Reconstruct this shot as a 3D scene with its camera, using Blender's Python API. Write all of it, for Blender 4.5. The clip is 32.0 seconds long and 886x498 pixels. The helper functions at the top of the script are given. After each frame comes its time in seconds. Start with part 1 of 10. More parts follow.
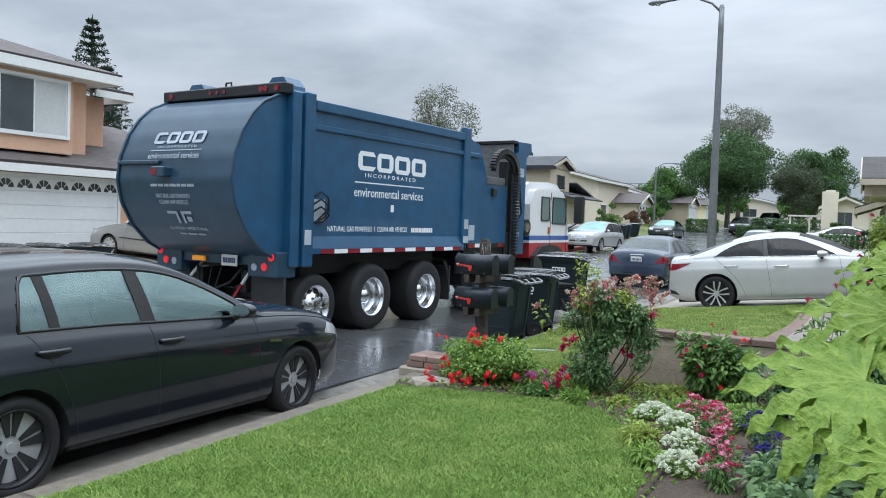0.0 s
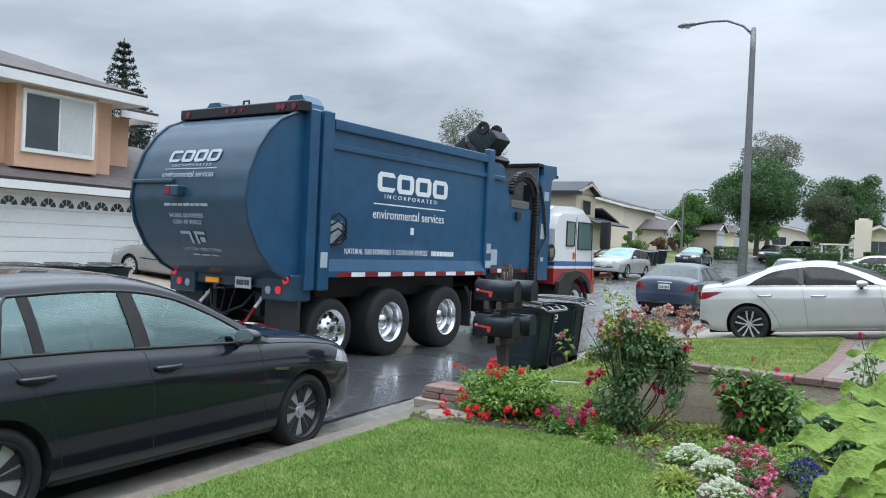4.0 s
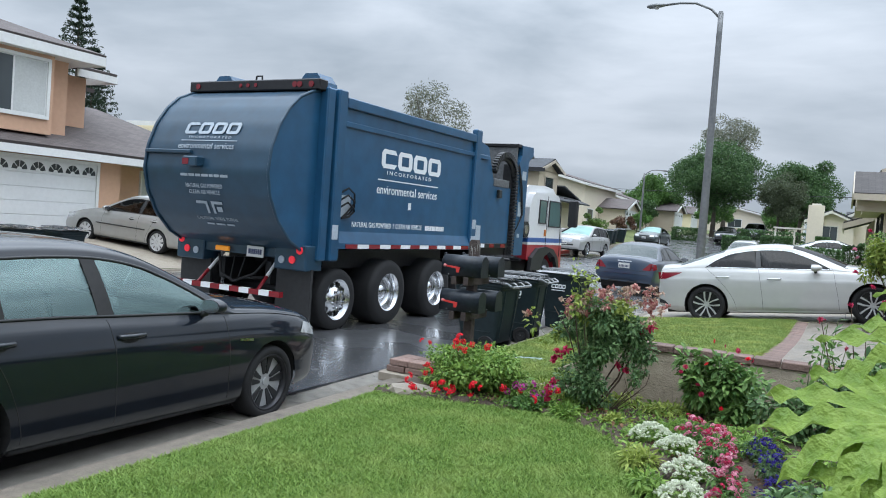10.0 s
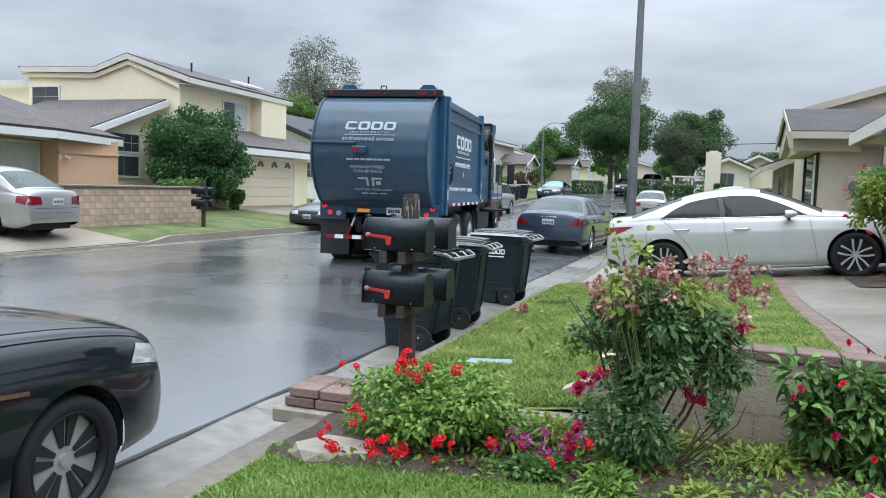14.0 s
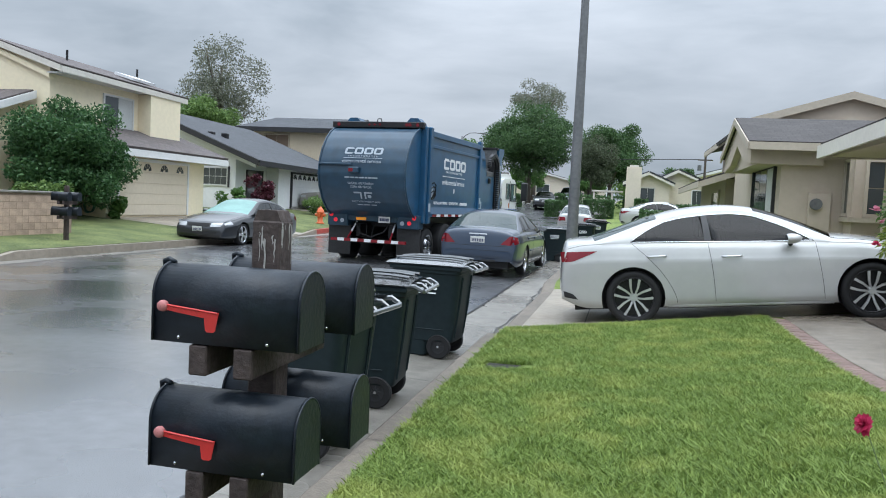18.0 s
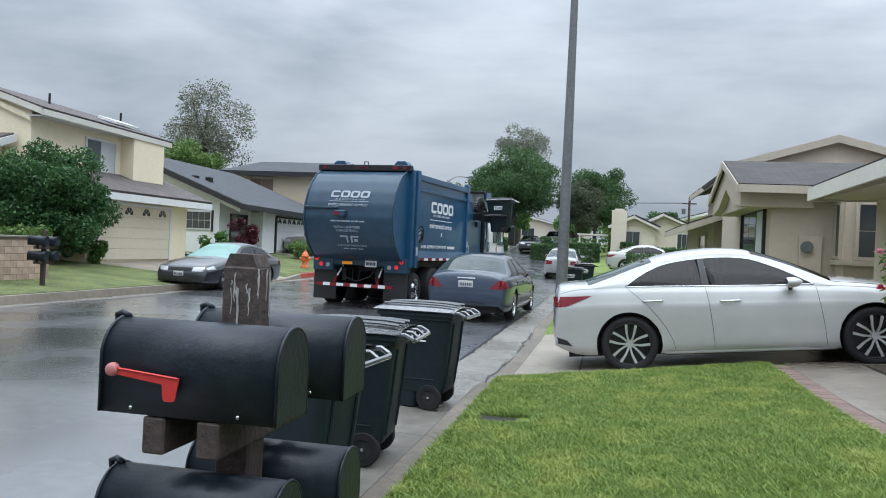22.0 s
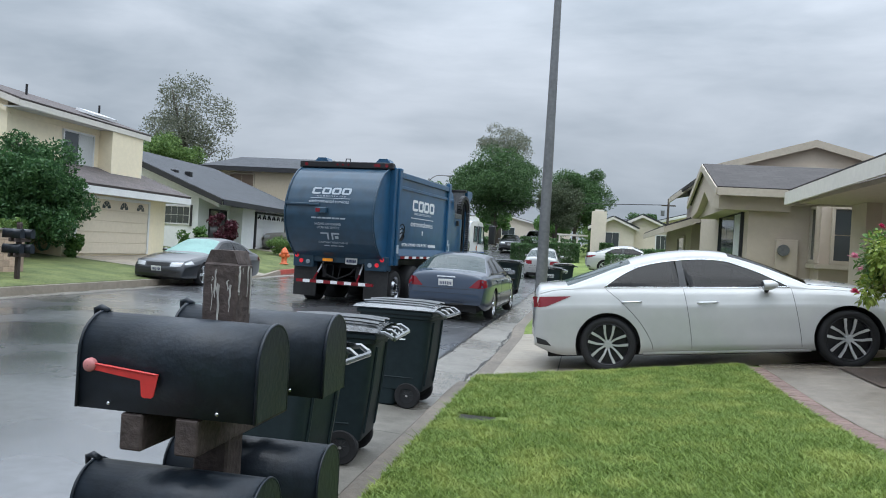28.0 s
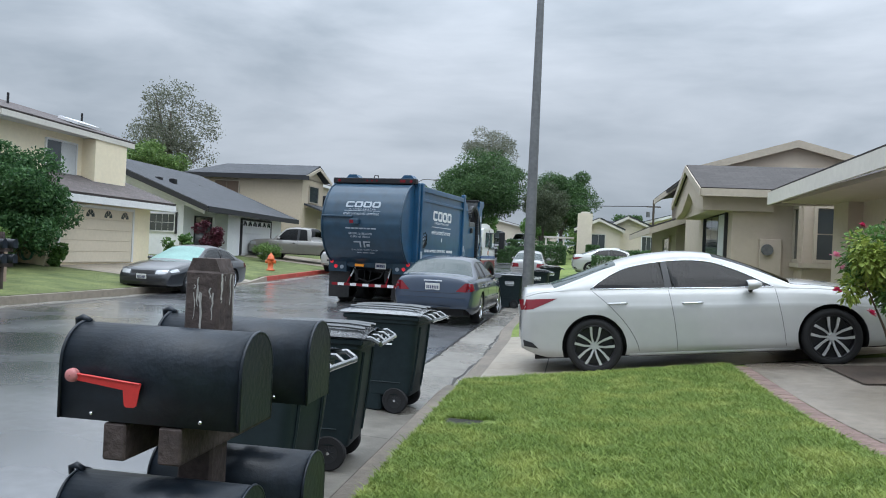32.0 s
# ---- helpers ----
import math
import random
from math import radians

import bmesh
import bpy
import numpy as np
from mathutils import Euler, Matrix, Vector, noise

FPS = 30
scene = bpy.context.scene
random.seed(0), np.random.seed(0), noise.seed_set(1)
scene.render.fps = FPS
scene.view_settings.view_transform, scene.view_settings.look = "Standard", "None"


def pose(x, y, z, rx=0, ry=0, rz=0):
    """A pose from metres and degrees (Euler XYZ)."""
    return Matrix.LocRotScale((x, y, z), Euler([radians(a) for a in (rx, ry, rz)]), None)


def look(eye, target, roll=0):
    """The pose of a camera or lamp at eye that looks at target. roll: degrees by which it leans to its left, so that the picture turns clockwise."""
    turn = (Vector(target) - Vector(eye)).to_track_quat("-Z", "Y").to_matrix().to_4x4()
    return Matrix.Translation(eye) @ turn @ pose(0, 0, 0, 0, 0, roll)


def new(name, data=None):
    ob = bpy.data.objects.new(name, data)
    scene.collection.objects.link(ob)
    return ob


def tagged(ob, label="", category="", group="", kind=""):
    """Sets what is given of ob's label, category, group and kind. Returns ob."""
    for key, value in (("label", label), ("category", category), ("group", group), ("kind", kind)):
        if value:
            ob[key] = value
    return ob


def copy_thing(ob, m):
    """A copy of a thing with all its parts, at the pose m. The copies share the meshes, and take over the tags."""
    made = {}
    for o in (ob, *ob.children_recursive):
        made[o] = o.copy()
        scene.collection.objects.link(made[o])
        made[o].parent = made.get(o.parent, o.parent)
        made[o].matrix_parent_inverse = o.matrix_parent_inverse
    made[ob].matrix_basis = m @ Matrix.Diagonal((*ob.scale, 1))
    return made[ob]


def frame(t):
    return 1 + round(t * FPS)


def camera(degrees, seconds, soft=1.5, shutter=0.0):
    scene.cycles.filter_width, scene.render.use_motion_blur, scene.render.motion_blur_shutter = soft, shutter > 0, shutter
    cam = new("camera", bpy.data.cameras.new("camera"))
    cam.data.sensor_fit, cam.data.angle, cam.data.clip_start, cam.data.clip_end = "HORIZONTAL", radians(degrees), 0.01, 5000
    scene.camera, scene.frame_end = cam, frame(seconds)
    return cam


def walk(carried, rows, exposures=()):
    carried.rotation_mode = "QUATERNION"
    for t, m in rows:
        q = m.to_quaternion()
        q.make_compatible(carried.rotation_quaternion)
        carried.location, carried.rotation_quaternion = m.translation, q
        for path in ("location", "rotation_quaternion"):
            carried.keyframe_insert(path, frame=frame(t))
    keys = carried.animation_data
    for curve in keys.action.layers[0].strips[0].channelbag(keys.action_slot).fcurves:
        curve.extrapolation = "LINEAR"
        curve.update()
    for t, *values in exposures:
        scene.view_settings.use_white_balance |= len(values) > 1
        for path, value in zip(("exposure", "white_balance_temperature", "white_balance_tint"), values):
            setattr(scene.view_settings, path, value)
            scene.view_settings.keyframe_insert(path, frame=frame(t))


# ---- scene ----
cam = camera(59.2, 32.0, soft=1.0, shutter=0.0)
METRES, EYE, TILT, LEAN, TURN = 6.75, 1.42, -1.2, 0.0, 28.3
ROWS = [
    (0.0, 0.0, 0.0, 0.0, 0.03, -0.86, -1.86),
    (0.5, 0.014, 0.0344, -0.0004, 1.1, -1.04, -1.92),
    (1.0, 0.0151, 0.0576, -0.0011, 2.43, -1.03, -1.7),
    (1.5, 0.0075, 0.0598, 0.0002, 2.39, -0.19, -1.91),
    (2.0, 0.0076, 0.0602, 0.0009, 2.4, 0.96, -2.33),
    (2.5, 0.0081, 0.061, 0.0003, 2.01, 1.33, -2.47),
    (3.0, 0.008, 0.0606, 0.0003, 1.84, 1.08, -2.61),
    (3.5, 0.0075, 0.0596, -0.0, 1.87, 0.91, -2.63),
    (5.5, 0.0077, 0.0599, -0.0004, 1.4, 0.33, -2.39),
    (6.0, 0.0077, 0.0596, -0.0005, 1.2, -0.75, -2.4),
    (6.5, 0.0075, 0.0602, -0.0004, 0.89, -0.82, -2.67),
    (7.0, 0.0072, 0.0607, -0.0004, 0.59, -0.41, -2.88),
    (7.5, 0.0072, 0.0608, -0.0003, 0.43, -0.14, -2.96),
    (8.0, 0.0069, 0.0616, -0.0004, 0.18, -0.23, -3.05),
    (8.5, 0.0059, 0.0627, -0.0003, -0.09, -0.51, -3.28),
    (9.0, 0.0042, 0.0618, -0.0001, -0.15, -0.73, -3.48),
    (9.5, 0.0012, 0.061, 0.0004, -0.47, -0.86, -3.81),
    (10.0, -0.004, 0.0633, 0.0012, -1.08, -0.95, -4.18),
    (10.5, -0.0058, 0.0805, -0.0008, -1.6, -1.21, -3.75),
    (11.0, -0.0053, 0.1122, -0.005, -1.74, -1.54, -3.05),
    (11.5, -0.0123, 0.1651, -0.0056, -1.77, -1.78, -3.03),
    (12.0, -0.0313, 0.2256, -0.006, -2.63, -2.28, -2.44),
    (12.5, -0.0306, 0.2807, -0.0094, -3.57, -2.44, -2.62),
    (13.0, -0.0407, 0.3522, -0.0126, -6.95, -1.03, -2.53),
    (13.5, -0.0368, 0.408, -0.015, -8.41, -2.37, -2.01),
    (14.0, -0.0205, 0.465, -0.0102, -8.83, -3.3, -1.6),
    (14.5, -0.0128, 0.5327, -0.0049, -10.14, -2.47, -1.7),
    (16.5, 0.027, 0.7391, -0.0054, -13.04, -3.12, -2.05),
    (17.0, 0.031, 0.7917, -0.0064, -13.45, -2.77, -2.14),
    (17.5, 0.0341, 0.8454, -0.0027, -15.52, -2.65, -2.0),
    (18.0, 0.0491, 0.8815, -0.0013, -15.14, -2.27, -2.43),
    (18.5, 0.0465, 0.9103, -0.0019, -16.45, -1.27, -2.08),
    (19.0, 0.052, 0.9202, -0.0023, -18.32, -0.28, -2.07),
    (19.5, 0.0567, 0.9264, -0.0023, -17.34, -0.38, -1.83),
    (20.0, 0.0566, 0.9301, -0.0021, -16.49, -0.6, -1.97),
    (20.5, 0.0554, 0.9301, -0.0015, -16.37, -0.18, -2.1),
    (21.0, 0.0559, 0.9306, -0.0016, -16.28, 0.36, -2.07),
    (21.5, 0.0561, 0.9303, -0.0015, -16.26, 0.63, -2.13),
    (22.0, 0.055, 0.9307, -0.0012, -16.24, 0.99, -2.29),
    (22.5, 0.0545, 0.9321, -0.0013, -16.07, 0.99, -2.35),
    (23.0, 0.0551, 0.9313, -0.0013, -16.09, 0.81, -2.33),
    (23.5, 0.055, 0.9309, -0.0011, -16.31, 0.66, -2.55),
    (24.0, 0.0549, 0.93, -0.0009, -16.57, 0.47, -2.88),
    (24.5, 0.0545, 0.9306, -0.0007, -16.95, 0.43, -3.17),
    (25.0, 0.0537, 0.9311, -0.0004, -17.25, 0.51, -3.19),
    (25.5, 0.0538, 0.9306, -0.0003, -17.29, 0.67, -3.11),
    (27.5, 0.0548, 0.9293, -0.0008, -17.4, 1.06, -2.85),
    (28.0, 0.0541, 0.9304, -0.001, -17.71, 0.94, -3.05),
    (28.5, 0.0528, 0.9293, -0.0007, -17.61, 0.79, -2.85),
    (29.0, 0.0537, 0.9314, -0.0008, -17.39, 0.72, -2.56),
    (29.5, 0.0534, 0.9278, -0.0001, -17.6, 0.92, -2.73),
    (30.0, 0.0536, 0.931, -0.0002, -17.81, 1.4, -2.8),
    (30.5, 0.0536, 0.9302, -0.0004, -17.82, 1.32, -2.6),
    (31.0, 0.0541, 0.9293, -0.0005, -18.11, 1.32, -2.58),
    (31.5, 0.0546, 0.9291, -0.0005, -18.39, 1.28, -2.46),
    (32.0, 0.0554, 0.9282, -0.0005, -18.65, 1.27, -2.27),
]
walk(cam, [(t, pose(0, 0, EYE, TILT, LEAN, TURN) @ pose(METRES * x, METRES * y, METRES * z, 90 + pitch, roll, yaw)) for t, x, y, z, yaw, pitch, roll in ROWS],
     exposures=[(0, 0.03), (9, 0.04), (13, 0.04), (14, 0.1), (16.5, 0.0), (18, -0.03), (23, -0.12), (32, -0.14)])

# ---------------------------------------------------------------- world and light
def build_world():
    w = bpy.data.worlds.new("overcast")
    scene.world = w
    w.use_nodes = True
    nt = w.node_tree
    nt.nodes.clear()
    N = nt.nodes.new
    out, bg = N("ShaderNodeOutputWorld"), N("ShaderNodeBackground")
    sky = N("ShaderNodeTexSky")
    sky.sky_type, sky.sun_disc = "NISHITA", False
    sky.sun_elevation, sky.sun_rotation = radians(58), radians(150)
    tc, sep = N("ShaderNodeTexCoord"), N("ShaderNodeSeparateXYZ")
    nt.links.new(tc.outputs["Generated"], sep.inputs[0])
    # overcast: brighter towards the zenith
    up = N("ShaderNodeMapRange")
    up.inputs["From Min"].default_value, up.inputs["From Max"].default_value = 0.0, 1.0
    up.inputs["To Min"].default_value, up.inputs["To Max"].default_value = SKY_LOW, SKY_TOP
    pw = N("ShaderNodeMath")
    pw.operation, pw.use_clamp = "POWER", True
    pw.inputs[1].default_value = 2.2
    nt.links.new(sep.outputs["Z"], pw.inputs[0])
    nt.links.new(pw.outputs[0], up.inputs["Value"])
    mp = N("ShaderNodeMapping")
    mp.inputs["Scale"].default_value = (1.0, 1.0, 3.6)
    nt.links.new(tc.outputs["Generated"], mp.inputs["Vector"])
    n1, n2 = N("ShaderNodeTexNoise"), N("ShaderNodeTexNoise")
    for n, s, d in ((n1, 2.1, 6), (n2, 5.5, 5)):
        n.inputs["Scale"].default_value, n.inputs["Detail"].default_value = s, d
        n.inputs["Roughness"].default_value, n.inputs["Distortion"].default_value = 0.52, 0.35
        nt.links.new(mp.outputs["Vector"], n.inputs["Vector"])
    ad = N("ShaderNodeMath")
    ad.operation = "MULTIPLY_ADD"
    nt.links.new(n2.outputs["Fac"], ad.inputs[0])
    ad.inputs[1].default_value = 0.35
    nt.links.new(n1.outputs["Fac"], ad.inputs[2])
    rmp = N("ShaderNodeValToRGB")
    e = rmp.color_ramp.elements
    e[0].position, e[0].color = 0.52, (0.60, 0.705, 0.83, 1)
    e[1].position, e[1].color = 0.82, (0.965, 1.075, 1.225, 1)
    nt.links.new(ad.outputs[0], rmp.inputs["Fac"])
    mul = N("ShaderNodeVectorMath")
    mul.operation = "SCALE"
    nt.links.new(rmp.outputs["Color"], mul.inputs[0])
    nt.links.new(up.outputs["Result"], mul.inputs["Scale"])
    mix = N("ShaderNodeMix")
    mix.data_type = "RGBA"
    mix.inputs["Factor"].default_value = 0.94
    dim = N("ShaderNodeVectorMath")
    dim.operation = "SCALE"
    dim.inputs["Scale"].default_value = 0.06
    nt.links.new(sky.outputs["Color"], dim.inputs[0])
    nt.links.new(dim.outputs[0], mix.inputs["A"])
    nt.links.new(mul.outputs[0], mix.inputs["B"])
    nt.links.new(mix.outputs["Result"], bg.inputs["Color"])
    bg.inputs["Strength"].default_value = 1.0
    nt.links.new(bg.outputs[0], out.inputs["Surface"])


SKY_LOW, SKY_TOP = 0.62, 5.05
build_world()
sun = new("sun", bpy.data.lights.new("sun", "SUN"))
sun.data.energy, sun.data.angle, sun.data.color = 1.0, radians(45), (0.97, 0.98, 0.97)
sun.matrix_world = look((0, 0, 30), (-6, 9, 0))

# ---------------------------------------------------------------- materials
MATS = {}


def mat(name, color, rough=0.6, metal=0.0, var=0.12, scale=6.0, bump=0.0, bscale=60.0, coat=0.0, spec=0.5, emit=0.0, trans=0.0, ior=1.45, tint=None, rand=0.0, wet=0.0, stain=0.0):
    """A procedural surface: two scales of variation, fine relief, and a spread from piece to piece."""
    if name in MATS:
        return MATS[name]
    m = bpy.data.materials.new(name)
    m.use_nodes = True
    nt = m.node_tree
    b = nt.nodes["Principled BSDF"]
    N, L = nt.nodes.new, nt.links.new
    b.inputs["Base Color"].default_value = (*color, 1)
    b.inputs["Roughness"].default_value = rough
    b.inputs["Metallic"].default_value = metal
    b.inputs["Coat Weight"].default_value = coat
    b.inputs["Coat Roughness"].default_value = 0.06
    b.inputs["Specular IOR Level"].default_value = spec
    b.inputs["IOR"].default_value = ior
    b.inputs["Transmission Weight"].default_value = trans
    if emit:
        b.inputs["Emission Color"].default_value = (*color, 1)
        b.inputs["Emission Strength"].default_value = emit
    tc = N("ShaderNodeTexCoord")
    if var or tint:
        big, fine = N("ShaderNodeTexNoise"), N("ShaderNodeTexNoise")
        big.inputs["Scale"].default_value, big.inputs["Detail"].default_value = scale * 0.18, 3
        fine.inputs["Scale"].default_value, fine.inputs["Detail"].default_value = scale * 3.0, 5
        L(tc.outputs["Object"], big.inputs["Vector"])
        L(tc.outputs["Object"], fine.inputs["Vector"])
        add = N("ShaderNodeMath")
        add.operation = "ADD"
        L(big.outputs["Fac"], add.inputs[0])
        L(fine.outputs["Fac"], add.inputs[1])
        half = N("ShaderNodeMath")
        half.operation = "MULTIPLY"
        half.inputs[1].default_value = 0.5
        L(add.outputs[0], half.inputs[0])
        rp = N("ShaderNodeValToRGB")
        e = rp.color_ramp.elements
        dark = tuple(c * (1 - var) for c in color)
        light = tuple(min(1, c * (1 + var)) for c in color) if tint is None else tint
        e[0].position, e[0].color = 0.36, (*dark, 1)
        e[1].position, e[1].color = 0.64, (*light, 1)
        L(half.outputs[0], rp.inputs["Fac"])
        src = rp.outputs["Color"]
        if rand:
            oi, hs, mr = N("ShaderNodeObjectInfo"), N("ShaderNodeHueSaturation"), N("ShaderNodeMapRange")
            mr.inputs["To Min"].default_value, mr.inputs["To Max"].default_value = 1 - rand, 1 + rand
            L(oi.outputs["Random"], mr.inputs["Value"])
            L(mr.outputs["Result"], hs.inputs["Value"])
            L(src, hs.inputs["Color"])
            src = hs.outputs["Color"]
        L(src, b.inputs["Base Color"])
        if wet or stain:
            wn, wr = N("ShaderNodeTexNoise"), N("ShaderNodeMapRange")
            wn.inputs["Scale"].default_value, wn.inputs["Detail"].default_value = 0.55, 4
            L(tc.outputs["Object"], wn.inputs["Vector"])
            wr.inputs["From Min"].default_value, wr.inputs["From Max"].default_value = 0.35, 0.65
            wr.inputs["To Min"].default_value, wr.inputs["To Max"].default_value = max(0.02, rough - wet), min(1, rough + wet)
            L(wn.outputs["Fac"], wr.inputs["Value"])
            L(wr.outputs["Result"], b.inputs["Roughness"])
    if bump:
        bn, bp = N("ShaderNodeTexNoise"), N("ShaderNodeBump")
        bn.inputs["Scale"].default_value, bn.inputs["Detail"].default_value = bscale, 4
        bp.inputs["Strength"].default_value, bp.inputs["Distance"].default_value = bump, 0.02
        L(tc.outputs["Object"], bn.inputs["Vector"])
        L(bn.outputs["Fac"], bp.inputs["Height"])
        L(bp.outputs["Normal"], b.inputs["Normal"])
    MATS[name] = m
    return m


def leafmat(name, c1, c2, rough=0.45):
    """Leaves: a spread of greens from leaf to leaf, with light through them."""
    if name in MATS:
        return MATS[name]
    m = bpy.data.materials.new(name)
    m.use_nodes = True
    nt = m.node_tree
    b, N, L = nt.nodes["Principled BSDF"], nt.nodes.new, nt.links.new
    g, rp = N("ShaderNodeNewGeometry"), N("ShaderNodeValToRGB")
    e = rp.color_ramp.elements
    e[0].position, e[0].color = 0.0, (*c1, 1)
    e[1].position, e[1].color = 1.0, (*c2, 1)
    L(g.outputs["Random Per Island"], rp.inputs["Fac"])
    L(rp.outputs["Color"], b.inputs["Base Color"])
    b.inputs["Roughness"].default_value = rough
    b.inputs["Specular IOR Level"].default_value = 0.22
    t, mx, out = N("ShaderNodeBsdfTranslucent"), N("ShaderNodeMixShader"), nt.nodes["Material Output"]
    L(rp.outputs["Color"], t.inputs["Color"])
    mx.inputs["Fac"].default_value = 0.3
    L(b.outputs[0], mx.inputs[1])
    L(t.outputs[0], mx.inputs[2])
    L(mx.outputs[0], out.inputs["Surface"])
    MATS[name] = m
    return m


M_ASPHALT = mat("wet_asphalt", (0.088, 0.090, 0.095), 0.30, var=0.3, scale=3.0, bump=0.06, bscale=120, wet=0.13, spec=1.0, coat=0.95)
M_ASPHALT.node_tree.nodes["Principled BSDF"].inputs["Coat Roughness"].default_value = 0.18
M_ASPHALT.node_tree.nodes["Principled BSDF"].inputs["Coat IOR"].default_value = 2.0
M_CONC = mat("damp_concrete", (0.255, 0.22, 0.175), 0.45, var=0.22, scale=3.0, bump=0.2, bscale=90, wet=0.16)
M_CONC_D = mat("wet_gutter_concrete", (0.185, 0.172, 0.15), 0.30, var=0.3, scale=2.5, bump=0.15, bscale=80, wet=0.14)
M_KERB = mat("brown_kerb_concrete", (0.14, 0.118, 0.094), 0.6, var=0.3, scale=5, bump=0.3, bscale=80)
M_SOIL = mat("garden_soil", (0.06, 0.042, 0.03), 0.9, var=0.4, scale=14, bump=0.9, bscale=45)
M_TURF = mat("turf_base", (0.070, 0.118, 0.030), 0.9, var=0.4, scale=6, bump=0.8, bscale=70, tint=(0.115, 0.165, 0.048))
M_TURF_FAR = mat("far_turf", (0.085, 0.125, 0.036), 0.9, var=0.45, scale=7, bump=0.8, bscale=60, tint=(0.165, 0.19, 0.065))
M_TURF_Y = mat("pale_turf_base", (0.10, 0.17, 0.03), 0.9, var=0.35, scale=4, bump=0.6, bscale=80, tint=(0.20, 0.25, 0.06))
M_GALV = mat("galvanised_steel", (0.17, 0.175, 0.18), 0.5, 0.5, var=0.2, scale=5)
M_RUBBER = mat("tyre_rubber", (0.010, 0.010, 0.011), 0.75, var=0.2, scale=20, bump=0.1)
M_PLASTIC = mat("black_plastic", (0.02, 0.021, 0.023), 0.45, var=0.2, scale=10)
M_CHROME = mat("polished_alloy", (0.62, 0.63, 0.65), 0.2, 1.0, var=0.1, scale=12)
M_DARKM = mat("dark_metal", (0.03, 0.03, 0.033), 0.4, 0.6, var=0.2, scale=10)
M_WHITE = mat("white_paint", (0.72, 0.73, 0.74), 0.5, var=0.06, scale=3, bump=0.03)
M_RED = mat("red_reflector", (0.20, 0.012, 0.018), 0.25, var=0.1, scale=20)
M_LAMPR = mat("lit_red_lamp", (0.8, 0.03, 0.05), 0.3, var=0, emit=0.28)
M_LAMPR_OFF = mat("red_lamp_lens", (0.17, 0.007, 0.014), 0.15, var=0.1, scale=25, coat=0.2)
M_AMBER = mat("amber_lamp", (0.95, 0.34, 0.03), 0.3, var=0, emit=0.15)
M_GLASS = mat("car_glass", (0.012, 0.022, 0.026), 0.03, var=0, spec=0.9, coat=0.6)
# opaque cab pane; its grey-green stands for sky light seen through the cab
M_GLASS_G = mat("sky_lit_cab_glass", (0.10, 0.17, 0.165), 0.05, var=0, spec=0.9, coat=0.6)
M_PANE = mat("window_pane", (0.05, 0.06, 0.065), 0.06, var=0.2, scale=0.5, spec=0.8)
M_HEAD = mat("headlamp_lens", (0.46, 0.47, 0.48), 0.06, 0.3, var=0.15, scale=30, coat=1.0)
M_INNER = mat("dark_interior", (0.02, 0.02, 0.021), 0.8, var=0.2, scale=8)
M_PLATE = mat("plate_white", (0.6, 0.6, 0.58), 0.5, var=0.05)
M_BAR = mat("plate_marks", (0.05, 0.06, 0.12), 0.6, var=0)


# ---------------------------------------------------------------- mesh helpers
def part(name, bm, material, parent=None, label="", smooth=False, kind=""):
    """Links a bmesh as one mesh object, under a thing or a part."""
    me = bpy.data.meshes.new(name)
    bm.to_mesh(me)
    bm.free()
    if smooth:
        me.polygons.foreach_set("use_smooth", [True] * len(me.polygons))
    for m in material if isinstance(material, (list, tuple)) else (material,):
        me.materials.append(m)
    ob = new(name, me)
    ob.parent = parent
    if label or kind:
        tagged(ob, label, kind=kind)
    return ob


def thing(name, m, label, category, group="", kind=""):
    ob = new(name)
    ob.empty_display_size = 0.2
    ob.matrix_world = m
    return tagged(ob, label, category, group, kind)


def B():
    return bmesh.new()


def box(bm, x0, x1, y0, y1, z0, z1, bevel=0.0, m=None):
    r = bmesh.ops.create_cube(bm, size=1)
    vs = r["verts"]
    bmesh.ops.scale(bm, vec=(x1 - x0, y1 - y0, z1 - z0), verts=vs)
    bmesh.ops.translate(bm, vec=((x0 + x1) / 2, (y0 + y1) / 2, (z0 + z1) / 2), verts=vs)
    if bevel:
        es = list({e for v in vs for e in v.link_edges})
        out = bmesh.ops.bevel(bm, geom=es, offset=bevel, segments=1, affect="EDGES", profile=0.5)
        vs = list({v for f in out["faces"] for v in f.verts} | {v for v in vs if v.is_valid})
    if m is not None:
        bmesh.ops.transform(bm, matrix=m, verts=[v for v in vs if v.is_valid])
    return bm


def tube(bm, p, q, r, r2=None, seg=10, caps=True):
    p, q = Vector(p), Vector(q)
    d = q - p
    res = bmesh.ops.create_cone(bm, cap_ends=caps, segments=seg, radius1=r, radius2=r if r2 is None else r2, depth=d.length)
    bmesh.ops.transform(bm, matrix=Matrix.Translation((p + q) / 2) @ d.to_track_quat("Z", "Y").to_matrix().to_4x4(), verts=res["verts"])
    return bm


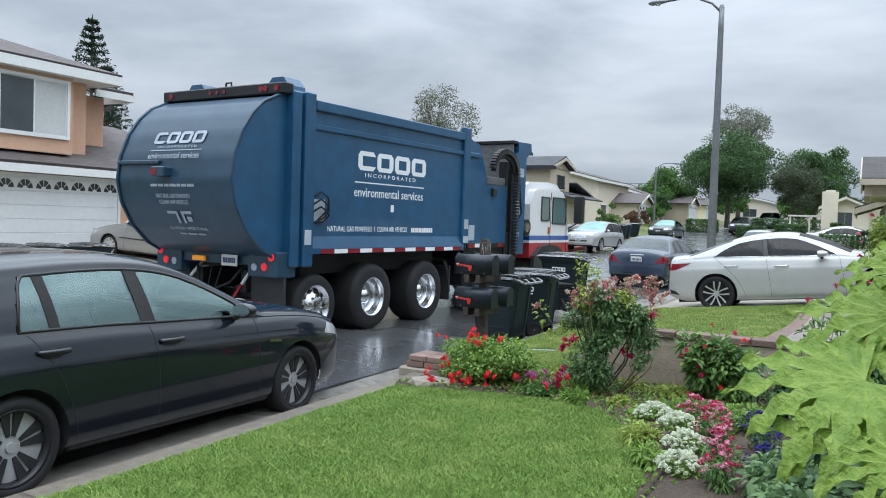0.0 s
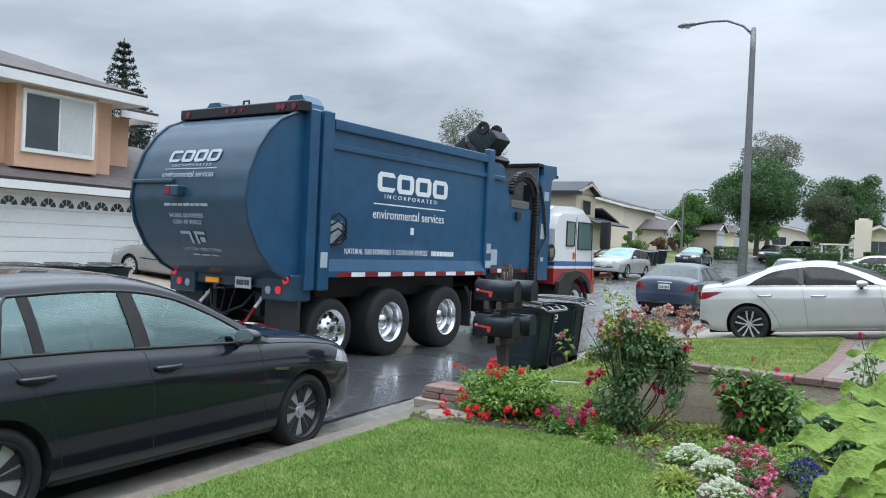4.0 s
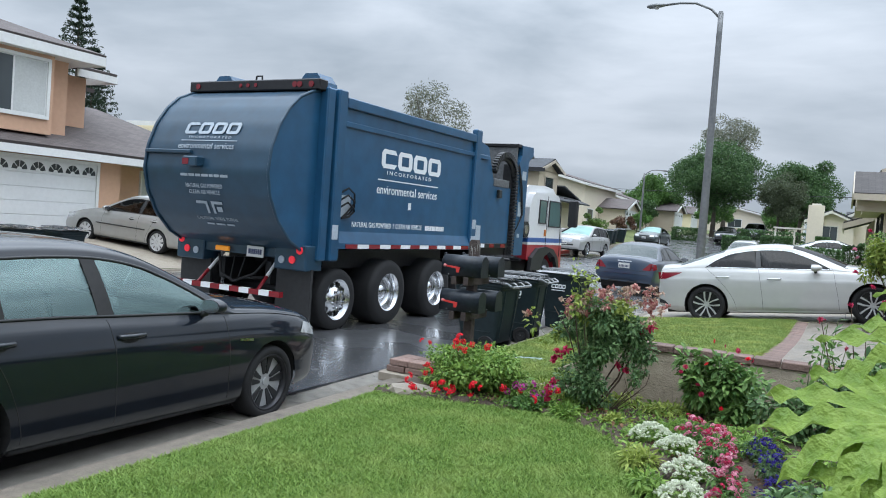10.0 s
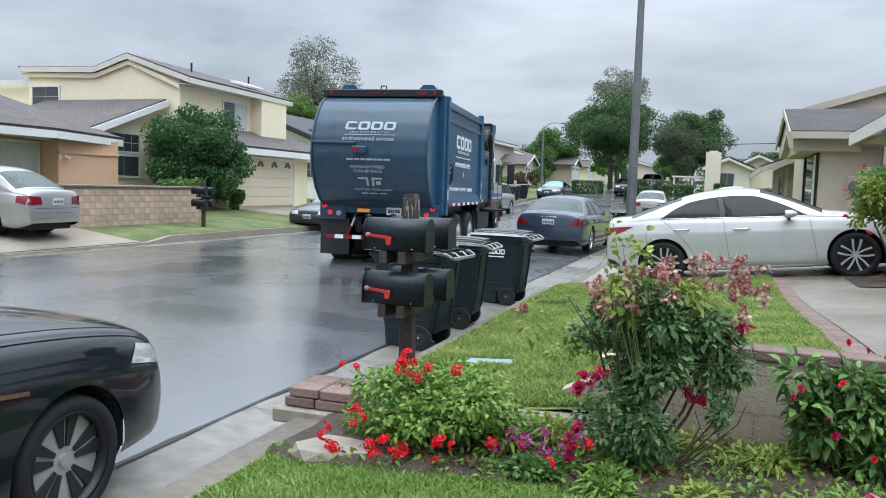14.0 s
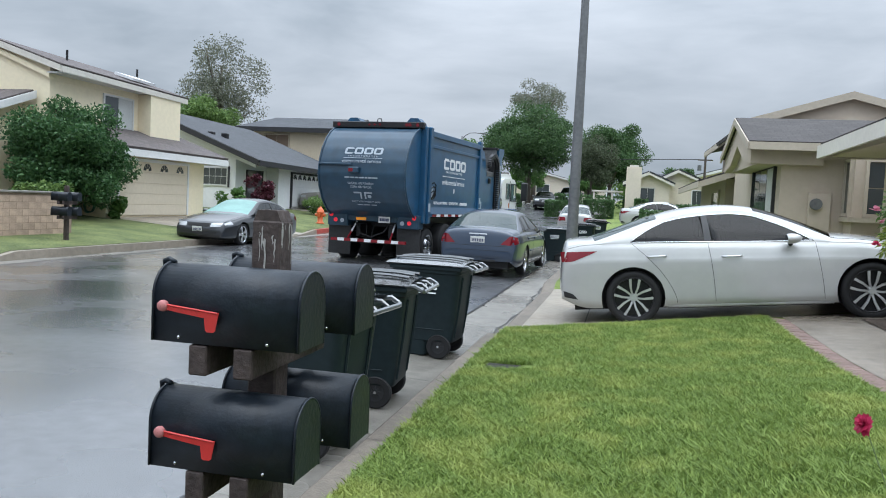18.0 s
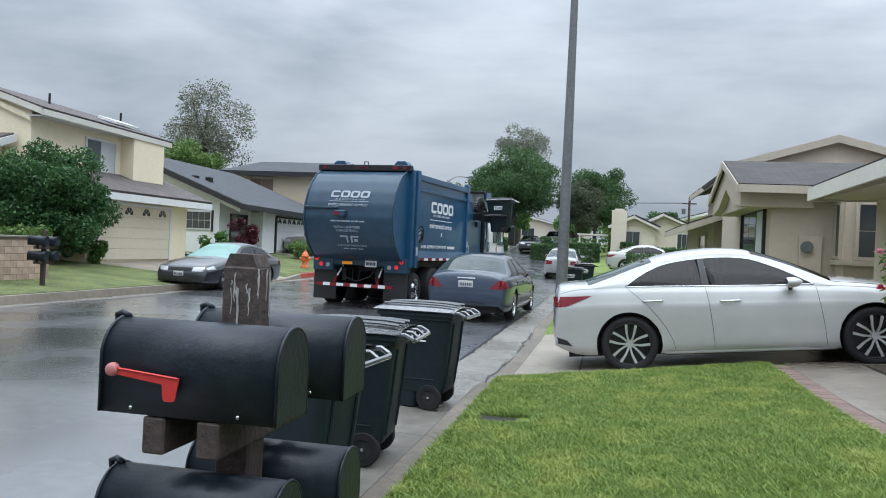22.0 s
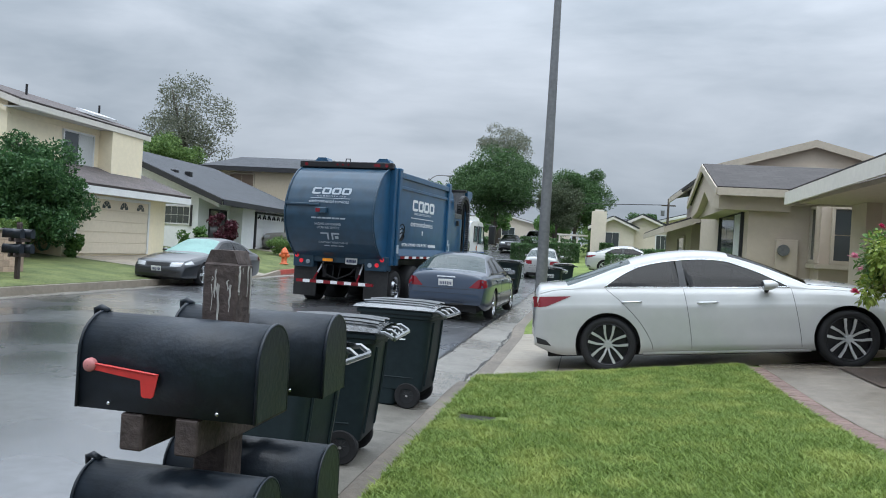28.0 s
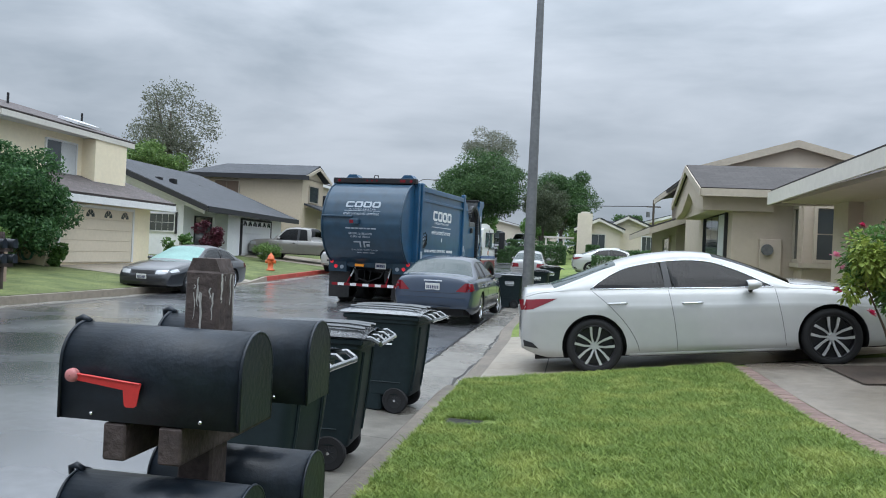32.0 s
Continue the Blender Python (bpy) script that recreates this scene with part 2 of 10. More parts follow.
def path(bm, pts, r, seg=7):
    """A bent round bar through the points."""
    pts = [Vector(p) for p in pts]
    rings = []
    for i, p in enumerate(pts):
        d = (pts[min(i + 1, len(pts) - 1)] - pts[max(i - 1, 0)]).normalized()
        a = d.orthogonal().normalized() if not rings else (last - d * last.dot(d)).normalized()
        last, b = a, d.cross(a)
        rr = r[i] if isinstance(r, (list, tuple)) else r
        rings.append([bm.verts.new(p + rr * (math.cos(t) * a + math.sin(t) * b)) for t in (2 * math.pi * k / seg for k in range(seg))])
    for u, v in zip(rings, rings[1:]):
        for k in range(seg):
            bm.faces.new((u[k], u[(k + 1) % seg], v[(k + 1) % seg], v[k]))
    bm.faces.new(rings[0][::-1])
    bm.faces.new(rings[-1])
    return bm


def prism(bm, poly, axis, a, b):
    """A polygon, given in the two other axes in order, pushed along the axis from a to b."""
    def at(u, v, w):
        return {"x": (w, u, v), "y": (u, w, v), "z": (u, v, w)}[axis]
    lo = [bm.verts.new(at(u, v, a)) for u, v in poly]
    hi = [bm.verts.new(at(u, v, b)) for u, v in poly]
    n = len(poly)
    bm.faces.new(lo[::-1])
    bm.faces.new(hi)
    for i in range(n):
        bm.faces.new((lo[i], lo[(i + 1) % n], hi[(i + 1) % n], hi[i]))
    bmesh.ops.recalc_face_normals(bm, faces=bm.faces[:])
    return bm


def lathe(bm, prof, seg=24, m=None):
    """A profile of (radius, along) turned about the x axis."""
    rings = []
    for r, a in prof:
        rings.append([bm.verts.new((a, r * math.cos(t), r * math.sin(t))) for t in (2 * math.pi * k / seg for k in range(seg))])
    for u, v in zip(rings, rings[1:]):
        for k in range(seg):
            bm.faces.new((u[k], u[(k + 1) % seg], v[(k + 1) % seg], v[k]))
    if m is not None:
        bmesh.ops.transform(bm, matrix=m, verts=[v for r in rings for v in r])
    return bm


def grid(bm, fn, us, vs):
    g = [[bm.verts.new(fn(u, v)) for v in vs] for u in us]
    for i in range(len(us) - 1):
        for j in range(len(vs) - 1):
            bm.faces.new((g[i][j], g[i + 1][j], g[i + 1][j + 1], g[i][j + 1]))
    return bm


def lin(a, b, n):
    return [a + (b - a) * i / (n - 1) for i in range(n)]


def interp(x, pts):
    for (a, p), (b, q) in zip(pts, pts[1:]):
        if x <= b:
            t = min(1, max(0, (x - a) / (b - a))) if b > a else 1
            return p + (q - p) * t
    return pts[-1][1]


def smooth_interp(x, pts):
    """A soft curve through the points."""
    if x <= pts[0][0]:
        return pts[0][1]
    for i, ((a, p), (b, q)) in enumerate(zip(pts, pts[1:])):
        if x <= b:
            s0 = (q - pts[i - 1][1]) / (b - pts[i - 1][0]) if i else (q - p) / (b - a)
            s1 = (pts[i + 2][1] - p) / (pts[i + 2][0] - a) if i + 2 < len(pts) else (q - p) / (b - a)
            h, t = b - a, (x - a) / (b - a)
            return (2 * t**3 - 3 * t**2 + 1) * p + (t**3 - 2 * t**2 + t) * h * s0 + (3 * t**2 - 2 * t**3) * q + (t**3 - t**2) * h * s1
    return pts[-1][1]


def words(name, text, size, m, material, parent, label="", depth=0.002, fit=None):
    """Raised lettering in the built-in font, centred on its pose; fit: the width it fills."""
    cu = bpy.data.curves.new(name, "FONT")
    cu.body, cu.size, cu.extrude = text, size, depth
    cu.align_x, cu.align_y, cu.resolution_u = "CENTER", "CENTER", 2
    tmp = bpy.data.objects.new(name, cu)
    scene.collection.objects.link(tmp)
    bpy.context.view_layer.update()
    me = bpy.data.meshes.new_from_object(tmp.evaluated_get(bpy.context.evaluated_depsgraph_get()))
    bpy.data.objects.remove(tmp)
    bm = B()
    bm.from_mesh(me)
    bpy.data.meshes.remove(me)
    if fit:
        w = max(v.co.x for v in bm.verts) - min(v.co.x for v in bm.verts)
        bmesh.ops.scale(bm, vec=(fit / w, 1, 1), verts=bm.verts[:])
    bmesh.ops.transform(bm, matrix=m, verts=bm.verts[:])
    return part(name, bm, material, parent, label)


# ---------------------------------------------------------------- the lie of the land
def ease(t):
    t = min(1, max(0, t))
    return t * t * (3 - 2 * t)


def rise(y):
    """The street is level near by and climbs gently further up."""
    return 0.0 if y < 27 else 0.0012 * (y - 27) ** 2 if y < 36 else 0.0972 + 0.0216 * (y - 36) if y < 48 else 0.3564 + 0.05 * (y - 48) if y < 75 else 1.7064 + 0.02 * (min(y, 160) - 75)


STREET = -0.28
X_LAWN, X_CURB, X_LIP = -3.72, -3.96, -4.62
X_LIP2, X_CURB2, X_LAWN2 = -13.95, -14.5, -14.66


def z_road(x, y):
    mid, half = (X_LIP + X_LIP2) / 2, (X_LIP - X_LIP2) / 2
    return STREET + rise(y) + 0.05 * (1 - ((x - mid) / half) ** 2)


def z_right(x, y):
    """Neighbour's yard and all beyond it on this side: it falls to the kerb, and dips at the drive."""
    d = ease((y - 13.9 - 0.42 * (x + 3.7)) / 0.35) * (1 - ease((y - 19.4) / 0.7))
    s0 = 0.098 + 0.052 * ease((x + 2.3) / 1.0)
    s = s0 + (0.07 - s0) * ease((y - 7) / 6)
    u = min(5.0, max(0.0, x - X_LAWN))
    return (-0.09 + rise(y) + s * u) * (1 - d) + d * (-0.235 + 0.103 * u)


def z_near(x, y):
    return -0.07 + 0.03 * min(4.0, max(0.0, x - X_LAWN)) - 0.04 * max(0.0, 1 - (x - X_LAWN) / 0.45)


def dropped_left(y):
    """How far the far kerb is let down for the drives."""
    return ease((y - 12.6) / 0.7) * (1 - ease((y - 18.0) / 0.9)) + ease((y - 28.6) / 0.7) * (1 - ease((y - 33.5) / 0.7))


def z_left(x, y):
    u = max(0.0, X_LAWN2 - x)
    return -0.11 + rise(y) + 0.075 * min(6.0, u) - 0.135 * dropped_left(y) * max(0.0, 1 - u / 1.8)

# ---------------------------------------------------------------- ground, road, kerbs, yards
YS = [-14, -10, -6] + lin(-3, 27, 31) + lin(28.5, 60, 22) + [65, 70, 75, 85, 100, 120, 160]


def build_ground():
    bm = grid(B(), lambda u, v: (u, v, -0.75 + rise(v) + (0.0 if -40 < u < 40 else 0.3)), [-1500, -400, -150, -60, -40, -16, -2, 14, 40, 60, 150, 400, 1500], [-1200, -300, -60, -14, 0, 20, 27, 36, 75, 160, 400, 2500])
    tagged(part("ground", bm, M_SOIL, smooth=True), "bare earth under the yards and the street", "ground", kind="structure")
    bm = grid(B(), lambda u, v: (u, v, z_road(u, v)), lin(X_LIP2, X_LIP, 15), YS)
    tagged(part("road", bm, M_ASPHALT, smooth=True), "rain-wet dark asphalt street with a slight crown", "road", kind="structure")
    # gutters and kerbs, with the kerb dropped at the drive
    def kerb_h(v):
        d = max(ease((v - 13.7) / 0.5) * (1 - ease((v - 19.4) / 0.7)), 0)
        return 0.17 * (1 - 0.82 * d)
    bm = grid(B(), lambda u, v: (u, v, STREET + rise(v) + (0.0 if u < -4.3 else -0.025)), [X_LIP, X_LIP + 0.002, -4.25, X_CURB], YS)
    tagged(part("gutter_right", bm, M_CONC_D), "wet concrete gutter along the kerb", "gutter", kind="structure")
    bm = B()
    ys = sorted(set(YS + lin(12.6, 20.4, 27)))
    prof = lambda v: [(X_CURB, STREET - 0.06), (X_CURB + 0.015, STREET + kerb_h(v) - 0.02), (X_CURB + 0.04, STREET + kerb_h(v)), (X_LAWN, STREET + kerb_h(v) + 0.005), (X_LAWN, STREET - 0.1)]
    rows = [[bm.verts.new((x, v, z + rise(v))) for x, z in prof(v)] for v in ys]
    for a, b in zip(rows, rows[1:]):
        for k in range(4):
            bm.faces.new((a[k], a[k + 1], b[k + 1], b[k]))
    tagged(part("kerb_right", bm, M_KERB), "worn concrete kerb, dropped at the drive", "kerb", kind="structure")
    bm = grid(B(), lambda u, v: (u, v, STREET + rise(v) - (0.02 if u < -14.2 else 0)), [X_CURB2, -14.2, X_LIP2], YS)
    tagged(part("gutter_left", bm, M_CONC_D), "wet concrete gutter on the far side", "gutter", kind="structure")
    def kerb2(v):
        return 0.16 * (1 - 0.8 * dropped_left(v))
    bm = B()
    ys = sorted(set(YS + lin(12, 20, 21)))
    rows = [[bm.verts.new((x, v, STREET + z + rise(v))) for x, z in [(X_CURB2, -0.06), (X_CURB2 - 0.02, kerb2(v)), (X_LAWN2, kerb2(v)), (X_LAWN2, -0.2)]] for v in ys]
    for a, b in zip(rows, rows[1:]):
        for k in range(3):
            bm.faces.new((a[k + 1], a[k], b[k], b[k + 1]))
    tagged(part("kerb_left", bm, M_CONC), "grey concrete kerb along the far yards", "kerb", kind="structure")
    # red-painted kerb by the hydrant
    bm = B()
    for v0 in lin(34.6, 43.4, 9):
        v1 = v0 + 1.08
        z0, z1 = STREET + rise(v0) + 0.165, STREET + rise(v1) + 0.165
        vs = [bm.verts.new(p) for p in ((X_CURB2 + 0.004, v0, z0 - 0.17), (X_CURB2 + 0.004, v1, z1 - 0.17), (X_CURB2 - 0.016, v1, z1), (X_CURB2 - 0.016, v0, z0), (X_LAWN2, v1, z1), (X_LAWN2, v0, z0))]
        bm.faces.new((vs[0], vs[1], vs[2], vs[3]))
        bm.faces.new((vs[3], vs[2], vs[4], vs[5]))
    tagged(part("red_kerb", bm, mat("red_kerb_paint", (0.36, 0.05, 0.035), 0.5, var=0.3, scale=5)), "faded red paint on the kerb beside the hydrant", "kerb", kind="structure")
    # yards
    bm = grid(B(), lambda u, v: (u, v, z_near(u, v)), [X_LAWN, -3.5, -3.27, -3, -2, -1, 0, 2, 6, 14], lin(-14, 6.95, 10))
    tagged(part("near_lawn", bm, M_TURF, smooth=True), "clipped green lawn behind the kerb", "lawn", kind="structure")
    bm = grid(B(), lambda u, v: (u, v, z_right(u, v)), [X_LAWN, -3.2, -2.6, -2, -1.5, -1, -0.5, 0, 1.3, 4, 10, 30, 80], sorted(lin(7.05, 13.4, 8) + lin(13.6, 20.4, 40) + [v for v in YS if v > 20.6]))
    tagged(part("neighbour_lawn", bm, M_TURF_Y, smooth=True), "sloping lawn with pale dry patches", "lawn", kind="structure")
    bm = grid(B(), lambda u, v: (u, v, z_left(u, v)), [X_LAWN2, -15.1, -15.5, -16.0, -16.5, -18, -20.7, -24, -40, -80], sorted(set(YS + lin(12.5, 19, 27) + lin(28.4, 34.4, 25))))
    tagged(part("far_side_lawn", bm, M_TURF_FAR, smooth=True), "front lawns across the street", "lawn", kind="structure")


build_ground()


def slab(name, pts, zf, t, material, label, category, sub=14):
    """A paved sheet over a four-cornered patch, that follows the ground t above it."""
    (a, b, c, d) = [Vector((*p, 0)) for p in pts]
    bm = B()
    def at(u, v):
        p = (a * (1 - u) + b * u) * (1 - v) + (d * (1 - u) + c * u) * v
        return (p.x, p.y, zf(p.x, p.y) + t)
    grid(bm, at, lin(0, 1, sub), lin(0, 1, sub))
    bmesh.ops.recalc_face_normals(bm, faces=bm.faces[:])
    if bm.faces[:][0].normal.z < 0:
        bmesh.ops.reverse_faces(bm, faces=bm.faces[:])
    return tagged(part(name, bm, material), label, category, kind="structure")

# ---------------------------------------------------------------- cars
def glassmat(name, tint, gloss=0.9, ior=1.6, film=0.0, cast=(1, 1, 1)):
    if name in MATS:
        return MATS[name]
    m = bpy.data.materials.new(name)
    m.use_nodes = True
    nt = m.node_tree
    N, L = nt.nodes.new, nt.links.new
    out = nt.nodes["Material Output"]
    t, g, f, mx = N("ShaderNodeBsdfTransparent"), N("ShaderNodeBsdfGlossy"), N("ShaderNodeFresnel"), N("ShaderNodeMixShader")
    t.inputs["Color"].default_value = (*tint, 1)
    g.inputs["Color"].default_value = (*(gloss * c for c in cast), 1)
    g.inputs["Roughness"].default_value = 0.04
    f.inputs["IOR"].default_value = ior
    L(f.outputs[0], mx.inputs[0])
    L(t.outputs[0], mx.inputs[1])
    L(g.outputs[0], mx.inputs[2])
    L(mx.outputs[0], out.inputs["Surface"])
    if film:
        # a film of rain and breath, its pale teal also standing for sky haze on the glass
        d, m2 = N("ShaderNodeBsdfDiffuse"), N("ShaderNodeMixShader")
        d.inputs["Color"].default_value = (0.46, 0.68, 0.66, 1)
        ns, mr, tc = N("ShaderNodeTexNoise"), N("ShaderNodeMapRange"), N("ShaderNodeTexCoord")
        ns.inputs["Scale"].default_value, ns.inputs["Detail"].default_value = 3.0, 4
        L(tc.outputs["Object"], ns.inputs["Vector"])
        mr.inputs["To Min"].default_value, mr.inputs["To Max"].default_value = film * 0.8, film * 1.2
        L(ns.outputs["Fac"], mr.inputs["Value"])
        L(mr.outputs["Result"], m2.inputs[0])
        L(mx.outputs[0], m2.inputs[1])
        L(d.outputs[0], m2.inputs[2])
        L(m2.outputs[0], out.inputs["Surface"])
    MATS[name] = m
    return m


G_DARK = glassmat("tinted_glass", (0.04, 0.045, 0.05), 0.6, 1.45)
G_REAR = glassmat("wet_rear_glass", (0.10, 0.11, 0.12), 0.9, 1.5, 0.06)
G_LIGHT = glassmat("green_glass", (0.78, 0.95, 0.91), 1.0, 2.5, cast=(0.74, 1.0, 0.97))
M_FOIL = mat("folding_sunshade", (0.16, 0.30, 0.27), 0.4, var=0.25, scale=9)


def paint(name, c, metal=0.3, rough=0.3):
    return mat(name, c, rough, metal, var=0.05, scale=2.0, coat=1.0, bump=0.0)


def car(name, m, label, spec, group=""):
    """A car as one lofted shell: spec holds its lengths (metres from the rear axle, forward positive), side profile, paint and details."""
    S = spec
    t = thing(name, m, label, S.get("cat", "car"), group)
    W, wb, r = S["w"] / 2, S["wb"], S["r"]
    L0, L1 = -S["ro"] + 0.05, wb + S["fo"] - 0.08
    sill, P = S.get("sill", 0.21), S["paint"]
    ra = r + S.get("arch", 0.045)
    ca, ca1, cb1, cb = S["cabin"]                    # rear glass foot and top, windscreen top and foot
    tall = max(z for _, z in S["roof"])
    zbelt = smooth_interp(wb * 0.45, S["shoulder"])
    lean = S.get("tumble", 0.22) / (tall - 0.10 - zbelt)
    bf, br = S.get("bowf", 0.16), S.get("bowr", 0.10)

    def top(y):
        z = smooth_interp(y, S["deck"])
        if ca - 0.03 <= y <= cb + 0.03:
            z = max(z, smooth_interp(y, S["roof"]))
        d, e = y - L0, L1 - y
        if d < 0.14:
            z -= (z - 0.46) * (1 - max(0, d) / 0.14) ** 3
        if e < 0.15:
            z -= (z - S.get("nose", 0.42)) * (1 - max(0, e) / 0.15) ** 3
        return z

    def wide(y):
        k = 1.0
        for d, e, c in ((y - L0, S.get("rr", 0.7), 0.10), (L1 - y, S.get("rf", 0.95), 0.13)):
            k -= c * max(0, 1 - d / e) ** 2.4
            k -= 0.07 * (1 - math.sqrt(max(0, 1 - max(0, 1 - d / 0.14) ** 2)))
        return W * k

    def low(y):
        return sill + 0.13 * max(0, 1 - (y - L0) / 0.40) ** 2 + 0.04 * max(0, 1 - (L1 - y) / 0.35) ** 2

    def belt(y):
        return max(low(y) + 0.04, min(smooth_interp(y, S["shoulder"]), top(y) - 0.03))

    # the flank: tuck at the sill, swell at the hips, a crease under the shoulder
    FL = ((0, -0.085), (0.05, -0.038), (0.14, -0.020), (0.26, -0.016), (0.38, -0.010), (0.50, -0.003), (0.60, 0.0), (0.70, -0.002), (0.755, -0.003), (0.775, -0.009), (0.83, -0.020), (0.91, -0.038), (0.965, -0.056), (1.0, -0.080))
    NS, NT = 13, 13

    def section(y):
        w, zb, zs, zt = wide(y), low(y), belt(y), top(y)
        k = min(1, (zs - zb) / 0.35)
        out = [(w + o * k, zb + (zs - zb) * f) for f, o in FL]
        g = zt - zs
        zr = zs + max(0.15 * g, g - S.get("crown", 0.10))
        x0 = w - 0.080 * k
        xr = x0 - lean * (zr - zs)
        for j in range(1, NS):
            f = j / (NS - 1)
            out.append((x0 + (xr - x0) * f + 0.016 * math.sin(math.pi * f) * min(1, g / 0.3), zs + (zr - zs) * f))
        for j in range(1, NT):
            a = math.pi / 2 * j / (NT - 1)
            out.append((xr * math.cos(a) ** 0.75 if j < NT - 1 else 0.0, zr + (zt - zr) * math.sin(a)))
        return out

    rail = lambda y: belt(y) + max(0.15 * (top(y) - belt(y)), top(y) - belt(y) - S.get("crown", 0.10))

    def bowed(x, y, z):
        c = bf * max(0, (y - 1.0) / (L1 - 1.0)) ** 0.8 if y > 1.0 else -br * ((1.0 - y) / (1.0 - L0)) ** 0.8
        return (x, y + c * (1 - (x / W) ** 2), z)

    def side_x(y, z):
        sec = section(y)[: len(FL) + NS - 1]
        for (xa, za), (xb, zc) in zip(sec, sec[1:]):
            if za <= z <= zc + 1e-6:
                return xa + (xb - xa) * (z - za) / max(1e-6, zc - za)
        return sec[0][0] if z < sec[0][1] else sec[-1][0]

    def flank(s, y, z, out=0.0):
        x, y, z = bowed(side_x(y, z) + out, y, z)
        return (s * x, y, z)

    def over(x, y):
        """Height of the shell's upper side."""
        sec = section(y)[len(FL) - 1:]
        for (xa, za), (xb, zc) in zip(sec, sec[1:]):
            if xb <= abs(x) <= xa:
                return za + (zc - za) * (xa - abs(x)) / max(1e-6, xa - xb)
        return sec[0][1] - 0.3

    def end_pt(x, z, end, out=0.0):
        a, b = (L0, ca) if end < 0 else (L1, cb)
        for _ in range(22):
            c = (a + b) / 2
            a, b = (c, b) if over(x, c) < z else (a, c)
        p = bowed(x, a, z)
        return (p[0], p[1] + end * out, p[2])

    # panes: columns along y, each from a lower to an upper height
    zlo = lambda y: belt(y) + 0.022
    zhi = lambda y: max(belt(y) + 0.024, rail(y) - S.get("head_rail", 0.03))
    panes = []
    for (b0, t0), (b1, t1) in zip(S["lines"][::2], S["lines"][1::2]):
        def lim(y, b0=b0, t0=t0, b1=b1, t1=t1):
            lo, hi = zlo(y), zhi(y)
            for b, tt, sg in ((b0, t0, 1), (b1, t1, -1)):
                if abs(b - tt) > 1e-3:
                    f = (y - b) / (tt - b)
                    if 0 <= f <= 1:
                        q = zlo(b) + (zhi(tt) - zlo(b)) * f
                        if (tt - b) * sg > 0:
                            hi = min(hi, q + 0.02 * math.sin(math.pi * f))
                        else:
                            lo = max(lo, q)
            return lo, max(lo, hi)
        panes.append((min(b0, t0), max(b1, t1), lim))
    step = S.get("step", 0.035)
    ys = lin(L0, L0 + 0.16, 14) + lin(L1 - 0.22, L1, 14) + lin(L0 + 0.16, L1 - 0.22, int((L1 - L0) / step)) + [ca + 0.02, ca1 - 0.02, cb1 + 0.03, cb - 0.02]
    ys = sorted(set(round(y, 4) for y in ys))
    nf, n = len(FL), len(FL) + NS - 1 + NT - 1
    pts = [[(x, y, z) for x, z in section(y)] for y in ys]
    inside = set()
    for i in range(len(ys)):
        for j in range(nf):
            x, y, z = pts[i][j]
            for c in (0, wb):
                if math.hypot(y - c, z - r) < ra:
                    inside.add((i, j))
    glass = {"body": B(), "windscreen": B(), "rear_window": B()}
    made = {k: {} for k in glass}

    def vert(which, i, j, s):
        s = 1 if j == n - 1 else s
        key = (i, j, s)
        if key not in made[which]:
            x, y, z = pts[i][j]
            if (i, j) in inside:
                c = 0 if y < wb / 2 else wb
                d = math.hypot(y - c, z - r) or 1e-3
                y, z = c + (y - c) * ra / d, r + (z - r) * ra / d
                x = side_x(y, z) if z > low(y) else section(y)[0][0]
            x, y, z = bowed(x, y, z)
            made[which][key] = glass[which].verts.new((s * x, y, z))
        return made[which][key]

    for i in range(len(ys) - 1):
        yc = (ys[i] + ys[i + 1]) / 2
        for j in range(n - 1):
            ring = [(i, j), (i + 1, j), (i + 1, j + 1), (i, j + 1)]
            if j < nf and all(q in inside for q in ring):
                continue
            if nf - 1 <= j < nf + NS - 2:
                zc = sum(pts[a][b][2] for a, b in ring) / 4
                if any(a < yc < b and f(yc)[0] < zc < f(yc)[1] for a, b, f in panes):
                    continue
            which = "body"
            if j >= nf + NS + 1:
                which = "windscreen" if cb1 + 0.03 < yc < cb - 0.02 else "rear_window" if ca + 0.02 < yc < ca1 - 0.02 else "body"
            for s in (1, -1):
                vs = [vert(which, a, b, s) for a, b in ring]
                try:
                    glass[which].faces.new(vs if s > 0 else vs[::-1])
                except ValueError:
                    pass
    for end in (0, len(ys) - 1):
        loop = [vert("body", end, j, 1) for j in range(n)] + [vert("body", end, j, -1) for j in range(n - 2, -1, -1)]
        glass["body"].faces.new(loop if end == 0 else loop[::-1])
    for nm, mt in (("body", P), ("windscreen", S.get("glass_f", S.get("glass", G_DARK))), ("rear_window", S.get("glass_r", S.get("glass", G_DARK)))):
        ob = part(nm, glass[nm], mt, t, smooth=True)
        ob.data.set_sharp_from_angle(angle=radians(40))

    def sheet(nm, fn, us, vs, mt, lab=""):
        bm = B()
        grid(bm, fn, us, vs)
        bmesh.ops.remove_doubles(bm, verts=bm.verts[:], dist=1e-4)
        return part(nm, bm, mt, t, lab, smooth=True)

    trim = S.get("trim", M_PLASTIC)
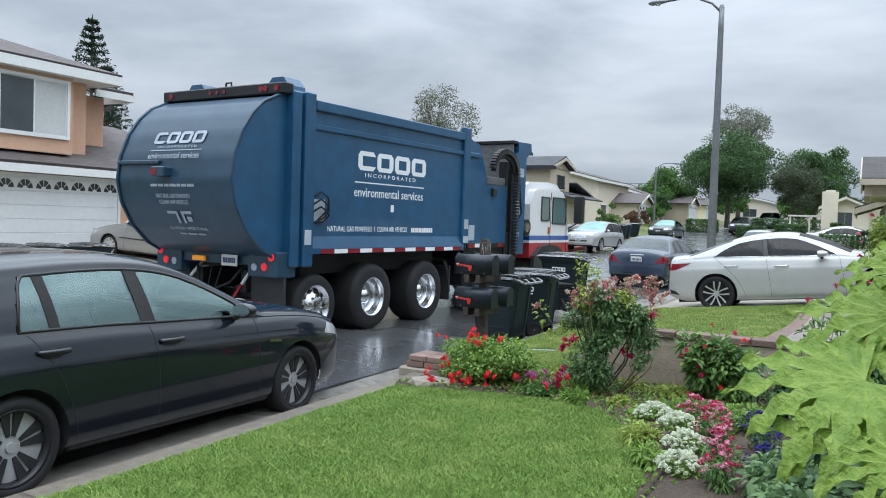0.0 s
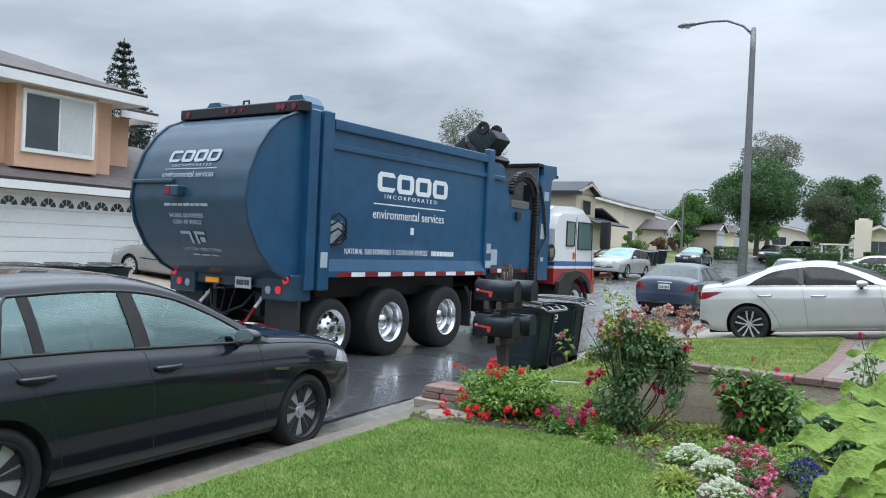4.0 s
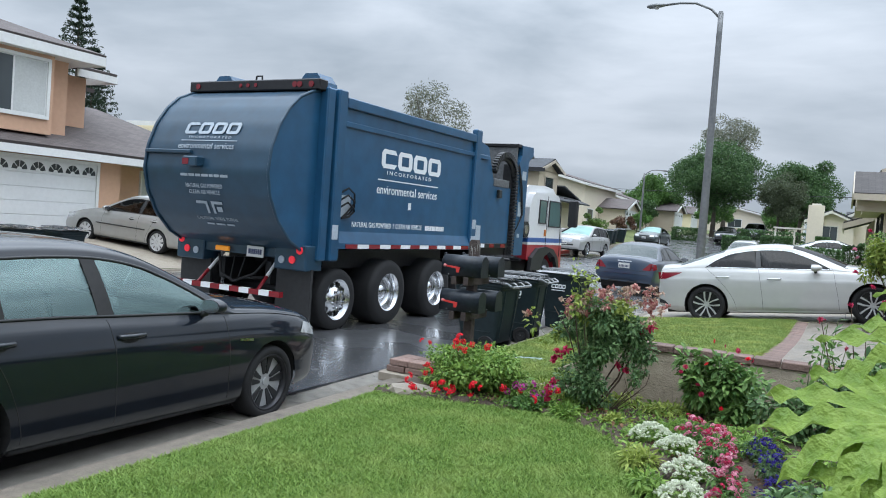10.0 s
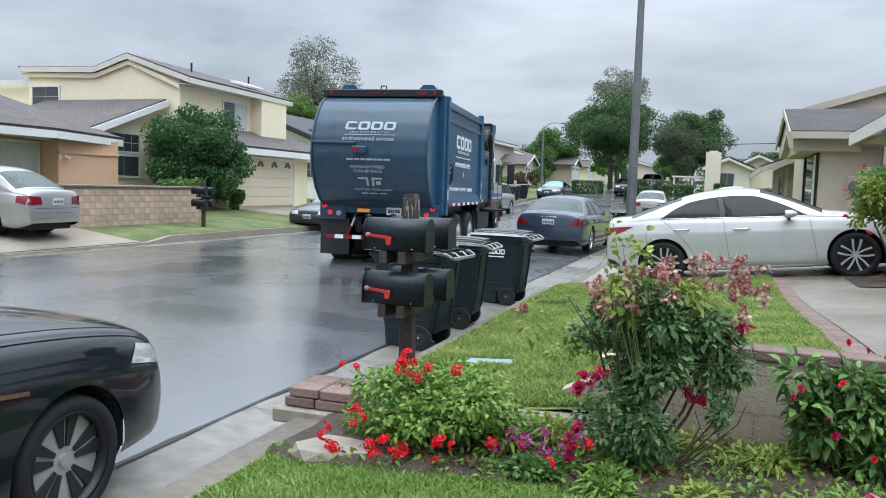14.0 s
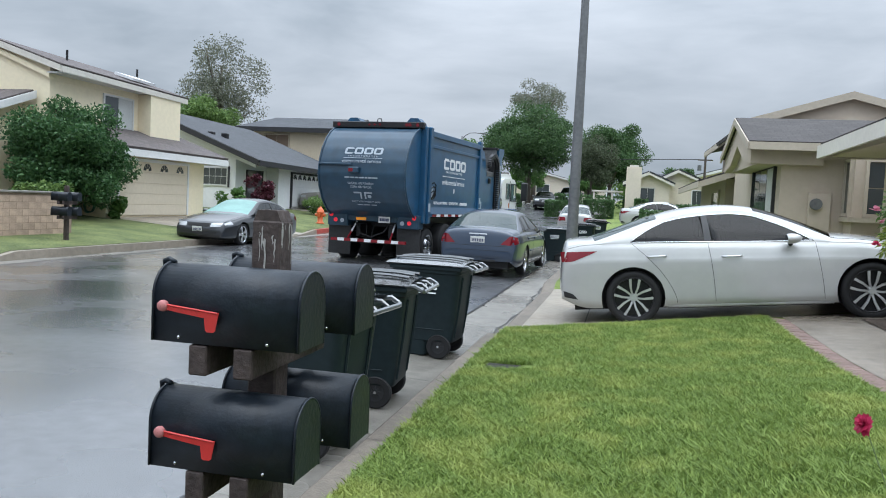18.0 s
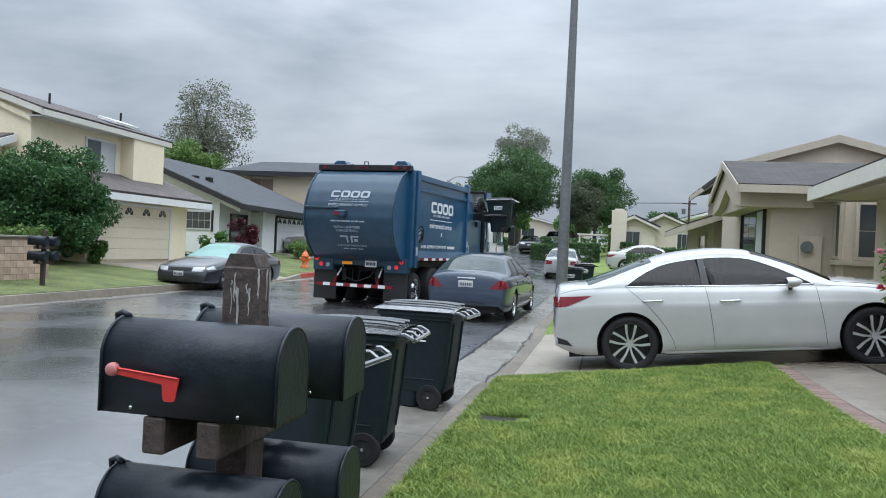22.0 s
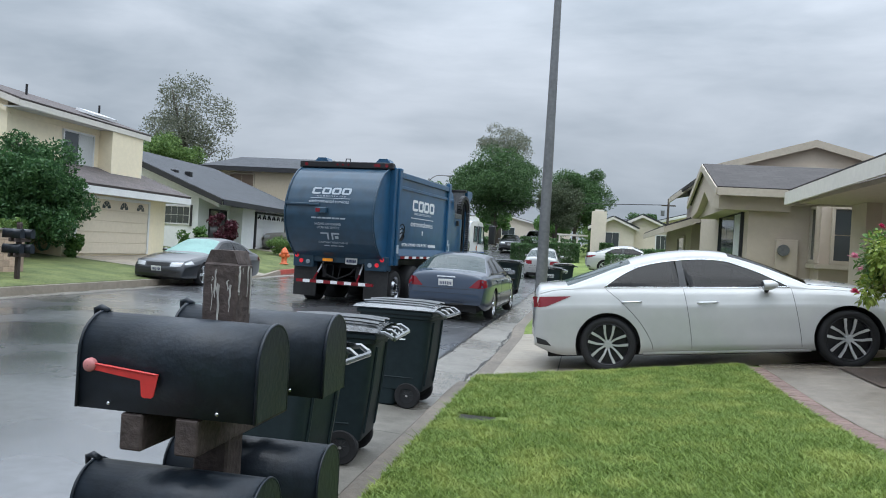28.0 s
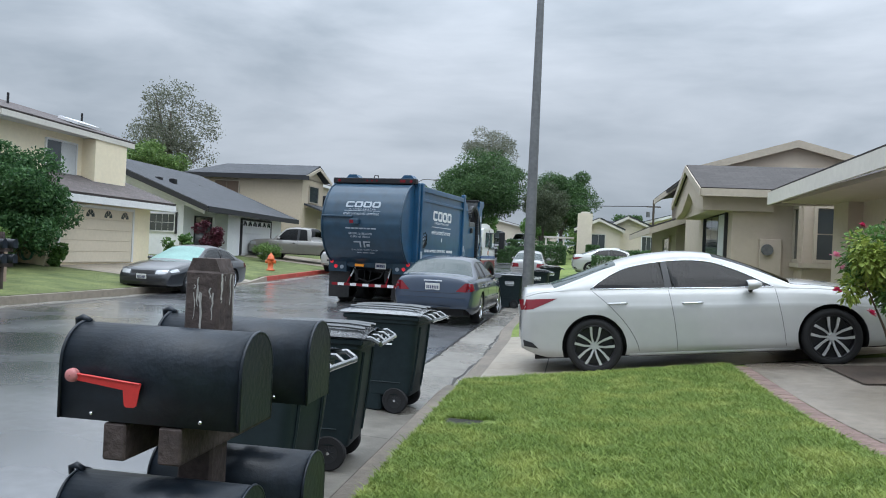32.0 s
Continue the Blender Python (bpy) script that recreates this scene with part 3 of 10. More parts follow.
    for s in (1, -1):
        for a, b, f in panes:
            us = lin(a + 0.001, b - 0.001, 18)
            sheet("side_window", lambda u, v: flank(s, u, f(u)[0] + (f(u)[1] - f(u)[0]) * v, 0.001), us if s > 0 else us[::-1], lin(0, 1, 7), S.get("glass", G_DARK))
        for (b1, t1), (b2, t2) in zip(S["lines"][1::2], S["lines"][2::2]):
            def post(u, v):
                y = (b1 + (b2 - b1) * u) * (1 - v) + (t1 + (t2 - t1) * u) * v
                return flank(s, y, zlo(y) - 0.004 + (zhi(y) - zlo(y) + 0.008) * v, 0.005)
            e = 0.016 / max(0.02, abs(b2 - b1))
            us = lin(-e, 1 + e, 5)
            sheet("door_pillar", post, us if s > 0 else us[::-1], lin(0, 1, 8), S.get("post_mat", M_PLASTIC), "black door pillar")
        (pa, pb, pf), (qa, qb, qf) = panes[0], panes[-1]
        first, last = max(S["lines"][0]), min(S["lines"][-1])
        bottom = [(y, zlo(y)) for y in lin(S["lines"][0][0], S["lines"][-1][0], 30)]
        head = [(y, pf(y)[1] if y < first else qf(y)[1] if y > last else zhi(y)) for y in lin(pa + 0.001, qb - 0.001, 50)]
        loop = bottom + head[::-1] + bottom[:1]
        keep = [loop[0]]
        for p in loop[1:]:
            if math.hypot(p[0] - keep[-1][0], p[1] - keep[-1][1]) > 0.012:
                keep.append(p)
        part("window_trim", path(B(), [flank(s, y, z, 0.002) for y, z in keep], S.get("trim_r", 0.010), 6), trim, t, smooth=True)
        for y0, y1 in S.get("gaps", ()):
            line = []
            for f in lin(0, 1, 26):
                z = low(y0) + 0.05 + (belt(y1) - low(y0) - 0.05) * f
                y = y0 + (y1 - y0) * f ** 1.6
                d = [math.hypot(y - c, z - r) for c in (0, wb)]
                if min(d) > ra + 0.02:
                    line.append(flank(s, y, z, 0.0))
            part("door_gap", path(B(), line, 0.0028, 5), M_INNER, t)
        for y in S.get("handles", ()):
            z = belt(y) - S.get("handle_drop", 0.13)
            part("handle_cup", sheet_bm(lambda u, v: flank(s, y - 0.02 + 0.085 * math.cos(u) * v, z + 0.034 * math.sin(u) * v, 0.0015), s), S.get("cup_mat", M_INNER), t)
            part("door_handle", path(B(), [flank(s, y + d, z + 0.012, o) for d, o in ((-0.115, -0.005), (-0.095, 0.022), (0, 0.032), (0.085, 0.024), (0.11, -0.005))], S.get("grip", 0.014), 7), S.get("handle_mat", P), t, smooth=True)
        if S.get("rub"):
            part("rub_strip", path(B(), [flank(s, y, S["rub"], 0.004) for y in lin(r + 0.12, wb - r - 0.12, 12)], 0.018, 6), S.get("rub_mat", M_PLASTIC), t, smooth=True)
        part("sill", path(B(), [(s * (W - 0.075), y, sill + 0.012) for y in lin(ra + 0.02, wb - ra - 0.02, 6)], 0.024, 6), S.get("sill_mat", M_PLASTIC), t, smooth=True)
        # bonnet shut line and boot shut line
        part("bonnet_gap", path(B(), [bowed(s * x, y, over(x, y) + 0.0005) for y, x in ((y, section(y)[nf + NS + 1][0]) for y in lin(cb - 0.02, L1 - 0.26, 14))], 0.0026, 5), M_INNER, t)
        # door mirror: a rounded shell on a short foot
        y = cb - S.get("mirror", 0.42)
        z = belt(y) + S.get("mirror_up", 0.085)
        x = side_x(y, z - 0.08)
        bm = B()
        bmesh.ops.create_icosphere(bm, subdivisions=3, radius=1, matrix=Matrix.Translation((s * (x + 0.125), y, z)) @ Matrix.Diagonal((0.105, S.get("mirror_deep", 0.085), 0.060, 1)))
        for v in bm.verts:
            v.co.y = max(v.co.y, y - 0.045)
        mr = part("door_mirror", bm, S.get("mirror_mat", P), t, smooth=True)
        mr.data.set_sharp_from_angle(angle=radians(45))
        part("mirror_foot", path(B(), [(s * (x - 0.03), y + 0.02, z - 0.085), (s * (x + 0.05), y + 0.01, z - 0.055)], 0.026, 7), M_PLASTIC, mr, smooth=True)
        bm = B()
        bmesh.ops.create_circle(bm, cap_ends=True, segments=18, radius=1, matrix=Matrix.Translation((s * (x + 0.125), y - 0.047, z)) @ Matrix.Rotation(math.pi / 2, 4, "X") @ Matrix.Diagonal((0.090, 0.048, 1, 1)))
        part("mirror_glass", bm, M_CHROME, mr)
        # lamps and badges that follow the skin
        for nm, quad, mt, lab in S.get("side4", ()):
            (ay, az), (by, bz), (cy, cz), (dy, dz) = quad
            sheet(nm, lambda u, v: flank(s, (ay + (by - ay) * u) * (1 - v) + (dy + (cy - dy) * u) * v, (az + (bz - az) * u) * (1 - v) + (dz + (cz - dz) * u) * v, 0.005), lin(0, 1, 12) if s > 0 else lin(1, 0, 12), lin(0, 1, 8), mt, lab)
        for nm, quad, mt, end in S.get("end4", ()):
            (ax, az), (bx, bz), (cx, cz), (dx, dz) = quad
            one = abs(ax + bx) < 1e-6
            if one and s < 0:
                continue
            sheet(nm, lambda u, v: end_pt(s * ((ax + (bx - ax) * u) * (1 - v) + (dx + (cx - dx) * u) * v), (az + (bz - az) * u) * (1 - v) + (dz + (cz - dz) * u) * v, end, 0.006), lin(0, 1, 10) if s * end < 0 else lin(1, 0, 10), lin(0, 1, 6), mt)
    if S.get("boot", True):
        zz = S.get("boot_z", 0.66)
        part("boot_gap", path(B(), [end_pt(x, zz, -1, 0.0) for x in lin(-0.62, 0.62, 12)], 0.0042, 5), M_INNER, t)
        part("bumper_gap", path(B(), [end_pt(x, zz - 0.10, -1, 0.0) for x in lin(-0.70, 0.70, 12)], 0.0035, 5), M_INNER, t)
    # underbody and wheel housings
    bm = B()
    box(bm, -W + 0.26, W - 0.26, L0 + 0.12, L1 - 0.14, sill - 0.03, 0.60)
    box(bm, -W + 0.09, W - 0.09, ra + 0.03, wb - ra - 0.03, sill - 0.02, 0.55)
    part("underbody", bm, M_INNER, t)
    for c in (0, wb):
        for s in (1, -1):
            bm = B()
            g = [[bm.verts.new((s * x, c + ra * math.cos(a), r + ra * math.sin(a))) for x in (side_x(c + ra * math.cos(a), max(low(c) + 0.01, r + ra * math.sin(a))) - 0.004, W - 0.32)] for a in lin(-0.35, math.pi + 0.35, 22)]
            for a, b in zip(g, g[1:]):
                bm.faces.new((a[0], b[0], b[1], a[1]))
            bm.faces.new([q[1] for q in g])
            part("wheel_housing", bm, M_INNER, t)
    # seats and lining
    if S.get("seats", True):
        for y0 in (wb * 0.52, wb * 0.17):
            for sx in (-0.36, 0.36):
                bm = B()
                prism(bm, [(y0 + 0.05, 0.50), (y0 - 0.16, belt(y0) + 0.14), (y0 - 0.27, belt(y0) + 0.15), (y0 - 0.16, 0.50)], "x", sx - 0.23, sx + 0.23)
                box(bm, sx - 0.12, sx + 0.12, y0 - 0.29, y0 - 0.18, belt(y0) + 0.17, belt(y0) + 0.33, 0.04)
                part("seat", bm, S.get("seat_mat", M_INNER), t)
    bm = B()
    tub = sill + 0.1
    box(bm, -W + 0.16, W - 0.16, ca + 0.1, cb - 0.05, tub, tub + 0.1)
    box(bm, -W + 0.20, W - 0.20, cb - 0.50, cb - 0.05, tub, belt(cb - 0.3) - 0.01, 0.04)
    box(bm, -W + 0.20, W - 0.20, ca + 0.06, ca + 0.35, tub, belt(ca + 0.3) - 0.05)
    for s in (-1, 1):
        box(bm, s * (W - 0.16) - 0.03, s * (W - 0.16) + 0.03, ca + 0.25, cb - 0.25, tub, zbelt - 0.06)
    part("cabin_lining", bm, M_INNER, t)
    # plate with bars in place of characters
    for end in S.get("plates", (-1,)):
        z = S.get("plate_z", 0.72)
        yy = end_pt(0, z, end, 0.010)[1]
        tilt = S.get("plate_tilt", 0) * end
        pl = part("number_plate", box(B(), -0.155, 0.155, -0.005, 0.005, -0.078, 0.078, 0.003), M_PLATE, t, "white plate")
        pl.matrix_local = pose(0, yy, z, tilt, 0, 0)
        for k in range(7):
            x = -0.115 + k * 0.0385
            part("mark", box(B(), x - 0.012, x + 0.012, end * 0.005 - 0.002, end * 0.005 + 0.002, -0.035, 0.03), M_BAR, pl)
    for y in (0, wb):
        for s in (1, -1):
            wheel(t, (s * (W - 0.125), y, r), r, S.get("tw", 0.21), S.get("rim", "five"), s, S.get("rim_mat", M_CHROME))
    return t


def sheet_bm(fn, s):
    """A small disc laid on a flank, fn of angle and radius."""
    bm = B()
    c = bm.verts.new(fn(0, 0))
    ring = [bm.verts.new(fn(2 * math.pi * k / 16, 1)) for k in range(16)]
    for a, b in zip(ring, ring[1:] + ring[:1]):
        bm.faces.new((c, a, b) if s > 0 else (c, b, a))
    return bm


WHEELS = {}


def wheel(parent, at, r, tw, style, sgn, rim_mat):
    """A tyre on a rim with its spokes and hub; the meshes are shared between alike wheels."""
    key = (round(r, 3), style, sgn, rim_mat.name)
    if key not in WHEELS:
        rr = r * 0.72
        h = tw / 2
        bt = B()
        lathe(bt, [(rr, -h * 0.8), (rr + 0.02, -h * 0.95), (r - 0.035, -h), (r - 0.008, -h * 0.8), (r, -h * 0.4), (r, h * 0.4), (r - 0.008, h * 0.8), (r - 0.035, h), (rr + 0.02, h * 0.95), (rr, h * 0.8)], 36)
        br = B()
        o = sgn * h
        lathe(br, [(rr, -o * 0.8), (rr - 0.012, o * 0.3), (rr - 0.004, o * 0.86), (rr + 0.012, o * 0.9), (rr + 0.012, o * 0.8)], 36)
        bb = B()
        lathe(bb, [(rr - 0.012, o * (0.36 if style == "blades" else 0.25)), (0.001, o * (0.4 if style == "blades" else 0.25))], 24)
        spokes = B()
        def spoke(a, w0, w1, r0, r1, z0, z1, th=0.02, a1=None):
            vs = []
            for rad, w, z, aa in ((r0, w0, z0, a), (r1, w1, z1, a if a1 is None else a1)):
                c, s = math.cos(aa), math.sin(aa)
                for dw, dz in ((-w, 0), (w, 0), (w, -th), (-w, -th)):
                    vs.append(spokes.verts.new((sgn * (z + dz), rad * c - dw * s, rad * s + dw * c)))
            for q in ((0, 1, 5, 4), (1, 2, 6, 5), (2, 3, 7, 6), (3, 0, 4, 7), (0, 3, 2, 1), (4, 5, 6, 7)):
                spokes.faces.new([vs[i] for i in q])
        z = abs(o)
        if style == "blades":
            # these black bars are no spokes: they paint the dark slots of a silver disc
            for k in range(5):
                a = k * math.pi * 0.4 + 0.3
                for d in (-0.25, 0.25):
                    spoke(a + d, 0.011, 0.033, rr * 0.30, rr * 0.965, z * 0.47, z * 0.52, a1=a + d * 0.86)
        elif style == "twin":
            for k in range(5):
                a = k * math.pi * 0.4 + 0.2
                for d in (-1, 1):
                    spoke(a + d * 0.45, 0.011, 0.012, 0.035, rr * 0.55, z * 0.70, z * 0.82, a1=a + d * 0.34)
                    spoke(a + d * 0.34, 0.013, 0.016, rr * 0.53, rr - 0.004, z * 0.82, z * 0.86, a1=a + d * 0.24)
        elif style == "cap":
            for k in range(9):
                spoke(k * math.pi / 4.5, 0.028, 0.042, 0.05, rr - 0.012, z * 0.84, z * 0.8)
        elif style == "truck":
            for k in range(10):
                spoke(k * math.pi / 5, 0.045, 0.075, 0.05, rr - 0.01, z * 0.62, z * 0.55)
        else:
            for k in range(5):
                spoke(k * math.pi * 0.4, 0.034, 0.05, 0.03, rr - 0.006, z * 0.74, z * 0.84)
        bmesh.ops.recalc_face_normals(spokes, faces=spokes.faces[:])
        hub = B()
        disc = style == "blades"
        tube(hub, (sgn * z * 0.38, 0, 0), (sgn * z * (0.52 if disc else 0.88), 0, 0), 0.034 if disc else 0.05, 0.030 if disc else 0.04, 14)
        mats = {"tyre": (bt, M_RUBBER), "rim": (br, M_DARKM if style in ("twin", "blades") else rim_mat), "backing": (bb, rim_mat if disc else M_DARKM), "spokes": (spokes, M_PLASTIC if disc else rim_mat), "hub": (hub, rim_mat)}
        made = {}
        for nm, (bm, mt) in mats.items():
            bmesh.ops.recalc_face_normals(bm, faces=bm.faces[:])
            me = bpy.data.meshes.new(nm)
            bm.to_mesh(me)
            bm.free()
            if nm in ("tyre", "rim"):
                me.polygons.foreach_set("use_smooth", [True] * len(me.polygons))
            me.materials.append(mt)
            made[nm] = me
        WHEELS[key] = made
    made = WHEELS[key]
    w = new("wheel", made["tyre"])
    w.parent = parent
    w.location = at
    for nm in ("rim", "backing", "spokes", "hub"):
        o = new(nm, made[nm])
        o.parent = w
    return w


P_BLACK = mat("black_car_paint", (0.0062, 0.0092, 0.0145), 0.30, 0.0, var=0.1, scale=2.0, coat=1.0, spec=0.10)
P_PEARL = paint("white_car_paint", (0.425, 0.427, 0.418), 0.0, 0.3)
P_BLUE = paint("slate_blue_car_paint", (0.020, 0.036, 0.066), 0.1, 0.3)
P_SILVER = paint("silver_car_paint", (0.36, 0.36, 0.35), 0.5, 0.32)
P_GREY = paint("dark_grey_car_paint", (0.028, 0.031, 0.036), 0.3, 0.3)
P_TAUPE = paint("taupe_truck_paint", (0.22, 0.21, 0.195), 0.4, 0.35)
M_TWOTONE = mat("machined_rim", (0.58, 0.59, 0.60), 0.35, 0.7, var=0.1, scale=20)
M_SEAT = mat("grey_seat_cloth", (0.11, 0.12, 0.12), 0.9, var=0.2, scale=12)

HATCH = dict(w=1.80, wb=2.63, ro=0.78, fo=0.81, bowf=0.14, nose=0.5, r=0.308, paint=P_BLACK, rim="blades", rim_mat=mat("silver_wheel_paint", (0.42, 0.43, 0.44), 0.35, 0.4, var=0.08, scale=20), glass=G_LIGHT, tumble=0.20, crown=0.085, seat_mat=M_SEAT,
    shoulder=[(-0.8, 0.93), (-0.3, 0.96), (0.6, 0.955), (1.1, 0.935), (1.97, 0.905), (2.4, 0.89), (2.75, 0.86), (3.1, 0.80), (3.36, 0.71)],
    deck=[(-0.8, 0.98), (-0.5, 1.0), (2.1, 1.0), (2.30, 0.985), (2.7, 0.95), (3.05, 0.89), (3.22, 0.84), (3.36, 0.765)],
    roof=[(-0.74, 0.99), (-0.58, 1.16), (-0.42, 1.33), (-0.30, 1.385), (0.3, 1.43), (0.8, 1.445), (1.15, 1.42), (1.45, 1.345), (1.85, 1.165), (2.22, 0.985)],
    cabin=(-0.72, -0.42, 1.36, 2.20),
    lines=[(0.05, 0.15), (0.27, 0.25), (0.31, 0.29), (0.96, 0.92), (1.05, 1.00), (2.06, 1.42)],
    gaps=[(0.42, 0.10), (1.07, 1.00), (2.12, 2.06)], handles=(0.24, 1.17), handle_drop=0.115, mirror=0.36, mirror_mat=P_BLACK, handle_mat=P_BLACK, grip=0.017, sill_mat=M_INNER, post_mat=M_INNER, boot=False,
    side4=[("headlamp", [(3.02, 0.69), (3.28, 0.64), (3.29, 0.73), (3.10, 0.775)], M_HEAD, "clear headlamp"), ("badge", [(2.20, 0.70), (2.36, 0.685), (2.36, 0.705), (2.20, 0.72)], M_CHROME, "small chrome badge"), ("tail_lamp", [(-0.70, 0.80), (-0.45, 0.80), (-0.45, 0.92), (-0.70, 0.92)], M_LAMPR_OFF, "")],
    end4=[("headlamp", [(0.48, 0.62), (0.70, 0.62), (0.70, 0.72), (0.48, 0.70)], M_HEAD, 1), ("grille", [(-0.42, 0.64), (0.42, 0.64), (0.42, 0.68), (-0.42, 0.68)], M_PLASTIC, 1)],
    plate_z=0.62)
SALOON = dict(w=1.79, wb=2.67, ro=0.90, fo=0.98, r=0.335, paint=P_PEARL, rim="twin", rim_mat=M_TWOTONE, glass=G_DARK, tumble=0.24, trim=M_CHROME, trim_r=0.007, post_mat=M_PLASTIC, crown=0.09,
    shoulder=[(-0.87, 0.93), (-0.55, 1.0), (0.2, 0.985), (1.0, 0.955), (1.66, 0.93), (2.1, 0.92), (2.67, 0.875), (3.2, 0.78), (3.57, 0.64)],
    deck=[(-0.87, 1.02), (-0.78, 1.065), (-0.5, 1.09), (2.1, 1.03), (2.32, 1.005), (2.6, 0.965), (3.1, 0.865), (3.4, 0.77), (3.57, 0.67)],
    roof=[(-0.46, 1.085), (-0.1, 1.20), (0.2, 1.30), (0.55, 1.385), (0.9, 1.42), (1.2, 1.415), (1.45, 1.37), (1.8, 1.235), (2.28, 1.005)],
    cabin=(-0.44, 0.36, 1.40, 2.26),
    lines=[(0.0, 0.42), (0.88, 0.86), (0.93, 0.90), (2.06, 1.42)],
    gaps=[(0.52, 0.02), (0.96, 0.90), (2.16, 2.08)], handles=(0.30, 1.16), handle_drop=0.16, glass_r=G_REAR, mirror=0.46, mirror_up=0.055, mirror_deep=0.125, grip=0.012, cup_mat=P_PEARL, sill_mat=P_PEARL, handle_mat=mat("bright_handle", (0.62, 0.64, 0.65), 0.25, 0.6, var=0.05),
    side4=[("tail_lamp", [(-0.83, 0.80), (-0.70, 0.81), (-0.40, 0.925), (-0.84, 0.93)], M_LAMPR_OFF, "red wrapped tail lamp"), ("headlamp", [(3.16, 0.66), (3.48, 0.57), (3.50, 0.66), (3.20, 0.73)], M_HEAD, ""), ("bumper_outlet", [(-0.82, 0.36), (-0.66, 0.33), (-0.72, 0.40), (-0.83, 0.44)], M_PLASTIC, "")],
    end4=[("tail_lamp", [(0.40, 0.84), (0.68, 0.82), (0.68, 0.93), (0.36, 0.92)], M_LAMPR_OFF, -1)], plate_z=0.76)
LIMO = dict(w=1.82, wb=2.85, ro=1.10, fo=0.90, r=0.325, paint=P_BLUE, rim="five", glass=glassmat("mid_glass", (0.16, 0.18, 0.19)), glass_r=G_REAR, tumble=0.24, trim_r=0.008,
    shoulder=[(-1.15, 0.86), (-0.6, 0.94), (0.4, 0.945), (1.6, 0.93), (2.3, 0.90), (2.85, 0.84), (3.67, 0.62)],
    deck=[(-1.05, 0.985), (-0.95, 1.02), (-0.55, 1.05), (2.2, 0.99), (2.45, 0.98), (3.0, 0.90), (3.4, 0.80), (3.67, 0.66)],
    roof=[(-0.62, 1.045), (-0.3, 1.2), (0.02, 1.345), (0.35, 1.415), (0.8, 1.45), (1.2, 1.44), (1.55, 1.37), (2.0, 1.19), (2.5, 0.98)],
    cabin=(-0.60, 0.12, 1.50, 2.46), lines=[(-0.20, 0.16), (0.12, 0.26), (0.16, 0.29), (0.80, 0.78), (0.88, 0.84), (2.22, 1.52)],
    gaps=[(0.45, 0.02), (0.86, 0.82), (2.25, 2.16)], handles=(0.24, 1.10), mirror=0.42, rub=0.54, rub_mat=P_BLUE,
    side4=[("tail_lamp", [(-1.03, 0.70), (-0.88, 0.74), (-0.86, 0.86), (-1.03, 0.89)], M_LAMPR_OFF, ""), ("headlamp", [(3.3, 0.58), (3.58, 0.56), (3.58, 0.70), (3.3, 0.72)], M_HEAD, "")],
    end4=[("tail_lamp", [(0.50, 0.70), (0.82, 0.69), (0.82, 0.89), (0.68, 0.88)], M_LAMPR_OFF, -1), ("bright_strip", [(-0.20, 0.90), (0.20, 0.90), (0.19, 0.925), (-0.19, 0.925)], M_CHROME, -1), ("bumper_vent", [(0.12, 0.33), (0.40, 0.33), (0.40, 0.37), (0.12, 0.37)], M_PLASTIC, -1)], plate_z=0.78, plate_tilt=-8, boot_z=0.665)
COMPACT = dict(w=1.70, wb=2.60, ro=1.0, fo=0.93, r=0.305, paint=P_SILVER, rim="cap", rim_mat=mat("silver_hubcap", (0.55, 0.55, 0.55), 0.4, 0.3), glass=glassmat("mid_glass", (0.16, 0.18, 0.19)), glass_r=G_REAR, tumble=0.20, trim_r=0.008,
    shoulder=[(-1.0, 0.88), (-0.5, 0.95), (0.4, 0.95), (1.5, 0.93), (2.2, 0.90), (2.6, 0.85), (3.45, 0.64)],
    deck=[(-0.97, 1.0), (-0.85, 1.05), (-0.5, 1.07), (2.0, 0.99), (2.2, 0.98), (2.7, 0.91), (3.15, 0.80), (3.45, 0.68)],
    roof=[(-0.58, 1.065), (-0.3, 1.21), (0.0, 1.36), (0.3, 1.44), (0.7, 1.475), (1.0, 1.47), (1.3, 1.41), (1.75, 1.21), (2.25, 0.98)],
    cabin=(-0.56, 0.10, 1.26, 2.21), lines=[(-0.16, 0.14), (0.10, 0.24), (0.14, 0.27), (0.66, 0.65), (0.74, 0.72), (1.98, 1.28)],
    gaps=[(0.42, 0.02), (0.72, 0.69), (2.02, 1.94)], handles=(0.16, 0.95), mirror=0.40, handle_mat=P_SILVER, rub=0.58,
    side4=[("tail_lamp", [(-0.93, 0.72), (-0.68, 0.76), (-0.66, 0.90), (-0.93, 0.92)], M_LAMPR_OFF, ""), ("headlamp", [(3.05, 0.64), (3.38, 0.60), (3.38, 0.72), (3.05, 0.76)], M_HEAD, "")],
    end4=[("tail_lamp", [(0.42, 0.74), (0.74, 0.72), (0.74, 0.92), (0.44, 0.90)], M_LAMPR_OFF, -1)], plate_z=0.80, plate_tilt=-6, boot_z=0.66)
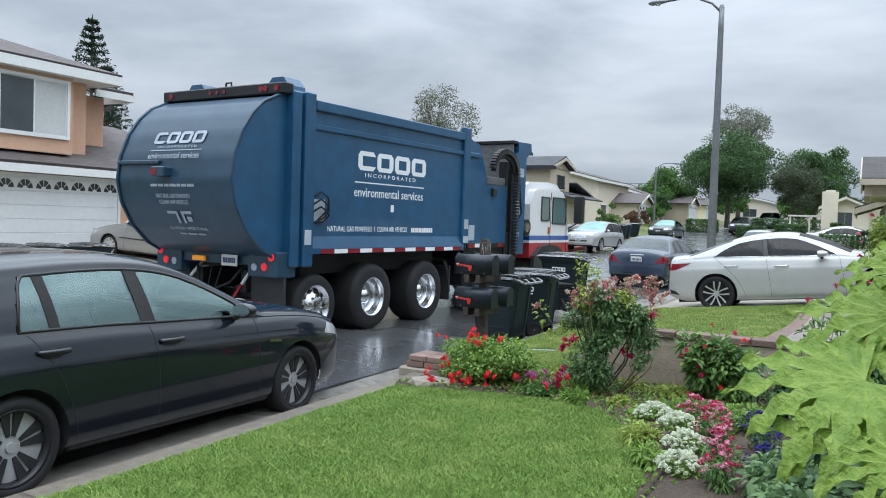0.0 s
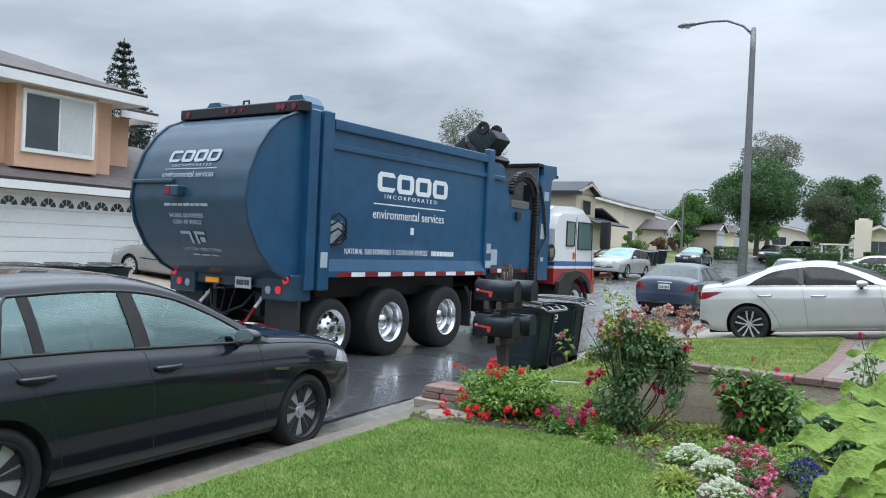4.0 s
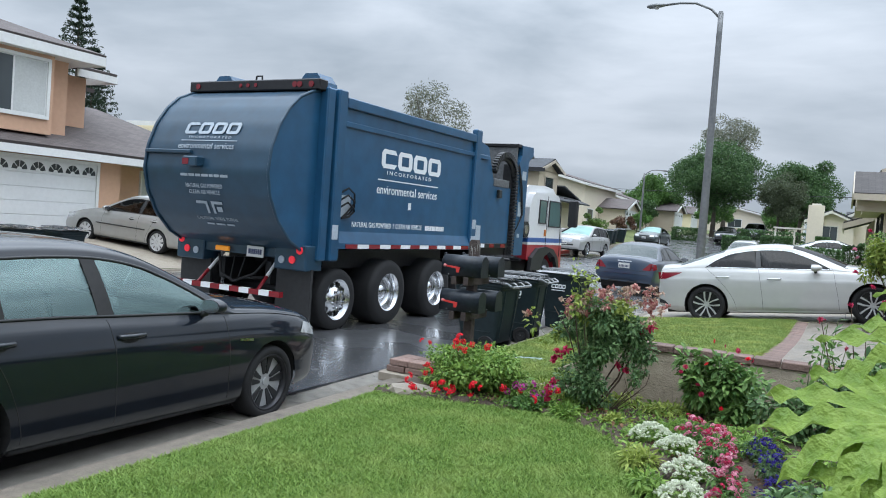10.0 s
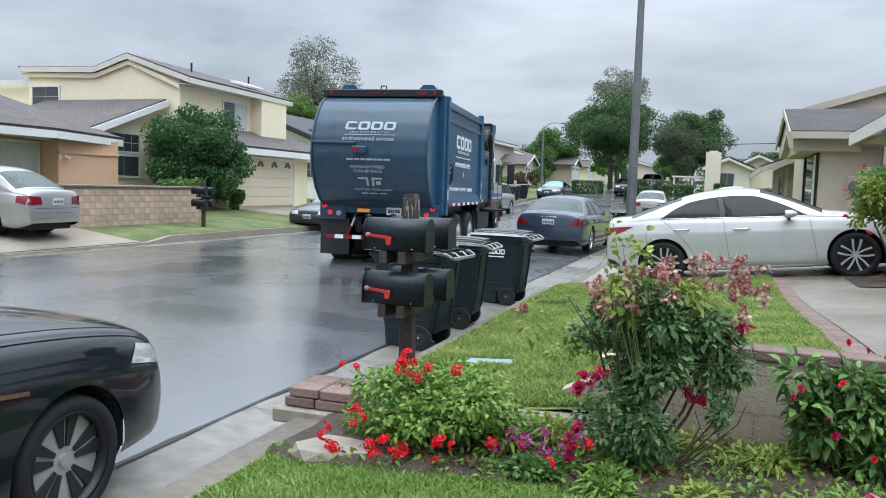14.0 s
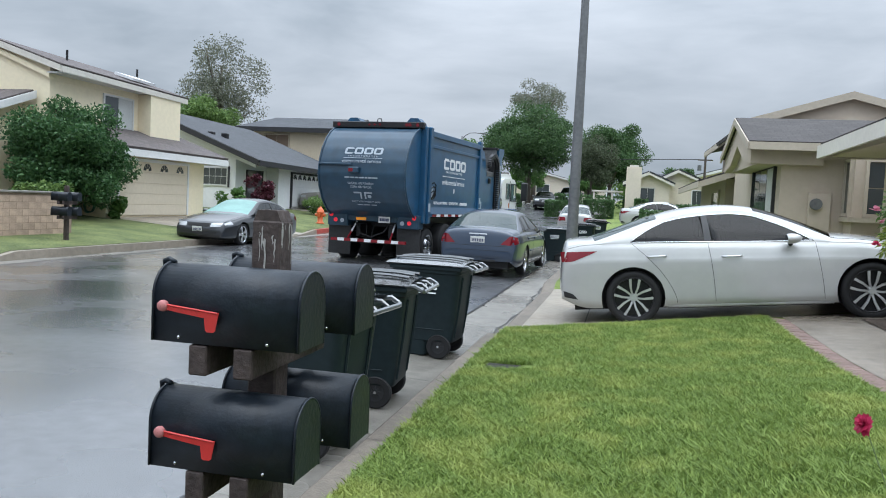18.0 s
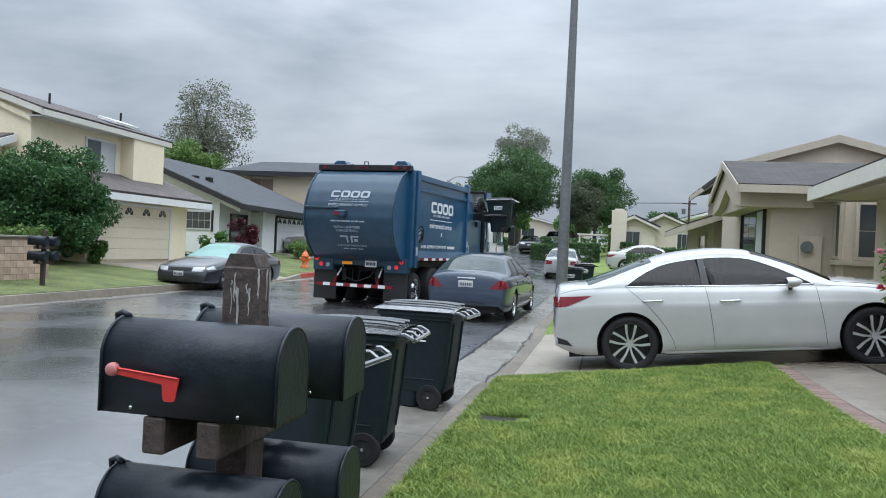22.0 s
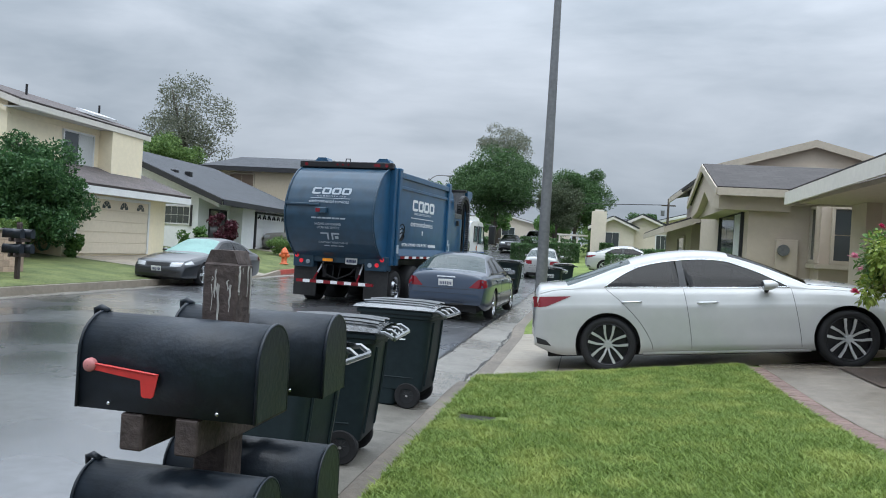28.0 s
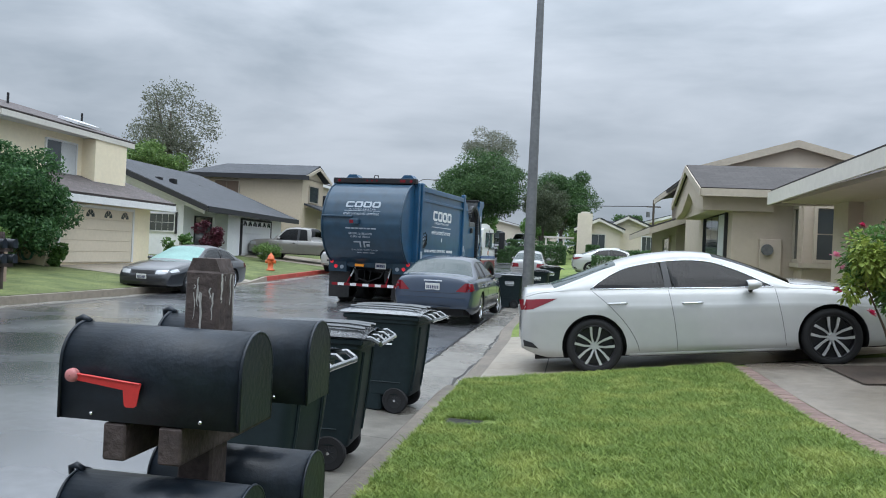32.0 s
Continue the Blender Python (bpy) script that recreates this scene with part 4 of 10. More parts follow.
EXEC = dict(LIMO, w=1.79, wb=2.67, ro=1.08, fo=1.02, paint=P_GREY, glass=MATS["mid_glass"], glass_f=M_FOIL, rim="five",
    shoulder=[(-1.1, 0.84), (-0.6, 0.91), (0.4, 0.915), (1.5, 0.89), (2.1, 0.86), (2.67, 0.81), (3.60, 0.62)],
    deck=[(-1.05, 0.95), (-0.9, 0.99), (-0.5, 1.01), (2.0, 0.95), (2.25, 0.94), (2.8, 0.87), (3.35, 0.76), (3.60, 0.64)],
    roof=[(-0.57, 1.005), (-0.25, 1.16), (0.1, 1.31), (0.5, 1.385), (0.9, 1.40), (1.3, 1.35), (1.8, 1.15), (2.3, 0.94)],
    cabin=(-0.55, 0.12, 1.28, 2.26), lines=[(-0.2, 0.14), (0.60, 0.60), (0.68, 0.66), (2.0, 1.30)], gaps=[(0.42, 0.02), (0.66, 0.63), (2.05, 1.96)], handles=(0.16, 0.95),
    side4=[("headlamp", [(3.20, 0.62), (3.50, 0.60), (3.50, 0.70), (3.22, 0.72)], M_HEAD, "clear headlamp"), ("tail_lamp", [(-1.0, 0.7), (-0.75, 0.72), (-0.75, 0.84), (-1.0, 0.86)], M_LAMPR_OFF, "")],
    end4=[("headlamp", [(0.38, 0.545), (0.76, 0.56), (0.74, 0.675), (0.40, 0.66)], M_HEAD, 1), ("grille", [(-0.33, 0.55), (0.33, 0.55), (0.36, 0.65), (-0.36, 0.65)], M_INNER, 1), ("lower_grille", [(-0.58, 0.34), (0.58, 0.34), (0.60, 0.41), (-0.60, 0.41)], M_INNER, 1), ("bumper_strip", [(-0.74, 0.485), (0.74, 0.485), (0.74, 0.51), (-0.74, 0.51)], M_PLASTIC, 1), ("tail_lamp", [(0.42, 0.70), (0.76, 0.70), (0.76, 0.85), (0.42, 0.84)], M_LAMPR_OFF, -1)], plates=(1,), plate_z=0.47, rub=0.5)
CROSS = dict(w=1.93, wb=2.85, ro=0.97, fo=1.0, r=0.36, sill=0.28, paint=P_SILVER, rim="five", glass=G_DARK, glass_f=M_FOIL, tumble=0.2,
    shoulder=[(-1.0, 1.06), (0.4, 1.10), (1.6, 1.07), (2.3, 1.05), (2.85, 1.0), (3.76, 0.84)],
    deck=[(-1.0, 1.14), (2.3, 1.15), (2.5, 1.14), (3.1, 1.09), (3.5, 1.0), (3.76, 0.9)],
    roof=[(-0.92, 1.15), (-0.78, 1.42), (-0.55, 1.62), (0.4, 1.70), (1.0, 1.70), (1.4, 1.63), (1.9, 1.42), (2.52, 1.14)],
    cabin=(-0.90, -0.62, 1.35, 2.48), lines=[(-0.62, -0.42), (0.02, 0.06), (0.08, 0.12), (0.75, 0.75), (0.84, 0.82), (2.2, 1.4)], gaps=[(0.5, 0.1), (0.82, 0.8), (2.25, 2.15)], handles=(0.3, 1.1),
    side4=[("headlamp", [(3.3, 0.84), (3.66, 0.80), (3.66, 0.90), (3.32, 0.95)], M_HEAD, ""), ("tail_lamp", [(-0.90, 0.95), (-0.65, 0.95), (-0.65, 1.06), (-0.90, 1.06)], M_LAMPR_OFF, "")],
    end4=[("headlamp", [(0.50, 0.80), (0.80, 0.80), (0.80, 0.89), (0.50, 0.88)], M_HEAD, 1), ("grille", [(-0.42, 0.68), (0.42, 0.68), (0.45, 0.86), (-0.45, 0.86)], M_CHROME, 1), ("air_intake", [(-0.5, 0.5), (0.5, 0.5), (0.5, 0.58), (-0.5, 0.58)], M_INNER, 1)], plates=(1,), plate_z=0.62, boot=False)

# ---------------------------------------------------------------- the refuse truck
M_TBLUE = mat("truck_blue_paint", (0.011, 0.066, 0.140), 0.38, 0.0, var=0.22, scale=1.2, coat=0.22, bump=0.04, bscale=8)
M_TBLUE_D = mat("grimy_tailgate_blue", (0.012, 0.043, 0.076), 0.46, 0.0, var=0.25, scale=1.5, coat=0.25)
M_LETTER = mat("white_lettering", (0.72, 0.74, 0.76), 0.5, var=0.05)
M_LETTER_D = mat("dulled_lettering", (0.36, 0.41, 0.46), 0.6, var=0.15, scale=9)
M_CABW = mat("cab_white", (0.70, 0.71, 0.72), 0.3, var=0.05, coat=0.6)
M_CABR = mat("cab_red", (0.33, 0.022, 0.032), 0.3, var=0.08, coat=0.6)
M_CABB = mat("cab_blue_stripe", (0.03, 0.10, 0.33), 0.3, var=0.05, coat=0.6)
M_FLAP = mat("rubber_mudflap", (0.02, 0.02, 0.021), 0.6, var=0.25, scale=5)
M_STEELB = mat("greasy_black_steel", (0.018, 0.018, 0.02), 0.45, 0.4, var=0.3, scale=7)


def emblem(parent, m, w, material, skew=0.0, tall=0.27):
    """Four heavy block shapes in a row, with cut corners and slots."""
    h = w * tall
    cell = w / 4
    sk = m @ Matrix(((1, skew, 0, 0), (0, 1, 0, 0), (0, 0, 1, 0), (0, 0, 0, 1)))
    for k in range(4):
        x0 = -w / 2 + k * cell + cell * 0.05
        x1 = x0 + cell * 0.9
        c, th = cell * 0.12, h * 0.24
        a, b = x0 + cell * 0.22, x1 - cell * 0.22
        top, low = h / 2, -h / 2
        for poly in ([(x0, top - c), (x0 + c, top), (x1 - c, top), (x1, top - c), (x1, top - th), (x0, top - th)],
                     [(x0, low + th), (x1, low + th), (x1, low + c), (x1 - c, low), (x0 + c, low), (x0, low + c)],
                     [(x0, low + th), (x0, top - th), (a, top - th), (a, low + th)]) + (([(b, low + th), (b, top - th), (x1, top - th), (x1, low + th)],) if k else ()):
            bm = B()
            prism(bm, poly, "z", 0, 0.003)
            bmesh.ops.transform(bm, matrix=sk, verts=bm.verts[:])
            part("emblem_block", bm, material, parent)


def bars(parent, m, w, h, n, material, name="line_of_print"):
    bm = B()
    x = -w / 2
    rnd = random.Random(int(w * 1000) + n)
    widths = [rnd.uniform(0.5, 1.3) for _ in range(n)]
    k = w * 0.86 / sum(widths)
    for q in widths:
        box(bm, x, x + q * k, -h / 2, h / 2, 0, 0.002)
        x += q * k + w * 0.14 / max(1, n - 1)
    bmesh.ops.transform(bm, matrix=m, verts=bm.verts[:])
    return part(name, bm, material, parent)


TAIL = [(3.28, -0.22), (3.24, -0.42), (3.13, -0.66), (2.96, -0.85), (2.72, -1.02), (2.42, -1.14), (2.1, -1.18), (1.8, -1.11), (1.5, -0.94), (1.25, -0.68), (1.12, -0.42)]


def tail_y(z):
    pts = sorted(TAIL)
    return interp(z, pts)


def build_truck():
    t = thing("refuse_truck", pose(0, 0, 0), "dark blue side-loading refuse truck with a white and red cab", "truck")
    # body
    bm = B()
    W = 1.20
    prism(bm, [(-W, 1.30), (-W - 0.02, 1.36), (-W - 0.02, 3.16), (-W + 0.05, 3.22), (W - 0.05, 3.22), (W + 0.02, 3.16), (W + 0.02, 1.36), (W, 1.30), (0.5, 1.12), (-0.5, 1.12)], "y", 0.1, 4.2)
    part("body", bm, M_TBLUE, t)
    for sx in (1, -1):
        for z0, z1, d in ((3.12, 3.26, 0.055), (2.86, 2.94, 0.035)):
            bm = B()
            box(bm, min(sx * (W + 0.018), sx * (W + d + 0.02)), max(sx * (W + 0.018), sx * (W + d + 0.02)), 0.16, 4.1, z0, z1, 0.012)
            part("top_rail", bm, M_TBLUE, t)
        bm = B()
        prism(bm, [(sx * 1.21, 1.44), (sx * 1.275, 1.25), (sx * 1.275, 1.17), (sx * 1.21, 1.17)], "y", 0.12, 4.15)
        part("lower_chute", bm, M_TBLUE, t)
        bm = B()
        box(bm, sx * 1.13 if sx > 0 else -1.29, 1.29 if sx > 0 else -1.13, -0.06, 0.14, 1.0, 3.34, 0.02)
        part("rear_post", bm, M_TBLUE, t)
        bm = B()
        box(bm, sx * 1.10 if sx > 0 else -1.25, 1.25 if sx > 0 else -1.10, -0.26, -0.09, 1.0, 3.33, 0.02)
        part("tailgate_post", bm, M_TBLUE, t)
        bm = B()
        box(bm, sx * 1.17 if sx > 0 else -1.285, 1.285 if sx > 0 else -1.17, 4.08, 4.30, 1.28, 3.36, 0.02)
        part("front_post", bm, M_TBLUE, t)
        n = 13
        for k in range(n):
            bm = B()
            y0 = 0.3 + k * 3.75 / n
            box(bm, min(sx * 1.276, sx * 1.281), max(sx * 1.276, sx * 1.281), y0, y0 + 3.75 / n, 1.175, 1.235)
            part("reflector", bm, M_RED if k % 2 == 0 else M_WHITE, t)
    # barrel tailgate
    bm = B()
    pts = [(y, z) for z, y in TAIL]
    n = 40
    fine = []
    for k in range(n + 1):
        f = k / n * (len(pts) - 1)
        i = min(int(f), len(pts) - 2)
        fine.append((pts[i][0] + (pts[i + 1][0] - pts[i][0]) * (f - i), pts[i][1] + (pts[i + 1][1] - pts[i][1]) * (f - i)))
    g = [[bm.verts.new((x, y, z)) for y, z in fine] for x in (-1.12, -1.06, 0, 1.06, 1.12)]
    for i in range(4):
        for j in range(n):
            bm.faces.new((g[i][j], g[i][j + 1], g[i + 1][j + 1], g[i + 1][j]))
    part("tailgate_skin", bm, M_TBLUE_D, t, "dulled curved blue tailgate", smooth=True)
    for sx in (-1, 1):
        bm = B()
        prism(bm, [(-0.1, 3.26)] + fine + [(-0.1, 1.12)], "x", sx * 1.121, sx * 1.09)
        part("tailgate_cheek", bm, M_TBLUE, t)
        bm = B()
        path(bm, [(sx * 1.115, y - 0.012, z) for y, z in fine], 0.022, 6)
        part("tailgate_edge", bm, M_TBLUE_D, t, smooth=True)
    bm = B()
    box(bm, -1.12, -0.25, tail_y(2.33) - 0.05, tail_y(2.33) + 0.02, 2.31, 2.36, 0.01)
    part("grab_rail", bm, M_TBLUE_D, t)
    bm = B()
    box(bm, -0.28, -0.02, tail_y(2.2) - 0.13, tail_y(2.2) + 0.05, 2.14, 2.27, 0.015)
    cam_box = part("camera_box", bm, M_TBLUE_D, t)
    bm = B()
    box(bm, -0.27, -0.16, tail_y(2.2) - 0.136, tail_y(2.2) - 0.13, 2.16, 2.24)
    part("warning_lamp", bm, M_LAMPR_OFF, cam_box)
    # light bar
    bm = B()
    box(bm, -1.20, 1.20, -0.40, -0.22, 3.27, 3.42, 0.015)
    bar = part("light_bar", bm, M_DARKM, t)
    for x in (-1.02, 0.78, 0.86, 1.06):
        bm = B()
        tube(bm, (x, -0.412, 3.345), (x, -0.39, 3.345), 0.042, seg=12)
        part("lamp", bm, M_LAMPR_OFF, bar)
    for x in (-0.2, -0.06, 0.08):
        bm = B()
        tube(bm, (x, -0.41, 3.345), (x, -0.39, 3.345), 0.028, seg=10)
        part("lamp", bm, M_LAMPR_OFF, bar)
    for x in (-0.72, 0.88):
        bm = B()
        prism(bm, [(x - 0.24, 3.26), (x - 0.2, 3.42), (x - 0.1, 3.53), (x + 0.1, 3.53), (x + 0.2, 3.42), (x + 0.24, 3.26)], "y", -0.2, 0.12)
        part("hinge_cover", bm, M_TBLUE, t)
    bm = B()
    path(bm, [(-0.06, -0.25, 3.42), (-0.05, -0.25, 3.5), (0.05, -0.25, 3.5), (0.06, -0.25, 3.42)], 0.014, 6)
    part("lifting_eye", bm, M_DARKM, t)
    bm = B()
    box(bm, 1.02, 1.07, -0.275, -0.262, 2.62, 3.06)
    part("side_marker", bm, M_LETTER_D, t)
    # lower rear
    bm = B()
    box(bm, -1.18, 1.18, -0.42, -0.12, 1.0, 1.14, 0.012)
    part("rear_beam", bm, M_TBLUE_D, t)
    for sx in (-1, 1):
        bm = B()
        box(bm, sx * 1.20 if sx < 0 else 0.66, -0.66 if sx < 0 else 1.20, -0.46, -0.10, 0.86, 1.20, 0.015)
        part("lamp_box", bm, M_TBLUE_D, t)
        for x, z, mt in ((1.10, 1.13, M_LAMPR), (0.98, 1.0, M_LAMPR), (0.80, 0.99, M_LETTER_D)):
            bm = B()
            tube(bm, (sx * x, -0.475, z), (sx * x, -0.45, z), 0.052, seg=14)
            part("lamp", bm, mt, t)
        bm = B()
        box(bm, sx * 1.22 if sx < 0 else 0.62, -0.62 if sx < 0 else 1.22, -0.34, -0.30, 0.16, 0.88)
        part("mudflap", bm, M_FLAP, t)
        bm = B()
        path(bm, [(sx * 0.52, -0.2, 0.98), (sx * 0.545, -0.45, 0.73)], 0.022, 6)
        part("bumper_strut", bm, M_WHITE, t)
        part("bumper_strut", path(B(), [(sx * 0.545, -0.45, 0.73), (sx * 0.56, -0.62, 0.56)], 0.024, 6), M_RED, t)
    for k in range(11):
        bm = B()
        x0 = -0.98 + k * 1.96 / 11
        box(bm, x0, x0 + 1.96 / 11, -0.68, -0.60, 0.50, 0.57)
        part("underrun_bar", bm, M_RED if k % 2 == 0 else M_WHITE, t)
    bm = B()
    box(bm, 0.18, 0.48, -0.475, -0.462, 0.98, 1.13)
    pl = part("number_plate", bm, M_PLATE, t)
    bars(pl, pose(0.33, -0.476, 1.055, 90, 0, 0), 0.24, 0.07, 6, M_BAR, "mark")
    bm = B()
    box(bm, -0.42, -0.16, -0.48, -0.44, 1.02, 1.09, 0.01)
    part("amber_lamp", bm, M_AMBER, t)
    bm = B()
    path(bm, [(-0.5, -0.3, 0.95), (-0.3, -0.45, 0.7), (0, -0.5, 0.62), (0.3, -0.42, 0.75), (0.4, -0.3, 0.95)], 0.02, 6)
    part("hose", bm, M_RUBBER, t)
    part("cable", path(B(), [(-0.2, -0.3, 0.95), (-0.15, -0.42, 0.6), (-0.02, -0.42, 0.6), (0.0, -0.3, 0.95)], 0.012, 6), M_RUBBER, t)
    # chassis
    bm = B()
    for sx in (-0.48, 0.38):
        box(bm, sx, sx + 0.1, -0.3, 9.0, 0.62, 0.92)
    box(bm, -0.9, 0.9, 0.3, 3.7, 0.86, 1.13)
    part("chassis_frame", bm, M_STEELB, t)
    for y, x, r, rw, st in ((0.36, 1.0, 0.44, 0.32, "truck"), (1.57, 0.98, 0.50, 0.5, "deep"), (3.04, 0.98, 0.50, 0.5, "deep"), (8.1, 1.0, 0.49, 0.32, "truck")):
        for sx in (1, -1):
            truck_wheel(t, (sx * x, y, r), r, rw, st, sx)
    for y in (0.36, 1.57, 3.04, 8.1):
        bm = B()
        tube(bm, (-0.95, y, 0.5), (0.95, y, 0.5), 0.09, seg=10)
        part("axle", bm, M_STEELB, t)
    for sx in (1, -1):
        for y in (3.78,):
            bm = B()
            pts = [(sx * 1.18, y - 0.12, 0.98), (sx * 1.18, y - 0.02, 0.8), (sx * 1.18, y + 0.05, 0.45)]
            path(bm, pts, 0.03, 6)
            box(bm, sx * 1.02 - 0.2, sx * 1.02 + 0.2, y - 0.02, y + 0.02, 0.3, 0.9)
            part("mud_guard", bm, M_FLAP, t)
        bm = B()
        box(bm, sx * 0.98 - 0.22, sx * 0.98 + 0.22, 4.3, 6.2, 0.5, 1.05, 0.04)
        part("side_tank", bm, M_STEELB, t)
    # hopper ahead of the body: cut-down street side, tall front wall with a boxed lip
    M_BARE = mat("scuffed_grey_steel", (0.13, 0.135, 0.14), 0.5, 0.3, var=0.35, scale=6)
    for sx, poly in ((1, [(4.3, 1.2), (4.3, 3.20), (4.74, 3.11), (5.04, 2.52), (5.22, 2.42), (5.86, 2.40), (5.86, 1.3), (5.74, 1.2)]), (-1, [(4.3, 1.2), (4.3, 3.20), (6.2, 3.20), (6.2, 1.2)])):
        part("hopper_side", prism(B(), poly, "x", sx * 1.165, sx * 1.205), M_TBLUE, t)
    part("hopper_stiffener", box(B(), 1.200, 1.250, 4.32, 4.74, 2.86, 2.94, 0.01), M_TBLUE, t)
    part("hopper_stiffener", box(B(), 1.200, 1.235, 4.34, 5.80, 1.20, 1.29, 0.01), M_STEELB, t)
    for k, (y0, y1) in enumerate(((4.36, 4.60), (4.60, 4.78), (5.0, 5.2), (5.5, 5.72))):
        part("reflector", box(B(), 1.235, 1.241, y0, y1, 1.21, 1.28), M_WHITE if k == 1 else M_RED, t)
    part("hopper_rear", box(B(), -1.16, 1.16, 4.28, 4.34, 1.15, 3.18), M_STEELB, t)
    part("hopper_floor", box(B(), -1.16, 1.16, 4.34, 6.16, 1.0, 1.5), M_STEELB, t)
    part("hopper_inner_wall", box(B(), -1.16, 1.16, 6.15, 6.2, 1.2, 3.27), M_BARE, t, "scuffed grey inner wall")
    part("hopper_lip", box(B(), -1.20, 1.20, 6.12, 6.32, 3.27, 3.34, 0.01), M_STEELB, t)
    bm = B()
    prism(bm, [(6.20, 1.05), (6.20, 2.98), (6.30, 3.12), (6.30, 3.32), (6.86, 3.34), (6.89, 3.17), (6.66, 3.02), (6.63, 1.05)], "x", -1.22, 1.22)
    part("hopper_front", bm, M_TBLUE, t)
    part("work_lamp", box(B(), 1.20, 1.27, 5.22, 5.36, 2.18, 2.34, 0.015), M_PLASTIC, t)
    part("lamp_bracket", box(B(), 1.14, 1.22, 5.05, 5.75, 2.40, 2.55, 0.01), M_BARE, t)
    # lift mast with its cable chain
    bm = B()
    box(bm, 1.02, 1.19, 5.84, 5.94, 0.6, 2.9, 0.01)
    box(bm, 1.02, 1.19, 6.08, 6.18, 0.6, 2.9, 0.01)
    mast = part("lift_mast", bm, M_STEELB, t)
    arc = [(1.23, 6.0, z) for z in lin(1.05, 2.62, 26)] + [(1.23, 5.50 + 0.50 * math.cos(a), 2.65 + 0.40 * math.sin(a)) for a in lin(0.08, math.pi * 0.97, 22)]
    loop_arm = part("hose_loop", box(B(), 1.14, 1.23, 5.94, 6.06, 0.95, 1.02), M_PLASTIC, t)
    for p, q in zip(arc, arc[1:]):
        bm = B()
        d = (Vector(q) - Vector(p))
        mid = (Vector(p) + Vector(q)) / 2
        box(bm, -0.055, 0.055, -0.055, 0.055, -d.length * 0.40, d.length * 0.40, 0.008, Matrix.Translation(mid) @ d.to_track_quat("Z", "X").to_matrix().to_4x4() @ pose(0, 0, 0, 0, 0, 90))
        part("chain_link", bm, M_PLASTIC, loop_arm)
    part("chain_guide", path(B(), [(1.20, 5.50 + 0.42 * math.cos(a), 2.65 + 0.32 * math.sin(a)) for a in lin(0.0, math.pi, 14)], 0.05, 6), M_STEELB, loop_arm, smooth=True)
    for k in range(4):
        bm = B()
        path(bm, [(1.16 + 0.012 * k, 6.05, 2.86), (1.22, 6.16 + 0.02 * k, 2.92 - 0.02 * k), (1.25, 6.28 + 0.02 * k, 2.45), (1.25, 6.42 + 0.01 * k, 1.9), (1.24, 6.22, 1.62), (1.15, 6.12, 1.4)], 0.012, 5)
        part("hose", bm, M_RUBBER, mast)
    # hose bundle and stickers on the body flank
    for k in range(3):
        bm = B()
        path(bm, [(1.25, 0.16, 1.95 - 0.1 * k), (1.3, 0.26, 2.02 - 0.1 * k), (1.3, 0.4, 1.95 - 0.1 * k), (1.27, 0.46, 1.82 - 0.06 * k), (1.26, 0.36, 1.72 - 0.05 * k), (1.25, 0.2, 1.6)], 0.014, 6)
        part("hose", bm, M_RUBBER, t)
    for x, y0, y1, z0, z1 in ((1.225, 0.2, 0.42, 1.62, 1.92), (1.288, 4.12, 4.26, 1.55, 1.72), (1.296, -0.05, 0.08, 1.3, 1.5), (1.226, 6.26, 6.46, 1.86, 2.16), (1.226, 6.36, 6.56, 2.62, 2.80), (1.226, 6.30, 6.42, 1.42, 1.50), (1.212, 4.4, 4.62, 1.34, 1.62), (1.286, 4.1, 4.28, 1.3, 1.42)):
        bm = B()
        box(bm, x - 0.004, x, y0, y1, z0, z1)
        part("decal", bm, M_LETTER_D, t, "white sticker")
    # lettering on the flank and tailgate
    side = lambda y, z: Matrix(((0, 0, 1, 1.222), (1, 0, 0, y), (0, 1, 0, z), (0, 0, 0, 1)))
    emblem(t, side(2.03, 2.53), 1.83, M_LETTER, 0.0, 0.155)
    words("lettering", "I N C O R P O R A T E D", 0.085, side(1.97, 2.32), M_LETTER, t, fit=1.32)
    bm = B()
    box(bm, 1.222, 1.225, 1.07, 2.88, 2.20, 2.218)
    part("rule_line", bm, M_LETTER, t)
    words("lettering", "environmental services", 0.2, side(1.96, 2.06), M_LETTER, t, fit=1.80)
    words("lettering", "NATURAL GAS POWERED  I  CLEAN AIR VEHICLE", 0.11, side(1.46, 1.515), M_LETTER, t, fit=1.94)
    bars(t, side(2.86, 1.515), 0.63, 0.075, 10, M_LETTER)
    bm = B()
    box(bm, 1.222, 1.225, 1.97, 2.05, 1.79, 1.9)
    part("decal", bm, M_LETTER, t)
    def tail(x, z, tilt=None):
        dy = (tail_y(z + 0.05) - tail_y(z - 0.05)) / 0.1
        return Matrix.Translation((x, tail_y(z) - 0.012, z)) @ Matrix.Rotation(math.pi / 2 - math.atan(dy), 4, "X")
    emblem(t, tail(0.0, 2.66), 1.0, M_LETTER_D, 0.12, 0.17)
    words("lettering", "I N C O R P O R A T E D", 0.05, tail(0, 2.535), M_LETTER_D, t, fit=0.76)
    bm = B()
    box(bm, -0.5, 0.5, -0.005, 0.005, 0, 0.003)
    bmesh.ops.transform(bm, matrix=tail(0, 2.49), verts=bm.verts[:])
    part("rule_line", bm, M_LETTER_D, t)
    words("lettering", "environmental services", 0.12, tail(-0.02, 2.415), M_LETTER_D, t, fit=1.0)
    bars(t, tail(0.0, 2.03), 0.85, 0.035, 7, M_LETTER_D)
